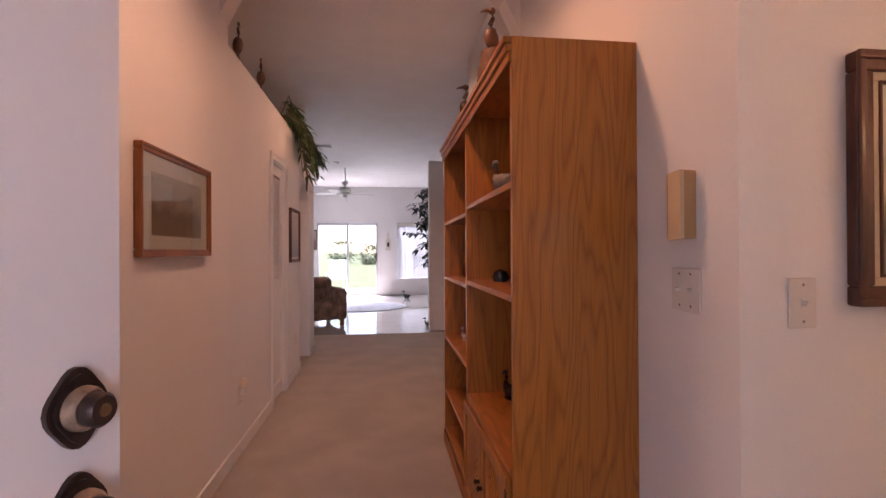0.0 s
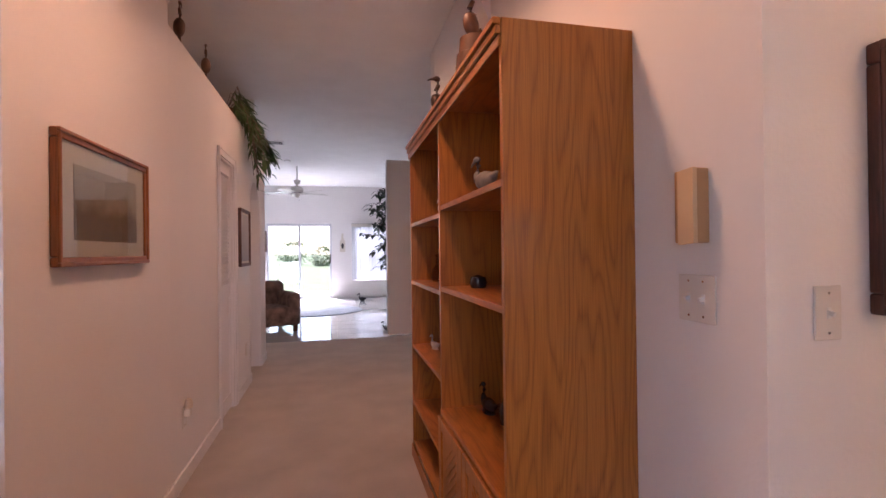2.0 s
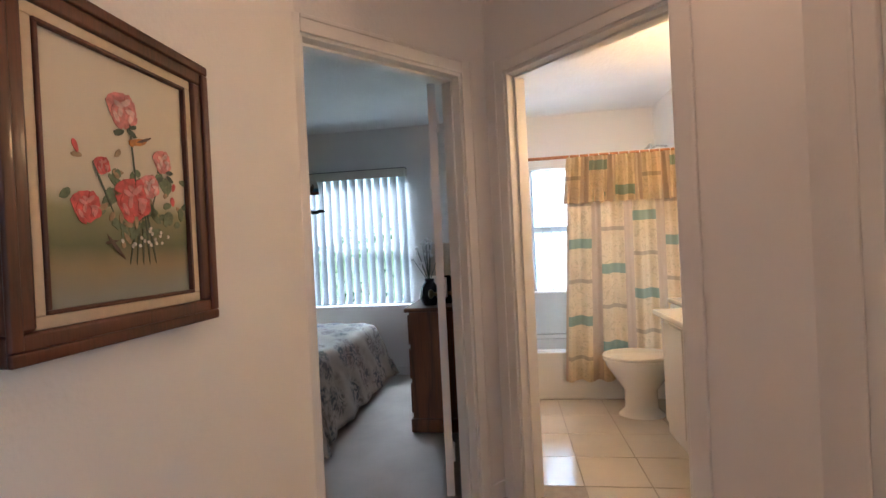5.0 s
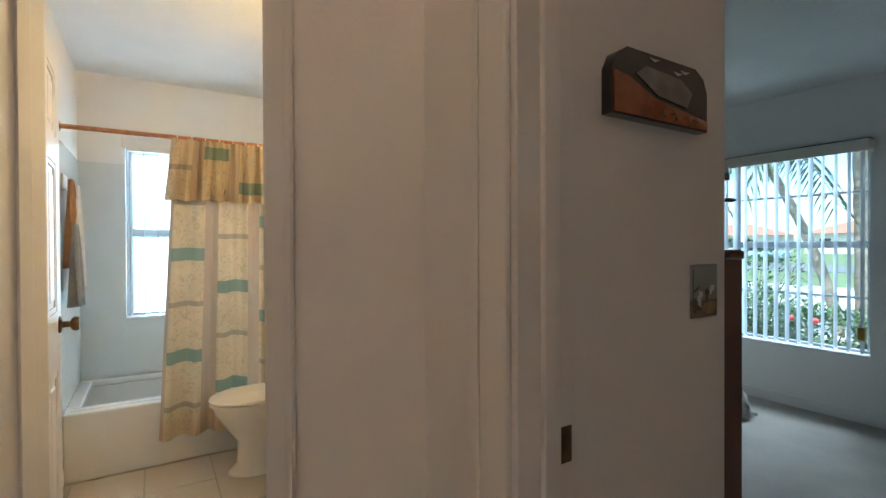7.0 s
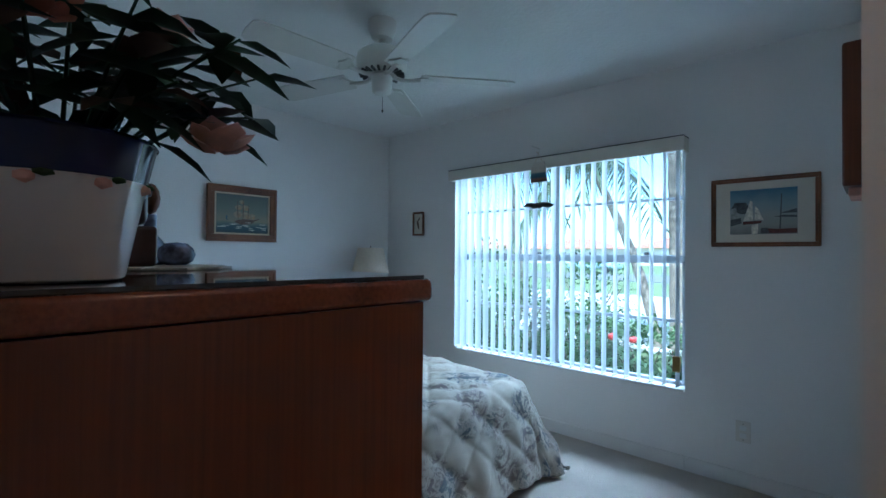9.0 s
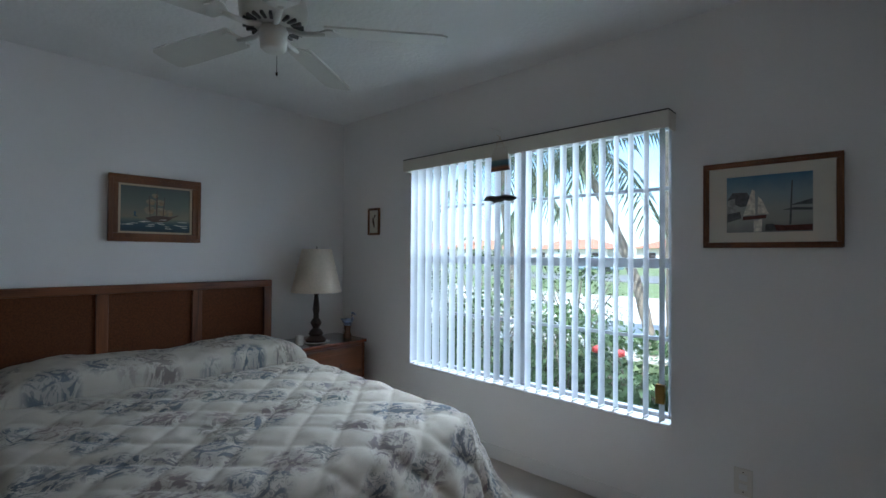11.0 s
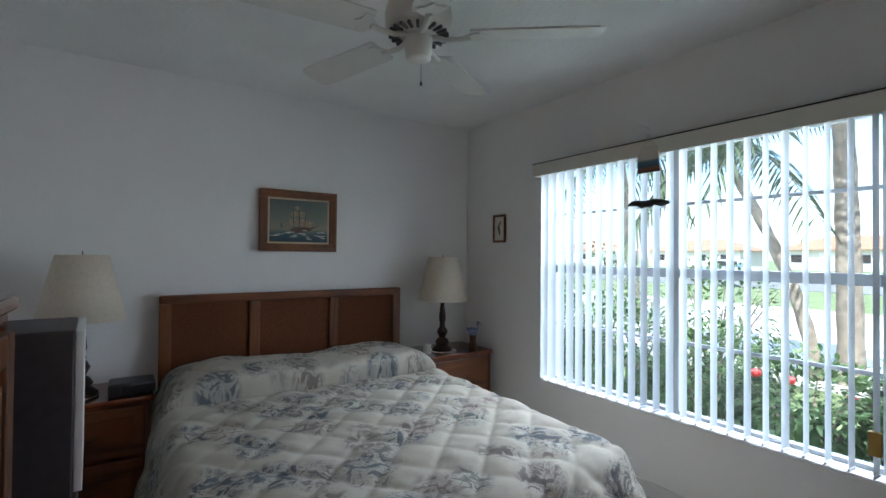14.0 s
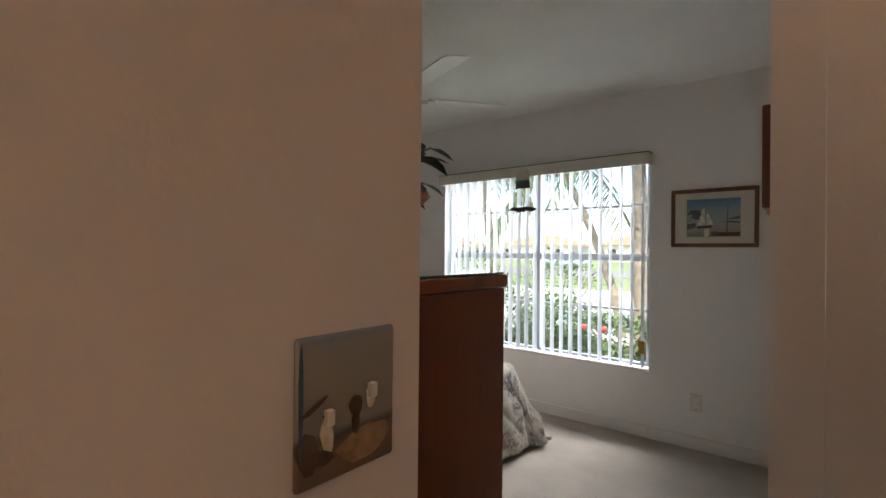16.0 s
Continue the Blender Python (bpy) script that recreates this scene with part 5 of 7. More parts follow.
# potted silk roses on the dresser
PX, PY, PZ = 3.325, 0.061, DH
pot = thing("potted_roses", "silk roses in a white and blue glazed pot", "potted plant")
pot.matrix_world = pose(PX, 0.085, PZ) @ Matrix.Diagonal((0.78, 0.78, 0.68, 1.0))
b = bmesh.new()
lathe(b, [(0.062, 0), (0.066, 0.004), (0.085, 0.118), (0.0855, 0.120)], 36)
part("pot", b, POTW, pot, "white glazed pot")
b = bmesh.new()
lathe(b, [(0.0857, 0.1202), (0.094, 0.165), (0.0965, 0.168), (0.094, 0.172), (0.085, 0.168), (0.082, 0.13), (0.0, 0.128)], 36)
part("pot_band", b, BLUEBAND, pot, "dark blue glazed rim")
b = bmesh.new()
rnd = random.Random(11)
for k in range(9):
    a = 2 * math.pi * k / 9
    b = bmesh.new()
    blob(b, (0.083 * math.cos(a), 0.083 * math.sin(a), 0.113), (0.006, 0.010, 0.008), 1)
    part("rose_relief", b, ROSEP, pot, "small moulded pink flower")
    b = bmesh.new()
    blob(b, (0.084 * math.cos(a + 0.16), 0.084 * math.sin(a + 0.16), 0.118), (0.004, 0.010, 0.005), 1)
    part("leaf_relief", b, LEAF, pot)
bl, bb_ = bmesh.new(), bmesh.new()
for k in range(26):
    a, tilt = rnd.uniform(0, 2 * math.pi), rnd.uniform(0.15, 0.85)
    ln = rnd.uniform(0.16, 0.29)
    way = Vector((math.cos(a) * tilt, math.sin(a) * tilt, 1.1 - 0.5 * tilt)).normalized()
    p0 = Vector((0.03 * math.cos(a), 0.03 * math.sin(a), 0.13))
    p1, p2 = p0 + way * ln * 0.6, p0 + way * ln + Vector((0, 0, -0.25 * tilt * ln))
    if (p2.y + PY) > 0.17:
        p2.y = 0.17 - PY
    bs_ = bmesh.new()
    tube(bs_, [p0, p1, p2], [0.0025, 0.002, 0.0015], 5)
    part("stem", bs_, LEAFD, pot)
    for j in range(7):
        f = rnd.uniform(0.35, 1.0)
        q = p0.lerp(p1, f * 2) if f < 0.5 else p1.lerp(p2, f * 2 - 1)
        az = rnd.uniform(0, 2 * math.pi)
        w2 = Vector((math.cos(az), math.sin(az), rnd.uniform(-0.3, 0.5)))
        if (q + w2 * 0.08).y + PY > 0.19:
            w2.y = -abs(w2.y)
        leafs(bl if rnd.random() > 0.18 else bb_, q, w2, rnd.uniform(0.05, 0.085), rnd.uniform(0.024, 0.042), rnd.uniform(0.0, 0.6))
tagged(part("foliage", bl, LEAFD, pot, "dense dark green silk leaves"), kind="stuff")
tagged(part("dry_leaves", bb_, LEAFB, pot, "curled brown leaves"), kind="stuff")


def rose(parent, at, r, material):
    rs = new("rose")
    rs.parent = parent
    for k in range(12):
        b2 = bmesh.new()
        a, q = k * 2.4, 0.25 + 0.75 * k / 12
        mm = Matrix.Translation(at) @ Matrix.Rotation(a, 4, "Z") @ Matrix.Rotation(radians(20 + 45 * q), 4, "Y")
        blob(b2, (r * 0.32 * q, 0, r * 0.45), (r * 0.12, r * 0.42, r * 0.5), 1, 0, mm)
        part("petal", b2, material, rs)


rose(pot, (-0.09, -0.136, 0.175), 0.042, ROSEP)
rose(pot, (-0.02, -0.10, 0.33), 0.034, ROSEP)
rose(pot, (0.12, 0.06, 0.30), 0.034, ROSEP)
rose(pot, (-0.10, 0.02, 0.28), 0.034, ROSE)
# figures further along the dresser
st = thing("carved_statuette", "dark red-brown carved wooden statuette on the dresser", "statuette", (3.600, -0.018, DH + 0.004), 12)
b = bmesh.new()
box(b, (-0.042, -0.038, 0.0), (0.042, 0.038, 0.056), None, 0.006)
box(b, (-0.036, -0.030, 0.056), (0.036, 0.034, 0.122), None, 0.012)
box(b, (0.0, -0.052, 0.100), (0.026, -0.028, 0.122), None, 0.006)
tube(b, [(0, 0.026 * math.cos(a), 0.128 + 0.030 * math.sin(a)) for a in [math.pi * k / 10 for k in range(-1, 12)]], 0.0095, 10)
part("figure", b, mat("red_carved_wood", (0.032, 0.008, 0.006), 0.3, var=0.4, scale=30, coat=0.4), st)
vessel("ginger_jar", (3.650, -0.112, DH + 0.004), [(0.015, 0), (0.024, 0.006), (0.028, 0.016), (0.024, 0.027), (0.020, 0.030), (0.016, 0.034), (0.0, 0.036)], JAR, "small blue and white china bowl on a doily", "jar")
bt = thing("china_bottle", "blue and white china bottle with a brown round stopper", "bottle", (3.68, -0.083, DH + 0.004))
b = bmesh.new()
lathe(b, [(0.018, 0), (0.026, 0.006), (0.028, 0.024), (0.016, 0.040), (0.009, 0.048), (0.009, 0.080), (0.0, 0.081)], 20)
part("body", b, JAR, bt)
b = bmesh.new()
blob(b, (0, 0, 0.105), (0.022, 0.013, 0.025), 2)
part("stopper", b, DUCK, bt, "brown rounded wooden stopper")
b = bmesh.new()
n = 40
slab(b, [((0.14 + 0.008 * math.cos(12 * 2 * math.pi * k / n)) * math.cos(2 * math.pi * k / n), (0.10 + 0.006 * math.cos(12 * 2 * math.pi * k / n)) * math.sin(2 * math.pi * k / n)) for k in range(n)], 0.003)
solid("doily", b, DOILY, "white lace doily on the dresser glass", "doily", m=pose(3.640, -0.075, DH + 0.0005))

# ---- bedroom pictures ----
SHIP = ramp_mat("ship_canvas", [(0.0, (0.012, 0.03, 0.045)), (0.17, (0.03, 0.075, 0.10)), (0.25, (0.12, 0.16, 0.15)), (0.32, (0.27, 0.25, 0.17)), (0.6, (0.17, 0.19, 0.155)), (1.0, (0.085, 0.105, 0.10))], "Z", -0.15, 0.15, wob=0.06, scale=12)
shp = picture("framed_painting", pose(6.319, -1.404, 1.538, 0, 0, -90), 0.52, 0.41, 0.052, FRAMEL, "brown framed painting of a sailing ship at sea", SHIP, 0.012, LINEN, 0.03)
SAILP = paint("sail_paint", (0.33, 0.27, 0.18))
for dx, dz, rx, rz, a in ((-0.040, -0.005, 0.030, 0.026, 12), (0.022, -0.012, 0.036, 0.028, -8), (-0.034, 0.046, 0.025, 0.021, 10), (0.018, 0.046, 0.029, 0.022, -4), (-0.010, 0.088, 0.018, 0.016, 0), (0.072, -0.018, 0.022, 0.024, -25)):
    dab(shp, "sail", [(dx, dz, rx, rz, a)], SAILP)
    dab(shp, "sail_shade", [(dx + rx * 0.35, dz - rz * 0.3, rx * 0.55, rz * 0.55, a)], P_TAN, -0.0170)
dab(shp, "hull", [(0.014, -0.058, 0.074, 0.021, 3), (0.085, -0.045, 0.046, 0.005, 20), (0.0, 0.026, 0.0035, 0.098, 0), (-0.04, 0.018, 0.0025, 0.078, 3), (0.04, 0.012, 0.0025, 0.078, -3)], P_BROWN, -0.0175)
dab(shp, "wave", [(rnd.uniform(-0.17, 0.17), rnd.uniform(-0.12, -0.06), rnd.uniform(0.015, 0.04), 0.0025, rnd.uniform(-8, 8)) for k in range(16)], P_WHITE, -0.0168)
dab(shp, "far_ship", [(-0.12, -0.03, 0.006, 0.016, 0), (-0.115, -0.045, 0.012, 0.003, 0)], P_BLUE, -0.0168)

HARB = ramp_mat("harbour_print", [(0.0, (0.20, 0.21, 0.20)), (0.2, (0.34, 0.34, 0.30)), (0.45, (0.36, 0.37, 0.34)), (0.68, (0.26, 0.34, 0.37)), (1.0, (0.07, 0.19, 0.30))], "Z", -0.12, 0.12, wob=0.10, scale=16)
hb = picture("framed_print", pose(3.266, -2.84, 1.492, 0, 0, 180), 0.485, 0.372, 0.024, FRAMEL, "thin wood framed harbour print with a white mat", MATBOARD, 0.0, None, 0.02)
b = bmesh.new()
box(b, (-0.15, -0.0178, -0.12), (0.148, -0.0162, 0.12))
part("print", b, HARB, hb, smooth=False)


def patch(parent, name, poly, material, y):
    """A flat painted shape on a print."""
    b2 = bmesh.new()
    slab(b2, poly, 0.0006, pose(0, y, 0, 90))
    part(name, b2, material, parent, smooth=False)


P_RED, P_GREY = paint("paint_red_brown", (0.10, 0.028, 0.022)), paint("paint_grey", (0.09, 0.095, 0.10))
patch(hb, "boathouse_roof", [(-0.148, 0.02), (-0.128, 0.052), (-0.075, 0.05), (-0.06, 0.022), (-0.07, -0.008), (-0.10, -0.01)], P_GREY, -0.0180)
patch(hb, "boathouse_wall", [(-0.146, -0.04), (-0.146, 0.02), (-0.12, 0.028), (-0.115, -0.03)], paint("paint_pale_grey", (0.32, 0.32, 0.30)), -0.0184)
patch(hb, "pier", [(-0.148, -0.075), (-0.148, -0.04), (-0.10, -0.03), (-0.095, -0.06)], P_GREY, -0.0181)
patch(hb, "boat_sail", [(-0.088, -0.048), (-0.056, 0.062), (-0.046, 0.055), (-0.044, -0.046)], P_WHITE, -0.0187)
patch(hb, "boat_sail", [(-0.036, -0.044), (-0.034, 0.03), (-0.022, 0.018), (0.004, -0.046)], P_WHITE, -0.0187)
patch(hb, "boat_hull", [(-0.09, -0.068), (-0.088, -0.052), (-0.004, -0.048), (-0.008, -0.062)], P_RED, -0.0190)
patch(hb, "sail_reflection", [(-0.05, -0.118), (-0.05, -0.07), (-0.02, -0.066), (-0.022, -0.118)], P_WHITE, -0.0183)
patch(hb, "moored_boat", [(0.0, -0.116), (0.005, -0.088), (0.06, -0.094), (0.147, -0.092), (0.147, -0.116)], P_RED, -0.0190)
patch(hb, "cabin", [(-0.01, -0.116), (-0.008, -0.088), (0.02, -0.086), (0.03, -0.116)], P_GREY, -0.0193)
patch(hb, "mast", [(0.072, -0.092), (0.080, 0.088), (0.084, 0.088), (0.079, -0.092)], P_GREY, -0.0194)
patch(hb, "far_shore", [(0.072, -0.012), (0.12, 0.002), (0.147, 0.010), (0.147, -0.012)], P_GREY, -0.0182)
patch(hb, "far_shore", [(0.05, -0.03), (0.09, -0.022), (0.147, -0.026), (0.147, -0.036)], P_GREY, -0.0182)
sm = picture("framed_print", pose(5.885, -2.84, 1.527, 0, 0, 180), 0.135, 0.215, 0.018, FRAMEL, "small narrow framed print of a white bird", MATBOARD, 0.0, None, 0.018)
dab(sm, "bird_shape", [(0.0, -0.01, 0.012, 0.045, 15), (0.012, 0.04, 0.008, 0.02, -30)], P_BROWN, -0.0165)

# wooden board hung on the west wall
wb = thing("wall_plaque", "tall narrow red-brown wooden plaque on the wall", "plaque", (2.848, -1.33, 1.39), 90)
b = bmesh.new()
box(b, (-0.10, -0.036, 0.02), (0.10, 0, 0.345), None, 0.006)
part("board", b, MAHOG, wb)
b = bmesh.new()
box(b, (-0.07, -0.026, 0.0), (0.07, -0.002, 0.0195), None, 0.004)
part("foot", b, ROSEP, wb, "pale pink lower edge")

# key rack with a seascape, on the switch wall
kr = thing("key_rack", "dark lacquered wooden key rack with hooks and gulls", "key rack", (3.04, 0.468, 1.474), -90)
kr.matrix_world = kr.matrix_world @ Matrix.Diagonal((0.94, 1.0, 0.94, 1.0))
b = bmesh.new()
pts = [(-0.16, 0.0), (0.16, 0.0), (0.16, 0.085), (0.145, 0.115), (0.115, 0.132), (-0.115, 0.132), (-0.145, 0.115), (-0.16, 0.085)]
slab(b, pts, 0.022, pose(0, 0, 0, 90))
part("backboard", b, mat("lacquer", (0.012, 0.007, 0.007), 0.12, var=0.4, scale=14, coat=0.6), kr)
b = bmesh.new()
slab(b, [(-0.155, 0.003), (0.155, 0.003), (0.155, 0.022), (0.06, 0.034), (-0.03, 0.045), (-0.11, 0.075), (-0.155, 0.08)], 0.003, pose(0, -0.0221, 0, 90))
part("wood_shore", b, mat("amber_wood", (0.27, 0.075, 0.018), 0.15, var=0.4, scale=20, coat=0.6), kr, "amber wooden shore")
b = bmesh.new()
slab(b, [(-0.09, 0.085), (-0.02, 0.052), (0.08, 0.042), (0.10, 0.075), (0.06, 0.098), (-0.06, 0.105)], 0.002, pose(0, -0.0222, 0, 90))
part("mirror_inlay", b, mat("grey_inlay", (0.32, 0.31, 0.30), 0.12, 0.85, var=0.3, scale=20), kr)
for x in (-0.02, 0.02, 0.07, 0.10):
    b = bmesh.new()
    tube(b, [(x, -0.024, 0.02), (x, -0.036, 0.018), (x, -0.038, 0.010), (x, -0.034, 0.004)], 0.0022, 6)
    part("hook", b, BRASS, kr)
for x, z in ((0.05, 0.105), (0.075, 0.112), (-0.03, 0.118)):
    b = bmesh.new()
    slab(b, [(x - 0.016, z + 0.006), (x, z), (x + 0.016, z + 0.007), (x, z + 0.005)], 0.002, pose(0, -0.0222, 0, 90))
    part("gull", b, WHITEP, kr)
# picture switch plate with gulls
gp = thing("switch_plate", "decorated switch plate showing gulls on a beach", "light switch", (3.04, 0.30, 1.142), -90)
b = bmesh.new()
box(b, (-0.045, -0.006, -0.057), (0.054, 0, 0.057), None, 0.003)
part("cover_plate", b, ramp_mat("plate_picture", [(0.0, (0.16, 0.11, 0.08)), (0.22, (0.22, 0.15, 0.09)), (0.30, (0.10, 0.10, 0.09)), (0.36, (0.28, 0.29, 0.26)), (0.93, (0.33, 0.34, 0.33)), (1.0, (0.24, 0.33, 0.46))], "Z", -0.057, 0.057, wob=0.05, scale=30), gp)
for x, z in ((-0.018, -0.006), (0.026, 0.006)):
    b = bmesh.new()
    box(b, (x - 0.0035, -0.012, z - 0.006), (x + 0.0035, -0.006, z + 0.006), None, 0.001)
    part("toggle", b, WHITEP, gp)
for x, z, rx, rz, q in ((-0.018, -0.022, 0.006, 0.015, 8), (0.027, 0.001, 0.0055, 0.011, -6)):
    dab(gp, "gull", [(x, z, rx, rz, q)], P_WHITE, -0.0062)
for x, z, rx, rz, q in ((-0.03, 0.004, 0.014, 0.0022, 28), (-0.018, -0.005, 0.005, 0.0018, 0), (0.010, -0.004, 0.007, 0.009, 10), (0.010, -0.018, 0.004, 0.009, 0)):
    dab(gp, "gull_wing", [(x, z, rx, rz, q)], P_BROWN, -0.0066)
dab(gp, "rock", [(-0.036, -0.030, 0.010, 0.017, 10), (-0.024, -0.036, 0.012, 0.006, -10)], P_BROWN, -0.0063)
dab(gp, "sand_mound", [(0.020, -0.036, 0.028, 0.014, 6)], P_TAN, -0.0064)
dab(gp, "painted_edge", [(-0.042, 0.008, 0.002, 0.046, 0)], P_BLUE, -0.0064)

# ---- ceiling fan ----
fan = thing("ceiling_fan", "white five-blade ceiling fan with slotted motor housing", "ceiling fan", (4.60, -1.318, 2.355))
b = bmesh.new()
lathe(b, [(0.02, -0.06), (0.05, -0.055), (0.068, -0.01), (0.07, 0.0295), (0.0, 0.0297)], 28)
part("canopy", b, FANW, fan)
b = bmesh.new()
lathe(b, [(0.018, -0.10), (0.018, 0.0), (0.03, 0.004), (0.05, 0.028), (0.052, 0.0295)], 16)
part("downrod", b, FANW, fan)
b = bmesh.new()
lathe(b, [(0.05, -0.235), (0.105, -0.225), (0.122, -0.20), (0.125, -0.165), (0.12, -0.135), (0.09, -0.112), (0.02, -0.098)], 36)
part("motor_housing", b, FANW, fan)
# Solid bars whose dark grey stands in for the shade inside the vent slots.
vm = bmesh.new()
box(vm, (0.072, -0.0055, -0.2365), (0.112, 0.0055, -0.2235), None, 0.002)
vent = finish("vent_slot", vm, mat("slot_shade_grey", (0.10, 0.10, 0.10), 0.6), False)
for k in range(22):
    o = new("vent_slot", vent)
    o.parent = fan
    o.matrix_local = pose(0, 0, 0, 0, 0, 360 * k / 22)
b = bmesh.new()
lathe(b, [(0.0, -0.325), (0.035, -0.325), (0.047, -0.315), (0.05, -0.28), (0.052, -0.245), (0.045, -0.236)], 28)
part("switch_housing", b, FANW, fan)
blade_m = bmesh.new()
pts = [(0.19, -0.055), (0.20, -0.062), (0.55, -0.072), (0.64, -0.070), (0.66, -0.055), (0.665, 0.0), (0.66, 0.055), (0.64, 0.070), (0.55, 0.072), (0.20, 0.062), (0.19, 0.055)]
slab(blade_m, pts, 0.007, pose(0, 0, -0.235, 11, 0, 0))
blade = finish("blade", blade_m, FANW, False)
iron_m = bmesh.new()
tube(iron_m, [(0.05, 0, -0.235), (0.10, 0, -0.250), (0.15, 0, -0.248), (0.19, 0, -0.242)], [0.012, 0.010, 0.010, 0.012], 8)
slab(iron_m, [(0.17, -0.012), (0.20, -0.045), (0.225, -0.05), (0.23, -0.02), (0.25, 0.0), (0.23, 0.02), (0.225, 0.05), (0.20, 0.045), (0.17, 0.012)], 0.006, pose(0, 0, -0.243, 11, 0, 0))
iron = finish("blade_iron", iron_m, FANW)
for k in range(5):
    for nm, me in (("blade", blade), ("blade_iron", iron)):
        o = new(nm, me)
        o.parent = fan
        o.matrix_local = pose(0, 0, 0, 0, 0, 16 + 72 * k)
b = bmesh.new()
tube(b, [(0.03, -0.03, -0.32), (0.03, -0.03, -0.385)], 0.0012, 5)
blob(b, (0.03, -0.03, -0.393), (0.005, 0.005, 0.010), 1)
part("pull_chain", b, DARKBRASS, fan)

# ---- hanging ornament in front of the blinds ----
ho = thing("hanging_ornament", "painted pelican plaque with a driftwood bar below", "ornament", (4.565, -2.715, 1.60))
b = bmesh.new()
slab(b, [(-0.065, 0.165), (0.065, 0.165), (0.06, 0.26), (0.04, 0.305), (-0.04, 0.305), (-0.055, 0.26)], 0.012, pose(0, 0, 0, 90))
part("plaque", b, ramp_mat("plaque_paint", [(0.0, (0.05, 0.03, 0.03)), (0.12, (0.28, 0.10, 0.04)), (0.25, (0.05, 0.12, 0.18)), (0.42, (0.12, 0.2, 0.26)), (0.5, (0.62, 0.55, 0.46)), (1.0, (0.66, 0.60, 0.52))], "Z", 0.165, 0.305, wob=0.04), ho)
dab(ho, "pelican", [(0.0, 0.225, 0.018, 0.030, -15), (0.012, 0.258, 0.006, 0.02, 25)], P_BROWN, -0.0122)
b = bmesh.new()
rr = random.Random(4)
pts = [(-0.115 + 0.23 * k / 9, rr.uniform(-0.006, 0.006), rr.uniform(-0.005, 0.008)) for k in range(10)]
tube(b, pts, [0.006, 0.016, 0.019, 0.017, 0.021, 0.018, 0.021, 0.017, 0.015, 0.005], 8)
part("driftwood_bar", b, mat("driftwood", (0.05, 0.045, 0.04), 0.8, var=0.5, scale=40), ho, "dark driftwood bar")
b = bmesh.new()
for x in (-0.03, 0.03):
    tube(b, [(x, 0, 0.302), (0.0, 0.0, 0.365), (0.0, 0.03, 0.37)], 0.0015, 5)
    tube(b, [(x * 1.5, 0.0, 0.166), (x * 1.8, 0.0, 0.012)], 0.001, 4)
part("cord", b, LINEN, ho)
b = bmesh.new()
tube(b, [(0, 0.09, 0.40), (0, -0.01, 0.40), (0, -0.012, 0.37)], 0.002, 5)
part("wall_hook", b, WHITEP, ho)
# yellow wand tag at the window's end
b = bmesh.new()
box(b, (-0.02, -0.012, 0), (0.02, 0.012, 0.09), None, 0.004)
solid("pull_tag", b, mat("yellow_plastic", (0.45, 0.27, 0.05), 0.5), "small yellow plastic pull at the blind's end", "blind pull", m=pose(3.675, -2.77, 0.58))

# ---- bathroom ----
# tub with apron along the east wall
tub = thing("bathtub", "white enamel bathtub in the alcove", "bathtub", (5.56, 0.335, 0))
b = bmesh.new()
box(b, (0.0, 0.0, 0.0), (0.07, 1.38, 0.37), None, 0.015)
part("apron", b, TUBM, tub)
b = bmesh.new()
box(b, (0.0705, 0.0, 0.33), (0.12, 1.38, 0.37), None, 0.012)
box(b, (0.69, 0.0, 0.33), (0.755, 1.38, 0.37), None, 0.012)
box(b, (0.12, 0.0, 0.33), (0.69, 0.07, 0.37), None, 0.01)
box(b, (0.12, 1.31, 0.33), (0.69, 1.38, 0.37), None, 0.01)
part("rim", b, TUBM, tub)
b = bmesh.new()
box(b, (0.0705, 0.0, 0.05), (0.12, 1.38, 0.329))
box(b, (0.69, 0.0, 0.05), (0.755, 1.38, 0.329))
box(b, (0.12, 0.0, 0.02), (0.69, 1.38, 0.07))
part("basin", b, TUBM, tub)
b = bmesh.new()
box(b, (6.312, 0.331, 0.371), (6.3195, 0.858, 1.80))
box(b, (6.312, 1.462, 0.371), (6.3195, 1.7195, 1.80))
box(b, (6.312, 0.858, 0.371), (6.3195, 1.462, 0.742))
box(b, (5.56, 1.712, 0.371), (6.3115, 1.7195, 1.80))
box(b, (5.56, 0.3285, 0.371), (6.3115, 0.336, 1.80))
solid("tub_surround", b, WALLTILE, kind=S, smooth=False)
# rod, rings and curtain
rod = thing("curtain_rod", "copper-coloured shower curtain rod with white rings", "curtain rod", (5.535, 0.34, 1.86))
b = bmesh.new()
tube(b, [(0, 0.0, 0), (0, 1.375, 0)], 0.0125, 14)
part("rod", b, RODM, rod)
for y in (0.0, 1.36):
    b = bmesh.new()
    lathe(b, [(0.028, 0), (0.028, 0.012), (0.016, 0.02)], 16, m=Matrix.Translation((0, y if y == 0 else 1.378, 0)) @ Matrix.Rotation(radians(-90 if y == 0 else 90), 4, "X"))
    part("flange", b, CHROME, rod)
rg = bmesh.new()
tube(rg, [(0.019 * math.cos(a), 0, 0.019 * math.sin(a) - 0.008) for a in [2 * math.pi * k / 14 for k in range(15)]], 0.0028, 6)
ring = finish("ring", rg, WHITEP)
for k in range(12):
    o = new("ring", ring)
    o.parent = rod
    o.matrix_local = pose(0, 0.05 + 0.072 * k, 0, 0, 0, 8 * math.sin(k * 2))


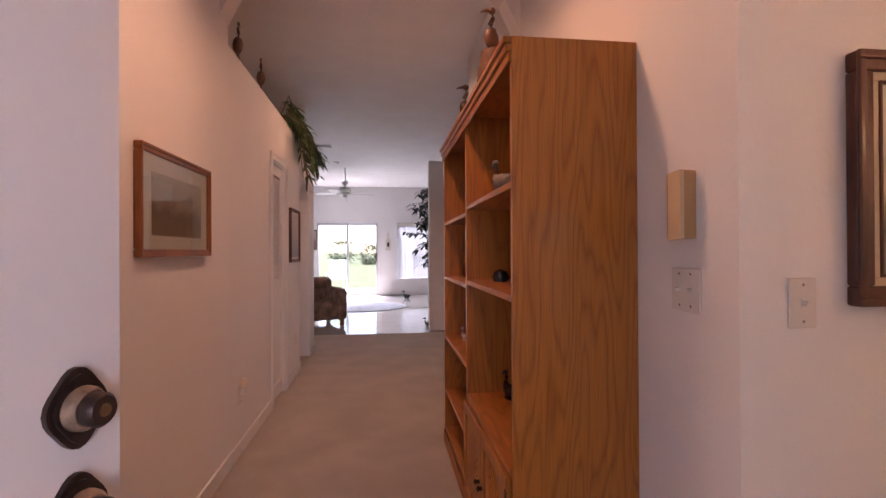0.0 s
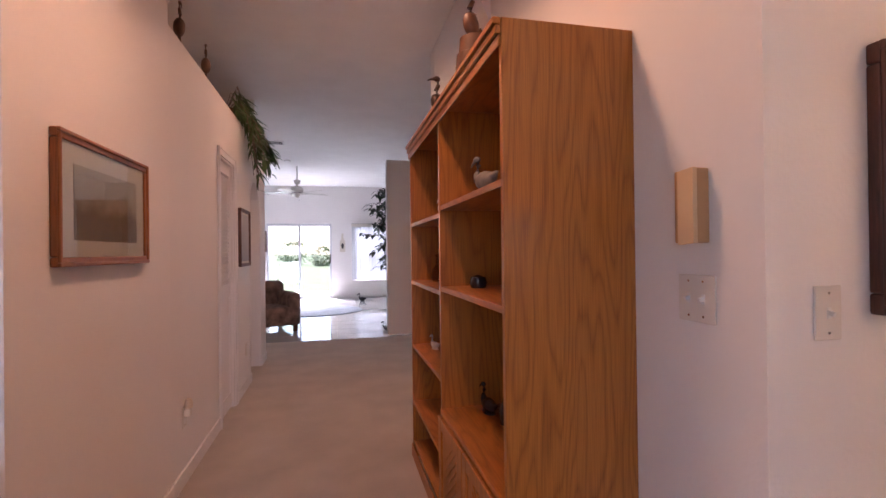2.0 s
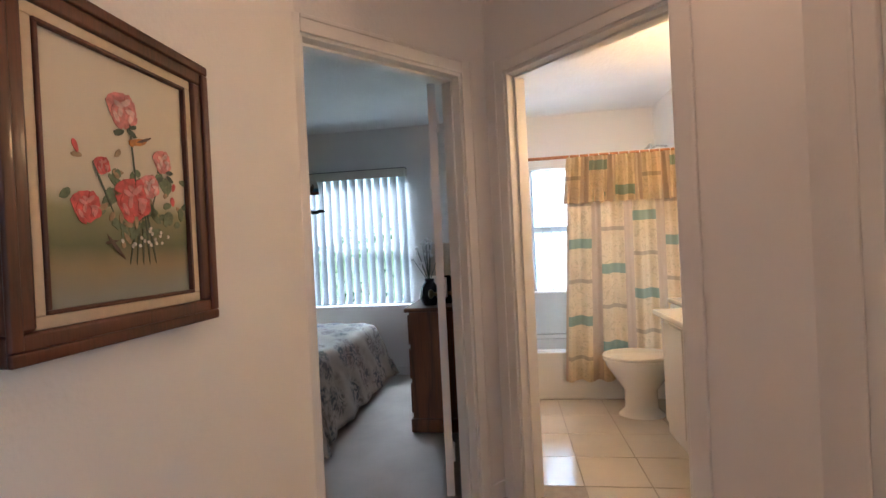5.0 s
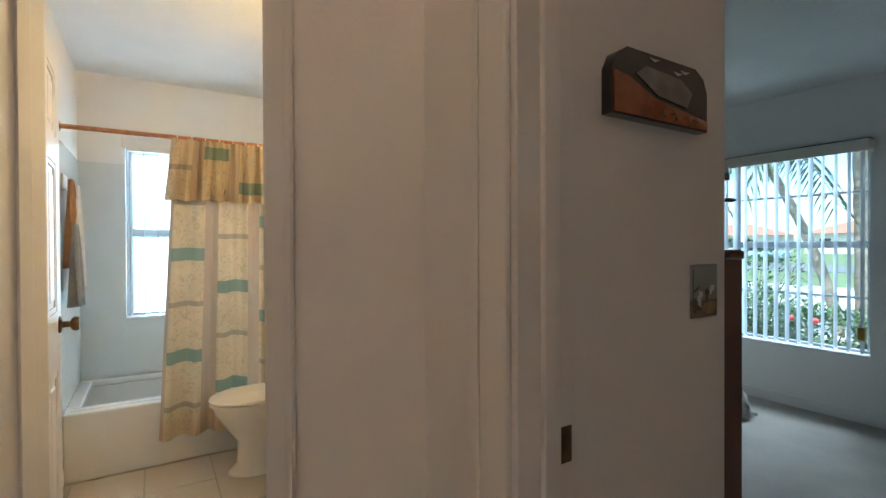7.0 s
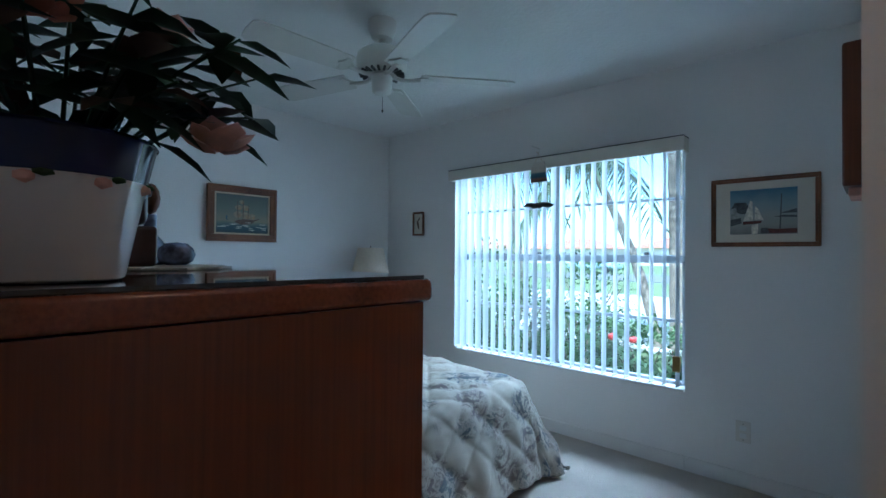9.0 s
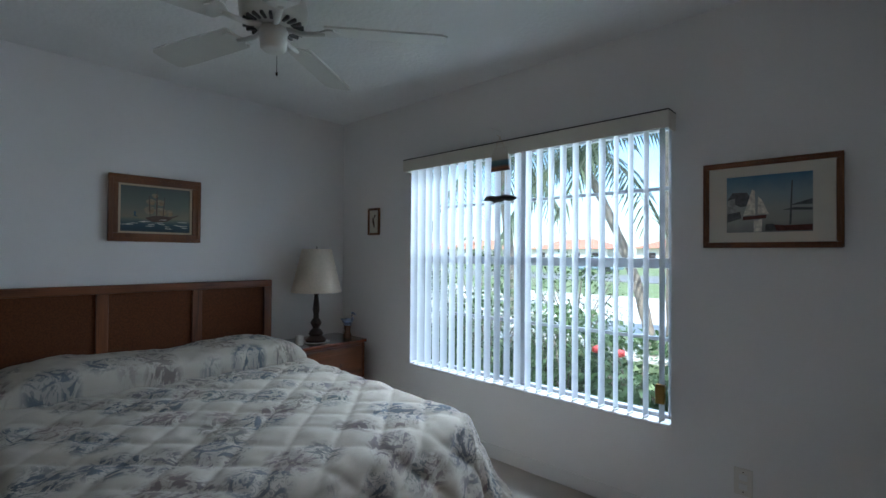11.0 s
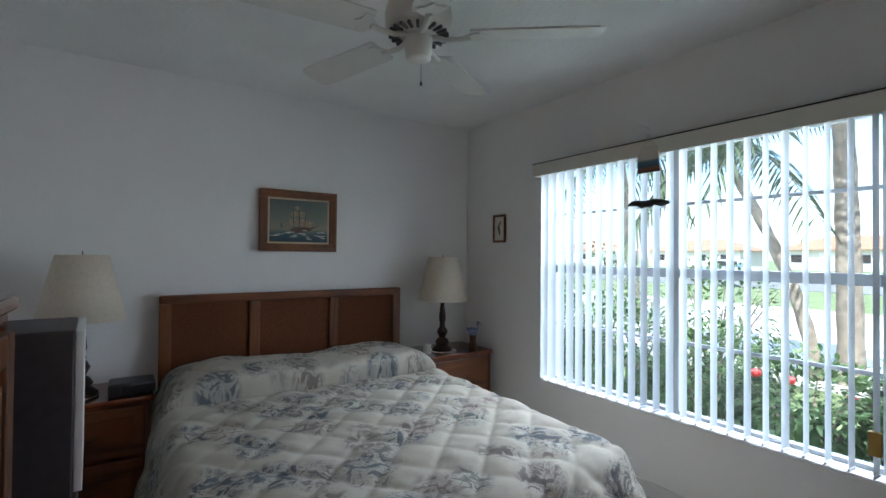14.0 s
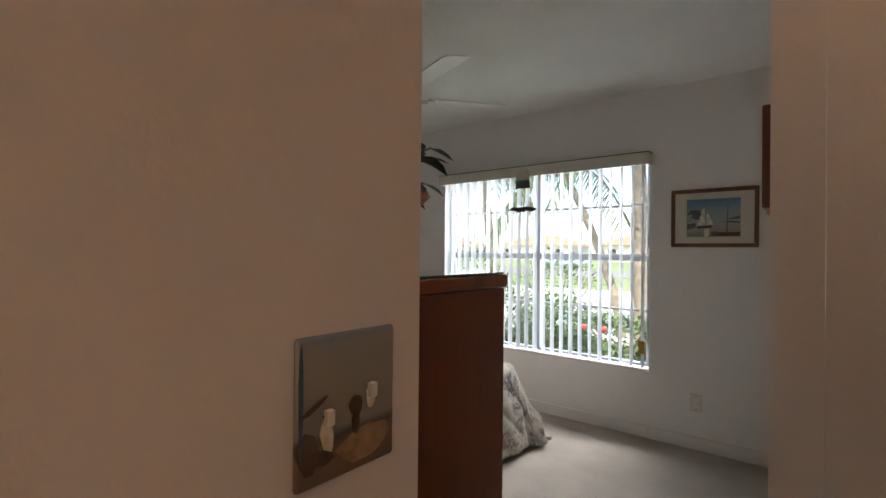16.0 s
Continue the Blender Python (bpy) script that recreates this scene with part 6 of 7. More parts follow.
def curtain_mat():
    """Patchwork shower curtain: cream blocks with sketched sprigs between pinkish-brown strips and green bands."""
    m = mat("shower_curtain_cloth", (0.64, 0.51, 0.33), 0.8, var=0.08, scale=6, bump=0.15, bscale=300, trans=0.25)
    n, lk = m.node_tree.nodes, m.node_tree.links
    tc, sp = n.new("ShaderNodeTexCoord"), n.new("ShaderNodeSeparateXYZ")
    lk.new(tc.outputs["UV"], sp.inputs[0])

    def math_node(op, a, c=None):
        k = n.new("ShaderNodeMath")
        k.operation = op
        for i, v in enumerate((a, c)):
            if v is None:
                continue
            if isinstance(v, float):
                k.inputs[i].default_value = v
            else:
                lk.new(v, k.inputs[i])
        return k.outputs[0]

    u, v = sp.outputs["X"], sp.outputs["Y"]
    col = math_node("MULTIPLY", u, 1 / 0.335)
    stripe = math_node("GREATER_THAN", math_node("FRACT", col), 0.70)
    colid = math_node("FLOOR", col)
    vv = math_node("ADD", math_node("MULTIPLY", v, 1 / 0.58), math_node("MULTIPLY", colid, 2 / 3))
    fv = math_node("FRACT", vv)
    band = math_node("LESS_THAN", fv, 0.125)
    dark = math_node("MULTIPLY", math_node("GREATER_THAN", fv, 0.55), math_node("LESS_THAN", fv, 0.60))
    ns = n.new("ShaderNodeTexNoise")
    ns.inputs["Scale"].default_value, ns.inputs["Detail"].default_value, ns.inputs["Distortion"].default_value = 22, 4, 2.0
    lk.new(tc.outputs["UV"], ns.inputs["Vector"])
    sprig = math_node("MULTIPLY", math_node("GREATER_THAN", ns.outputs["Fac"], 0.58), 0.35)
    inv = math_node("SUBTRACT", 1.0, stripe)
    principled = n["Principled BSDF"]
    cur = principled.inputs["Base Color"].links[0].from_socket
    for fac, c in ((sprig, (0.36, 0.30, 0.18)), (math_node("MULTIPLY", math_node("MULTIPLY", dark, inv), 0.7), (0.30, 0.25, 0.19)),
                   (math_node("MULTIPLY", stripe, 0.85), (0.47, 0.36, 0.27)), (math_node("MULTIPLY", math_node("MULTIPLY", band, inv), 0.95), (0.22, 0.30, 0.24))):
        mx = n.new("ShaderNodeMix")
        mx.data_type = "RGBA"
        lk.new(fac, mx.inputs["Factor"])
        lk.new(cur, mx.inputs["A"])
        mx.inputs["B"].default_value = (*c, 1)
        cur = mx.outputs["Result"]
    lk.new(cur, principled.inputs["Base Color"])
    for nd in n:
        if nd.type == "BSDF_TRANSLUCENT":
            lk.new(cur, nd.inputs["Color"])
    return m


CURTAIN = curtain_mat()


def cloth(name, parent, y0, y1, z0, z1, folds, amp, flare, material, x0=0.0, nu=140, nv=26, full=1.5):
    b2 = bmesh.new()
    uvl = b2.loops.layers.uv.new("UVMap")
    g = []
    for j in range(nv + 1):
        f = j / nv
        z = z1 + (z0 - z1) * f
        row = []
        for i in range(nu + 1):
            s = i / nu
            y = y0 + (y1 - y0) * s + flare * f * s ** 2
            ph = s * folds * 2 * math.pi
            x = x0 + amp * (0.55 + 0.6 * f) * math.sin(ph + 0.5 * math.sin(ph * 0.37)) + 0.3 * amp * math.sin(ph * 2.3 + f * 2)
            row.append(b2.verts.new((x, y, z + 0.006 * math.sin(ph) * f)))
        g.append(row)
    for j in range(nv):
        for i in range(nu):
            fc = b2.faces.new((g[j][i], g[j][i + 1], g[j + 1][i + 1], g[j + 1][i]))
            for lp, (jj, ii) in zip(fc.loops, ((j, i), (j, i + 1), (j + 1, i + 1), (j + 1, i))):
                lp[uvl].uv = (ii / nu * (y1 - y0) * full, (z1 + (z0 - z1) * jj / nv))
    o = part(name, b2, material, parent)
    return o


cu = thing("shower_curtain", "patchwork cream and brown shower curtain with ruffled valance", "shower curtain", (5.515, 0.36, 0))
cloth("drape", cu, 0.0, 0.84, 0.16, 1.835, 7, 0.017, 0.085, CURTAIN)
cloth("ruffle", cu, -0.005, 0.85, 1.50, 1.845, 11, 0.022, 0.04, CURTAIN, -0.035, 140, 10, 1.8)
# toilet
to = thing("toilet", "white porcelain toilet with closed lid", "toilet", (5.24, 0.335, 0))
b = bmesh.new()
lathe(b, [(0.115, 0), (0.11, 0.02), (0.08, 0.06), (0.078, 0.18), (0.12, 0.26), (0.165, 0.35), (0.17, 0.385), (0.0, 0.385)], 32, (0, 0.48, 0), sx=1.0, sy=1.36)
part("bowl", b, PORCELAIN, to)
b = bmesh.new()
lathe(b, [(0.182, 0.386), (0.186, 0.395), (0.183, 0.405), (0.0, 0.405)], 32, (0, 0.48, 0), sx=0.95, sy=1.32)
part("seat", b, PORCELAIN, to)
b = bmesh.new()
lathe(b, [(0.184, 0.408), (0.187, 0.416), (0.18, 0.427), (0.0, 0.432)], 32, (0, 0.48, 0), sx=0.95, sy=1.32)
part("lid", b, PORCELAIN, to)
b = bmesh.new()
box(b, (-0.23, 0.005, 0.39), (0.23, 0.20, 0.74), None, 0.025)
part("tank", b, PORCELAIN, to)
b = bmesh.new()
box(b, (-0.24, 0.0, 0.7405), (0.24, 0.21, 0.775), None, 0.012)
part("tank_lid", b, PORCELAIN, to)
# vanity and worktop
va = thing("vanity_cabinet", "white laminate bathroom vanity cabinet", "vanity", (3.9, 0.335, 0))
b = bmesh.new()
box(b, (0.0, 0.0, 0.0), (1.04, 0.40, 0.735), None, 0.004)
part("body", b, LAMINATE, va)
for k in range(3):
    b = bmesh.new()
    box(b, (0.02 + 0.34 * k, 0.401, 0.09), (0.345 + 0.34 * k, 0.418, 0.70), None, 0.004)
    part("door", b, LAMINATE, va)
ct = thing("countertop", "cream cultured marble top with oval basin", "countertop", (3.9, 0.335, 0.736))
b = bmesh.new()
box(b, (-0.02, 0.0, 0.0), (1.07, 0.46, 0.035), None, 0.01)
part("slab", b, PORCELAIN, ct)
b = bmesh.new()
lathe(b, [(0.20, 0.0355), (0.195, 0.041), (0.18, 0.038), (0.12, 0.0365), (0, 0.0362)], 32, (0.62, 0.23, 0), sx=1.0, sy=0.72)
part("basin", b, PORCELAIN, ct)
b = bmesh.new()
tube(b, [(0.62, 0.06, 0.036), (0.62, 0.06, 0.13), (0.62, 0.11, 0.15), (0.62, 0.15, 0.13)], 0.012, 10)
part("faucet", b, CHROME, ct)
vessel("soap_dish", (4.78, 0.62, 0.7715), [(0.05, 0), (0.06, 0.02), (0.055, 0.022), (0.045, 0.008), (0, 0.008)], RODM, "small brown soap dish on the vanity", "soap dish")
# shower head and towels
sh = thing("shower_fitting", "chrome shower head on a bent wall arm", "shower", (5.95, 0.34, 1.92))
b = bmesh.new()
tube(b, [(0, 0, 0.04), (0, 0.08, 0.05), (0, 0.14, 0.02)], 0.008, 8)
part("arm", b, CHROME, sh)
b = bmesh.new()
lathe(b, [(0.012, 0), (0.032, -0.05), (0.032, -0.058), (0, -0.058)], 18, (0, 0.145, 0.02), pose(0, 0, 0, 20))
part("head", b, CHROME, sh)
tw = thing("towel_hook", "towels hanging from a wall hook over the tub", "towels", (5.68, 1.712, 1.58))
b = bmesh.new()
box(b, (-0.06, -0.012, -0.03), (0.06, 0, 0.05), None, 0.006)
part("hook_plate", b, WHITEP, tw)
for x, y, z1, w_, h_, mm in ((-0.03, -0.035, 0.02, 0.17, 0.46, TOWELB), (0.07, -0.055, 0.0, 0.20, 0.56, TOWELW), (-0.11, -0.06, -0.22, 0.15, 0.42, TOWELG)):
    b = bmesh.new()
    g = []
    for j in range(15):
        f = j / 14
        wd = w_ * (0.28 + 0.72 * min(1, f * 2.2) ** 0.7)
        g.append([b.verts.new((x + wd * (i / 16 - 0.5), y - 0.022 * (0.35 + f) * math.sin(i * 1.35 + 0.6 * f), z1 - h_ * f - 0.012 * math.sin(i * 0.5) * f)) for i in range(17)])
    for j in range(14):
        for i in range(16):
            b.faces.new((g[j][i], g[j][i + 1], g[j + 1][i + 1], g[j + 1][i]))
    tl = part("towel", b, mm, tw)
    so = tl.modifiers.new("thickness", "SOLIDIFY")
    so.thickness = 0.009
# bath floor tiles
fb = bmesh.new()
box(fb, (3.2, 0.33, 0.0005), (6.32, 1.72, 0.004))
gf = solid("floor_bath", fb, GROUT, kind=S, smooth=False)
for i in range(9):
    for j in range(6):
        x0, y0 = 3.61 + 0.3225 * i - 0.645, 0.345 + 0.3225 * j - 0.28
        x1, y1 = x0 + 0.317, y0 + 0.317
        x0, x1, y0, y1 = max(x0, 3.21), min(x1, 5.555), max(y0, 0.335), min(y1, 1.715)
        if x1 - x0 < 0.02 or y1 - y0 < 0.02 or (x0 + x1) / 2 - (y0 + y1) / 2 < 2.72:
            continue
        b = bmesh.new()
        box(b, (x0, y0, 0.0042), (x1, y1, 0.009), None, 0.0012)
        part("tile", b, TILEF, gf, smooth=False)

# ---- north bedroom ----
drs = thing("dresser", "brown wooden dresser seen through the bedroom door", "dresser", (4.93, 1.85, 0))
b = bmesh.new()
box(b, (0.0, 0.0, 0.09), (1.1, 0.50, 0.80), None, 0.004)
part("body", b, WALNUTV, drs)
b = bmesh.new()
box(b, (-0.02, 0.0, 0.801), (1.12, 0.53, 0.83), None, 0.008)
part("top", b, WALNUT, drs)
b = bmesh.new()
box(b, (-0.015, 0.0, 0.0), (1.115, 0.515, 0.0895), None, 0.006)
part("plinth", b, WALNUTV, drs)
for k in range(3):
    for z in (0.12, 0.35, 0.58):
        b = bmesh.new()
        box(b, (0.02 + 0.355 * k, 0.5005, z), (0.36 + 0.355 * k, 0.516, z + 0.2), None, 0.005)
        part("drawer", b, WALNUT, drs)
nb_lamp = thing("table_lamp", "dark table lamp with pale shade on the dresser", "lamp", (5.2, 2.12, 0.831))
b = bmesh.new()
lathe(b, [(0.09, 0), (0.10, 0.05), (0.08, 0.12), (0.03, 0.18), (0.02, 0.24), (0, 0.24)], 20)
part("base", b, DARKGLASS, nb_lamp)
b = bmesh.new()
lathe(b, [(0.16, 0.20), (0.085, 0.42), (0.083, 0.42), (0.157, 0.20)], 28)
part("shade", b, SHADE, nb_lamp)
fl = thing("flower_vase", "white flowers in a dark vase on the dresser", "vase", (5.05, 2.22, 0.831))
b = bmesh.new()
lathe(b, [(0.045, 0), (0.07, 0.05), (0.06, 0.12), (0.03, 0.16), (0.035, 0.18), (0, 0.17)], 18)
part("vase", b, DARKGLASS, fl)
b, b2 = bmesh.new(), bmesh.new()
rnd = random.Random(21)
for k in range(14):
    a, t_ = rnd.uniform(0, 6.28), rnd.uniform(0.03, 0.13)
    tip = (t_ * math.cos(a), t_ * math.sin(a), rnd.uniform(0.28, 0.46))
    tube(b, [(0, 0, 0.15), tip], 0.002, 4)
    blob(b2, tip, (0.016, 0.016, 0.013), 1)
part("stems", b, LEAFD, fl)
part("blossoms", b2, WHITEP, fl)
bed2 = thing("bed", "made bed with a blue-grey floral cover", "bed", (6.2, 3.95, 0), 90)
b = bmesh.new()
box(b, (-1.85, -0.72, 0.05), (-0.02, 0.72, 0.5), None, 0.04)
part("mattress", b, TOWELW, bed2)
bed2.matrix_world = pose(5.40, 5.14, 0, 0, 0, 90)
spread(bed2, BEDSPREAD, 0.80, 2.20, 0.50, True, 70, 90, 2.0)
fan2 = copy_thing(fan, pose(4.3, 3.7, 2.37, 0, 0, 30))
fan2["label"] = "white ceiling fan in the north bedroom"
ho2 = copy_thing(ho, pose(6.19, 3.52, 1.62, 0, 0, -90))

# ---- living room ----
fb = bmesh.new()
box(fb, (-4.0, 8.45, -0.12), (5.2, 14.6, -0.006))
lf = solid("floor_living", fb, GROUT, kind=S, smooth=False)
tb = bmesh.new()
for i in range(17):
    for j in range(14):
        x0, y0 = -2.2 + 0.44 * i, 8.452 + 0.44 * j
        box(tb, (x0, y0, -0.0058), (x0 + 0.434, min(y0 + 0.434, 14.6), 0.0))
tagged(part("floor_tiles", tb, mat("glazed_tile", (0.62, 0.60, 0.57), 0.07, var=0.04, scale=3, coat=0.5), lf, smooth=False), kind="stuff")
rug = bmesh.new()
slab(rug, [(1.0 * math.cos(a) + 0.85, 0.9 * math.sin(a) + 11.9) for a in [2 * math.pi * k / 48 for k in range(48)]], 0.012)
solid("oval_rug", rug, RUG, "grey-blue oval rug on the tile floor", "rug", m=pose(0, 0, 0.0005))
ac = thing("armchair", "brown mottled upholstered armchair", "armchair", (0.20, 9.55, 0), 25)
b = bmesh.new()
box(b, (-0.4, -0.4, 0.10), (0.4, 0.4, 0.40), None, 0.06)
part("seat_base", b, UPHOL, ac)
for x in (-0.42, 0.24):
    b = bmesh.new()
    box(b, (x, -0.42, 0.08), (x + 0.2, 0.38, 0.62), None, 0.08)
    part("arm", b, UPHOL, ac)
b = bmesh.new()
box(b, (-0.4, 0.22, 0.3), (0.4, 0.46, 0.78), None, 0.09)
part("backrest", b, UPHOL, ac)
for x in (-0.35, 0.35):
    for y in (-0.35, 0.35):
        b = bmesh.new()
        box(b, (x - 0.03, y - 0.03, 0), (x + 0.03, y + 0.03, 0.1))
        part("leg", b, WALNUTV, ac)
oc = thing("cabinet", "tall oak cabinet beyond the hall", "cabinet", (2.43, 8.45, 0))
b = bmesh.new()
box(b, (0, 0, 0), (0.5, 0.5, 1.92), None, 0.006)
part("body", b, OAK, oc)
b = bmesh.new()
box(b, (-0.02, -0.02, 1.9205), (0.52, 0.5, 1.95), None, 0.006)
part("cornice", b, OAKH, oc)
fan3 = copy_thing(fan, pose(0.55, 11.6, 2.70, 0, 0, 12))
fan3["label"] = "white ceiling fan hanging in the living room"
b = bmesh.new()
tube(b, [(0.55, 11.6, 2.69), (0.55, 11.6, 3.02)], 0.014, 10)
solid("fan_rod", b, FANW, "white rod of the living room fan", "fan rod")
vt = thing("ceiling_vent", "white slatted ceiling air vent", "vent", (0.35, 9.5, 3.0195))
b = bmesh.new()
box(b, (-0.17, -0.12, -0.012), (0.17, 0.12, 0), None, 0.004)
part("vent_frame", b, WHITEP, vt)
# Dark strips on the white frame: the shade between the slats, put in as colour.
for k in range(6):
    b = bmesh.new()
    box(b, (-0.14, -0.09 + 0.033 * k, -0.014), (0.14, -0.075 + 0.033 * k, -0.0125))
    part("slat", b, INK, vt)
vessel("smoke_detector", (0.42, 11.0, 2.985), [(0.05, 0), (0.065, 0.01), (0.065, 0.034), (0, 0.034)], WHITEP, "round white smoke detector on the ceiling", "smoke detector")
hang = thing("wall_ornament", "narrow white bottle-shaped wall hanging", "ornament", (1.49, 14.598, 1.25))
b = bmesh.new()
slab(b, [(-0.07, 0), (0.07, 0), (0.07, 0.28), (0.03, 0.36), (0.02, 0.5), (-0.02, 0.5), (-0.03, 0.36), (-0.07, 0.28)], 0.02, pose(0, 0, 0, 90))
part("plaque", b, MATBOARD, hang)
dab(hang, "motif", [(0, 0.16, 0.035, 0.08, 0)], INK, -0.0205)
bird("bird_statuette", (2.08, 9.05, 0.0005), 150, 0.14, "small black bird statuette on the tile floor", BLACK)
bird("bird_statuette", (1.95, 13.6, 0.0005), 150, 0.2, "black bird statuette on the floor by the window", BLACK)


def ficus(at, h, seed, label):
    r2 = random.Random(seed)
    t = thing("ficus_tree", label, "tree", at)
    b3 = bmesh.new()
    lathe(b3, [(0.14, 0), (0.18, 0.28), (0.19, 0.30), (0.165, 0.30), (0.16, 0.26), (0, 0.26)], 24)
    part("pot", b3, DUCK, t)
    b3, l3 = bmesh.new(), bmesh.new()
    tube(b3, [(0, 0, 0.25), (0.03, 0.02, 0.8), (-0.02, 0.0, 1.3), (0.0, 0.03, h * 0.8)], [0.025, 0.022, 0.018, 0.010], 8)
    for k in range(52):
        z = r2.uniform(0.9, h * 0.88)
        a = r2.uniform(0, 6.28)
        ln = r2.uniform(0.3, 0.62) * (1.15 - 0.5 * abs(z - 1.7))
        p1 = Vector((0.5 * ln * math.cos(a), 0.5 * ln * math.sin(a), z + 0.18 * r2.random()))
        p2 = Vector((ln * math.cos(a), ln * math.sin(a), z + r2.uniform(-0.2, 0.2)))
        tube(b3, [(0, 0.01, z), p1, p2], [0.007, 0.005, 0.002], 5)
        for j in range(24):
            f = r2.uniform(0.25, 1.05)
            q = Vector((0, 0, z)).lerp(p1, f * 2) if f < 0.5 else p1.lerp(p2, f * 2 - 1)
            az = r2.uniform(0, 6.28)
            leafs(l3, q + Vector((r2.uniform(-0.04, 0.04), r2.uniform(-0.04, 0.04), r2.uniform(-0.04, 0.04))), (math.cos(az), math.sin(az), r2.uniform(-0.6, 0.2)), r2.uniform(0.10, 0.16), r2.uniform(0.05, 0.07), 0.3)
    part("trunk", b3, BARK, t)
    tagged(part("crown", l3, LEAFD, t, "loose crown of small dark green leaves"), kind="stuff")
    return t


ficus((2.36, 9.55, 0.0005), 2.5, 6, "tall ficus tree in a pot by the pillar")
# trailing plant on the hall ledge
tp = thing("trailing_plant", "trailing silk fern hanging over the ledge", "potted plant", (0.45, 6.2, 2.401))
b = bmesh.new()
lathe(b, [(0.08, 0), (0.11, 0.14), (0.115, 0.15), (0.095, 0.15), (0, 0.13)], 20, (-0.1, 0, 0))
part("pot", b, DUCK, tp)
l3, s3 = bmesh.new(), bmesh.new()
r2 = random.Random(8)
for k in range(46):
    y = r2.gauss(0, 0.28)
    out = r2.uniform(0.08, 0.24)
    ln = r2.uniform(0.1, 0.62) * max(0.3, 1 - abs(y) * 0.8)
    pts = [Vector((-0.08, 0.2 * y, 0.13)), Vector((0.05, y * 0.8, 0.22 * r2.random() + 0.05)), Vector((0.05 + out * 0.6, y, -0.04)), Vector((0.05 + out, y, -ln))]
    tube(s3, pts, 0.0025, 4)
    for j in range(10):
        f = r2.uniform(0.2, 1.0) * 3
        i = min(2, int(f))
        q = pts[i].lerp(pts[i + 1], f - i)
        leafs(l3, q, (r2.uniform(-0.2, 1), r2.uniform(-1, 1), r2.uniform(-1.0, 0.2)), r2.uniform(0.07, 0.14), r2.uniform(0.02, 0.035), 0.4)
part("stems", s3, LEAFB, tp)
tagged(part("fronds", l3, LEAF, tp, "long hanging green fronds"), kind="stuff")
# patio chair beyond the glass
pc = thing("patio_chair", "pale green metal patio chair", "chair", (-0.05, 15.8, -0.02), 200)
b = bmesh.new()
box(b, (-0.27, -0.25, 0.40), (0.27, 0.25, 0.45), None, 0.02)
part("seat", b, mat("patio_sling", (0.32, 0.42, 0.36), 0.7), pc)
b = bmesh.new()
box(b, (-0.27, 0.25, 0.45), (0.27, 0.30, 1.0), None, 0.02)
part("backrest", b, mat("patio_sling_back", (0.32, 0.42, 0.36), 0.7), pc)
for x in (-0.27, 0.27):
    b = bmesh.new()
    tube(b, [(x, -0.25, 0), (x, -0.25, 0.62), (x, 0.25, 0.62), (x, 0.3, 0)], 0.014, 8)
    part("leg_frame", b, WINFRAME, pc)


# ---- outside ----
def shrub(name, at, rx, ry, rz, count, seed, label, material=HEDGE, size=0.09, blooms=0):
    r2 = random.Random(seed)
    t = thing(name, label, "shrub", at)
    b3, l3, f3 = bmesh.new(), bmesh.new(), bmesh.new()
    for k in range(9):
        a = 6.28 * k / 9
        tube(b3, [(0.1 * math.cos(a), 0.1 * math.sin(a), 0), (0.5 * rx * math.cos(a), 0.5 * ry * math.sin(a), rz), (0.85 * rx * math.cos(a), 0.85 * ry * math.sin(a), rz * 1.5)], [0.015, 0.010, 0.004], 5)
    for k in range(count):
        u, v, w_ = r2.gauss(0, 1), r2.gauss(0, 1), r2.gauss(0, 1)
        q = math.sqrt(u * u + v * v + w_ * w_) + 1e-6
        rr_ = r2.uniform(0.6, 1.0) * (1 + 0.25 * noise.noise(Vector((u / q * 2 + seed, v / q * 2, w_ / q * 2))))
        p = Vector((u / q * rx * rr_, v / q * ry * rr_, max(0.03, rz + w_ / q * rz * rr_)))
        leafs(l3, p, (u / q + r2.uniform(-0.6, 0.6), v / q + r2.uniform(-0.6, 0.6), w_ / q + r2.uniform(-0.5, 0.5)), r2.uniform(0.7, 1.3) * size, size * 0.5, 0.3)
    for k in range(blooms):
        a = r2.uniform(0, 6.28)
        blob(f3, (rx * 0.8 * math.cos(a), ry * 0.8 * math.sin(a), rz * r2.uniform(1.0, 1.8)), (0.045, 0.045, 0.035), 1, 0.01)
    part("stems", b3, BARK, t)
    tagged(part("leaves", l3, material, t), kind="stuff")
    if blooms:
        part("flowers", f3, FLOWER, t, "red blossoms")
    else:
        f3.free()
    return t


for k, (x, y, rx, rz, bl_) in enumerate(((2.9, -4.7, 0.6, 0.42, 2), (3.75, -4.8, 0.6, 0.40, 0), (4.5, -4.7, 0.55, 0.38, 4), (5.3, -4.9, 0.6, 0.46, 0), (6.2, -4.8, 0.65, 0.55, 2), (7.1, -4.7, 0.6, 0.60, 0), (5.8, -6.0, 0.7, 0.75, 0), (7.6, -6.2, 0.8, 0.85, 0))):
    shrub("shrub", (x, y, -0.16), rx, 0.5, rz, 1700, 30 + k, "green flowering shrub outside the bedroom window" if bl_ else "green leafy shrub in the front bed", HEDGE, 0.075, bl_)


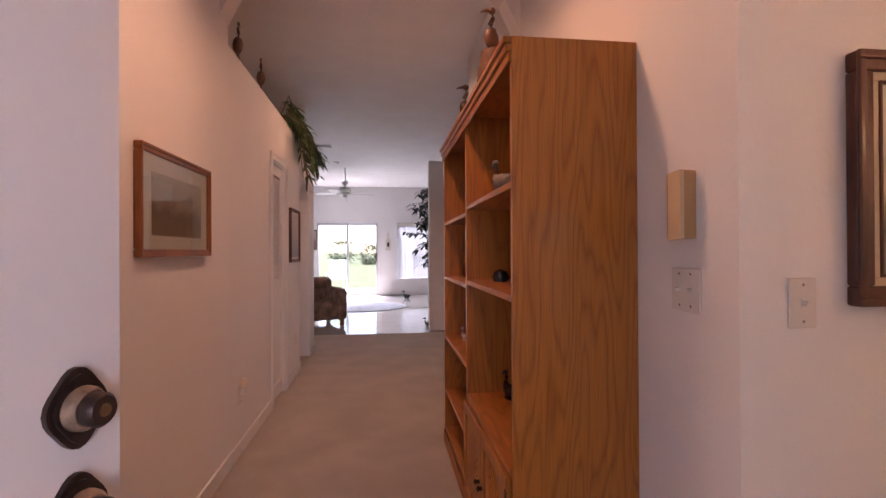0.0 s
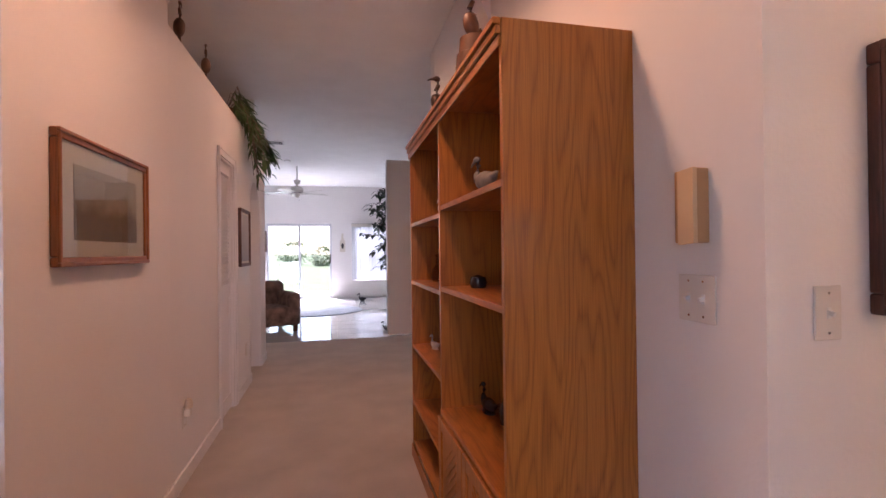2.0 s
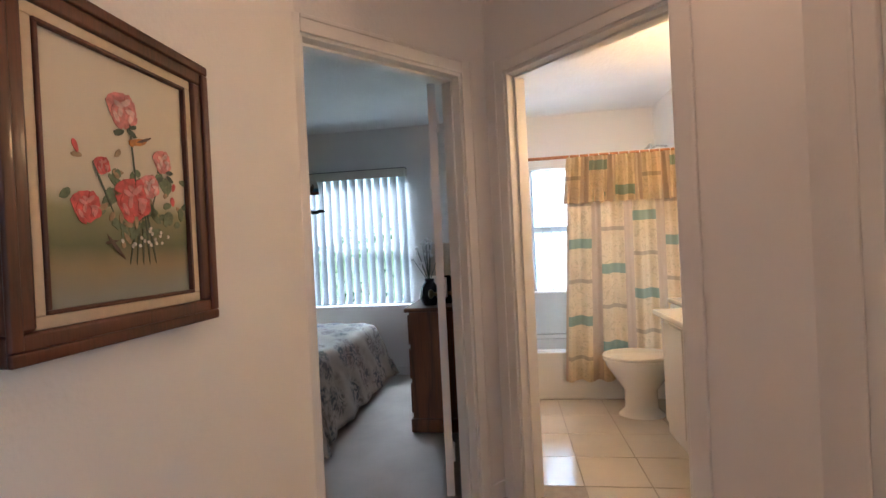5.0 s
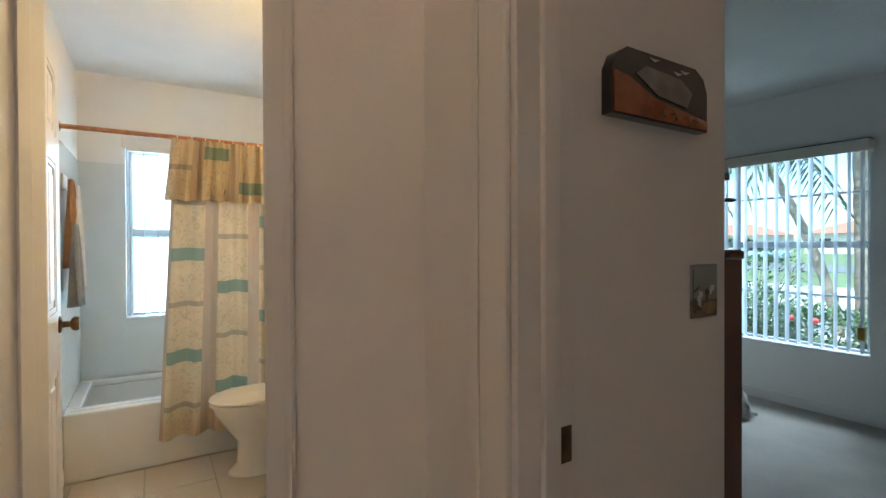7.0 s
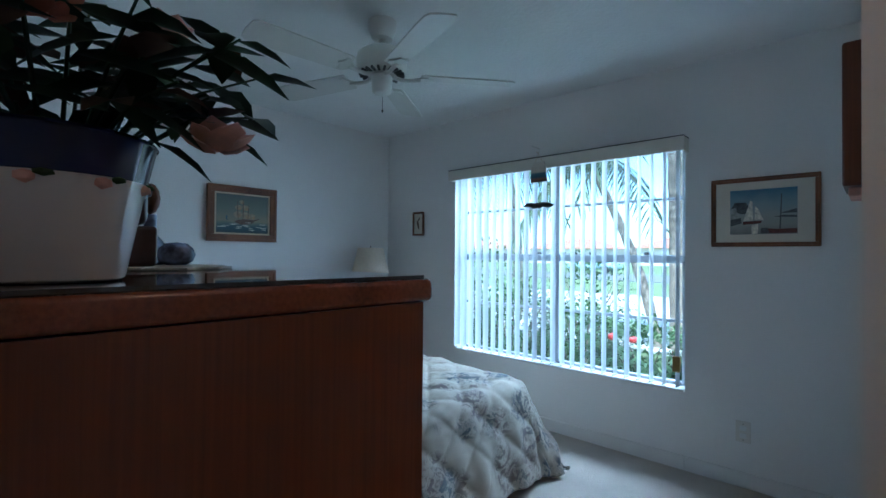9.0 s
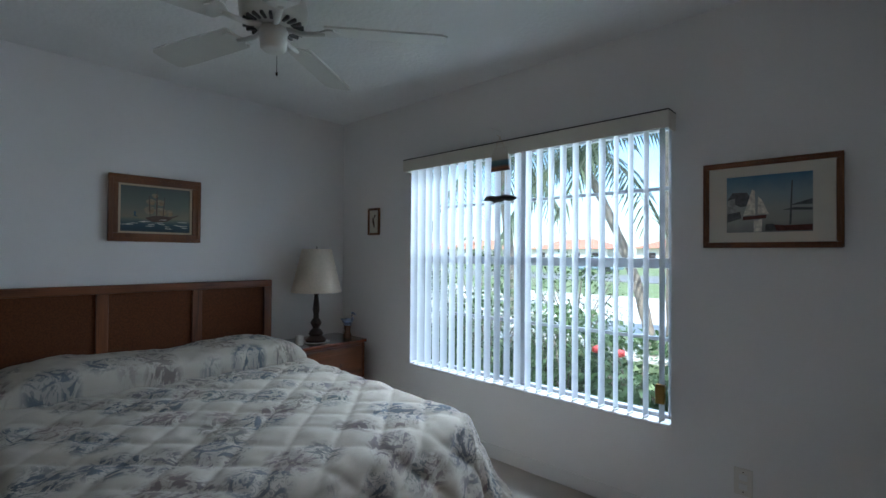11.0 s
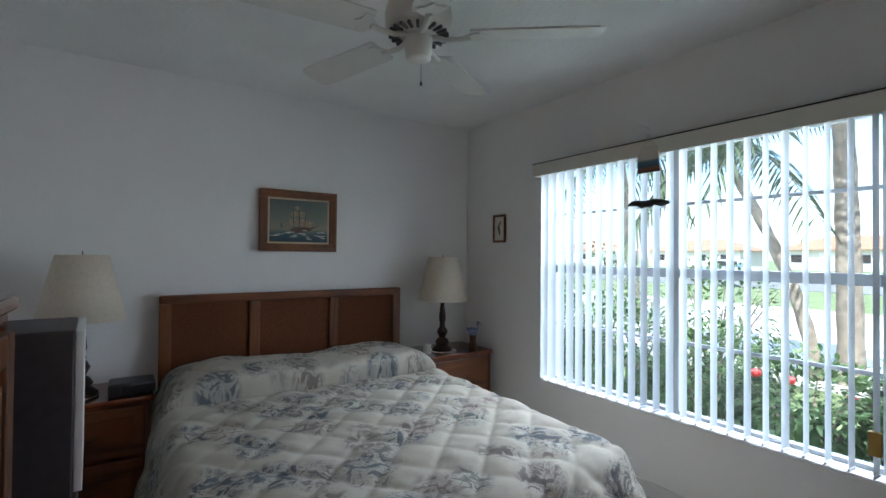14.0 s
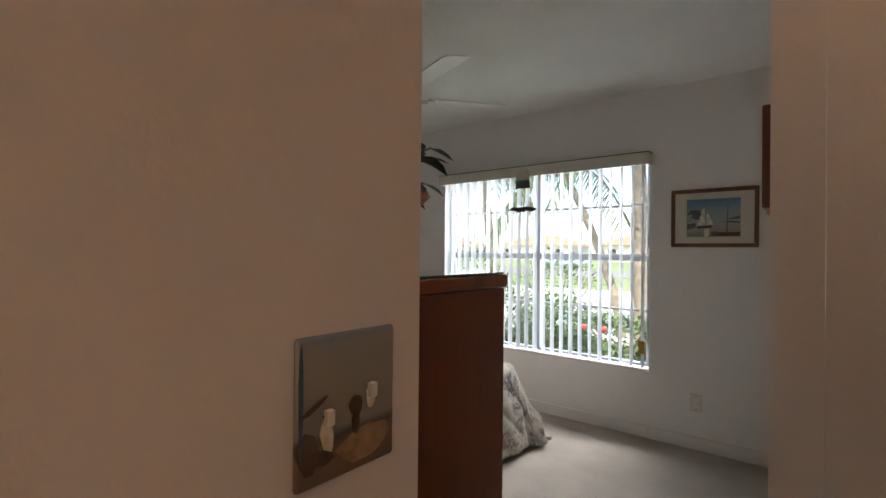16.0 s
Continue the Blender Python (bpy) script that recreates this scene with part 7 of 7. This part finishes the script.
def palm(at, h, lean, seed, label, fronds=17, fl_=1.9, r0=0.13):
    r2 = random.Random(seed)
    t = thing("palm_tree", label, "palm tree", at)
    b3, l3 = bmesh.new(), bmesh.new()
    pts = [Vector((lean[0] * (k / 14) ** 1.5, lean[1] * (k / 14) ** 1.5, h * k / 14)) for k in range(15)]
    rad = [r0 - 0.3 * r0 * k / 14 + 0.012 * (k % 2) for k in range(15)]
    tube(b3, pts, rad, 12)
    top = pts[-1]
    for k in range(fronds):
        a, up = 2.4 * k, r2.uniform(-0.3, 0.9)
        ln = r2.uniform(0.8, 1.1) * fl_
        rib = []
        for j in range(9):
            s = j / 8
            rib.append(top + Vector((math.cos(a) * ln * s * (1 - 0.12 * s), math.sin(a) * ln * s * (1 - 0.12 * s), up * ln * s - ln * 0.75 * s * s)))
        tube(l3, rib, [0.02 - 0.002 * j for j in range(9)], 4)
        side = Vector((-math.sin(a), math.cos(a), 0))
        for j in range(1, 26):
            s = j / 26 * 8
            i = min(7, int(s))
            p = rib[i].lerp(rib[i + 1], s - i)
            for sg in (-1, 1):
                leafs(l3, p, side * sg + (rib[i + 1] - rib[i]) * 1.2 + Vector((0, 0, -0.25)), 0.5 * (1 - 0.5 * abs(j / 26 - 0.45)), 0.035, 0.5)
    part("trunk", b3, BARK, t)
    tagged(part("fronds", l3, PALM, t, "arching feathery fronds"), kind="stuff")
    return t


palm((4.95, -7.3, -0.16), 3.9, (0.1, 0.0), 3, "palm tree with a ringed grey trunk before the window", 12, 1.7)
palm((5.25, -7.25, -0.16), 3.1, (1.25, -0.2), 5, "leaning palm tree in the front bed", 11, 1.6, 0.075)
palm((9.5, -10.0, -0.16), 4.0, (0.3, 0.2), 7, "palm tree beside the drive", 15, 2.0)


def house(at, w_, d_, seed, label):
    t = thing("house", label, "house", at)
    b3 = bmesh.new()
    box(b3, (0, 0, 0), (w_, d_, 2.7))
    part("wall", b3, STUCCO, t, smooth=False)
    b3 = bmesh.new()
    e = 0.6
    lo = [b3.verts.new(p) for p in ((-e, -e, 2.7), (w_ + e, -e, 2.7), (w_ + e, d_ + e, 2.7), (-e, d_ + e, 2.7))]
    r0, r1 = b3.verts.new((d_ / 2, d_ / 2, 4.6)), b3.verts.new((w_ - d_ / 2, d_ / 2, 4.6))
    for f in ((lo[0], lo[1], r1, r0), (lo[1], lo[2], r1), (lo[2], lo[3], r0, r1), (lo[3], lo[0], r0), tuple(reversed(lo))):
        b3.faces.new(f)
    part("roof", b3, ROOFT, t, "red-brown tiled hip roof", smooth=False)
    for x in (1.5, 5.0, w_ - 3.0):
        wn_ = new("window")
        wn_.parent = t
        b3 = bmesh.new()
        box(b3, (x, d_, 0.9), (x + 1.4, d_ + 0.04, 2.1))
        part("frame", b3, WINFRAME, wn_)
        b3 = bmesh.new()
        box(b3, (x + 0.08, d_ + 0.0405, 0.98), (x + 1.32, d_ + 0.05, 2.02))
        part("pane", b3, DARKGLASS, wn_)
    b3 = bmesh.new()
    box(b3, (w_ / 2 + 0.3, d_, 0), (w_ / 2 + 2.7, d_ + 0.04, 2.2))
    part("garage_door", b3, WHITEP, t)
    return t


for k in range(6):
    house((-26.0 + 21 * k, -84.0 - 3 * (k % 2), -0.16), 15, 9, k, "pale stucco house with red tile roof across the street")
car = thing("car", "light blue parked car across the street", "car", (20.0, -37.0, -0.16))
b = bmesh.new()
box(b, (-2.1, -0.85, 0.3), (2.1, 0.85, 0.85), None, 0.18)
box(b, (-1.2, -0.75, 0.8), (1.0, 0.75, 1.38), None, 0.28)
part("body", b, mat("car_paint", (0.35, 0.45, 0.55), 0.25, var=0.02, coat=0.8), car)
for x in (-1.35, 1.35):
    for y in (-0.85, 0.70):
        b = bmesh.new()
        lathe(b, [(0.31, 0), (0.31, 0.15)], 20, m=Matrix.Translation((x, y + 0.15, 0.31)) @ Matrix.Rotation(radians(90), 4, "X"))
        part("wheel", b, BLACK, car)
b = bmesh.new()
box(b, (-1.05, 0.745, 0.9), (0.85, 0.76, 1.28), None, 0.05)
part("side_window", b, DARKGLASS, car)
for k, (x, y, r_) in enumerate(((0.2, 52, 1.5), (1.9, 47, 1.1), (-3.5, 58, 2.0), (6.5, 60, 2.2))):
    shrub("garden_bush", (x, y, -0.16), r_, r_, r_ * 0.7, 700, 60 + k, "rounded green bush on the far lawn", HEDGE, 0.32)
for k, (x, y, r_) in enumerate(((8.6, 1.2, 0.9), (8.7, 3.6, 1.0))):
    shrub("side_hedge", (x, y, -0.16), r_, 1.0, 0.9, 700, 80 + k, "leafy hedge beside the house", HEDGE, 0.14)
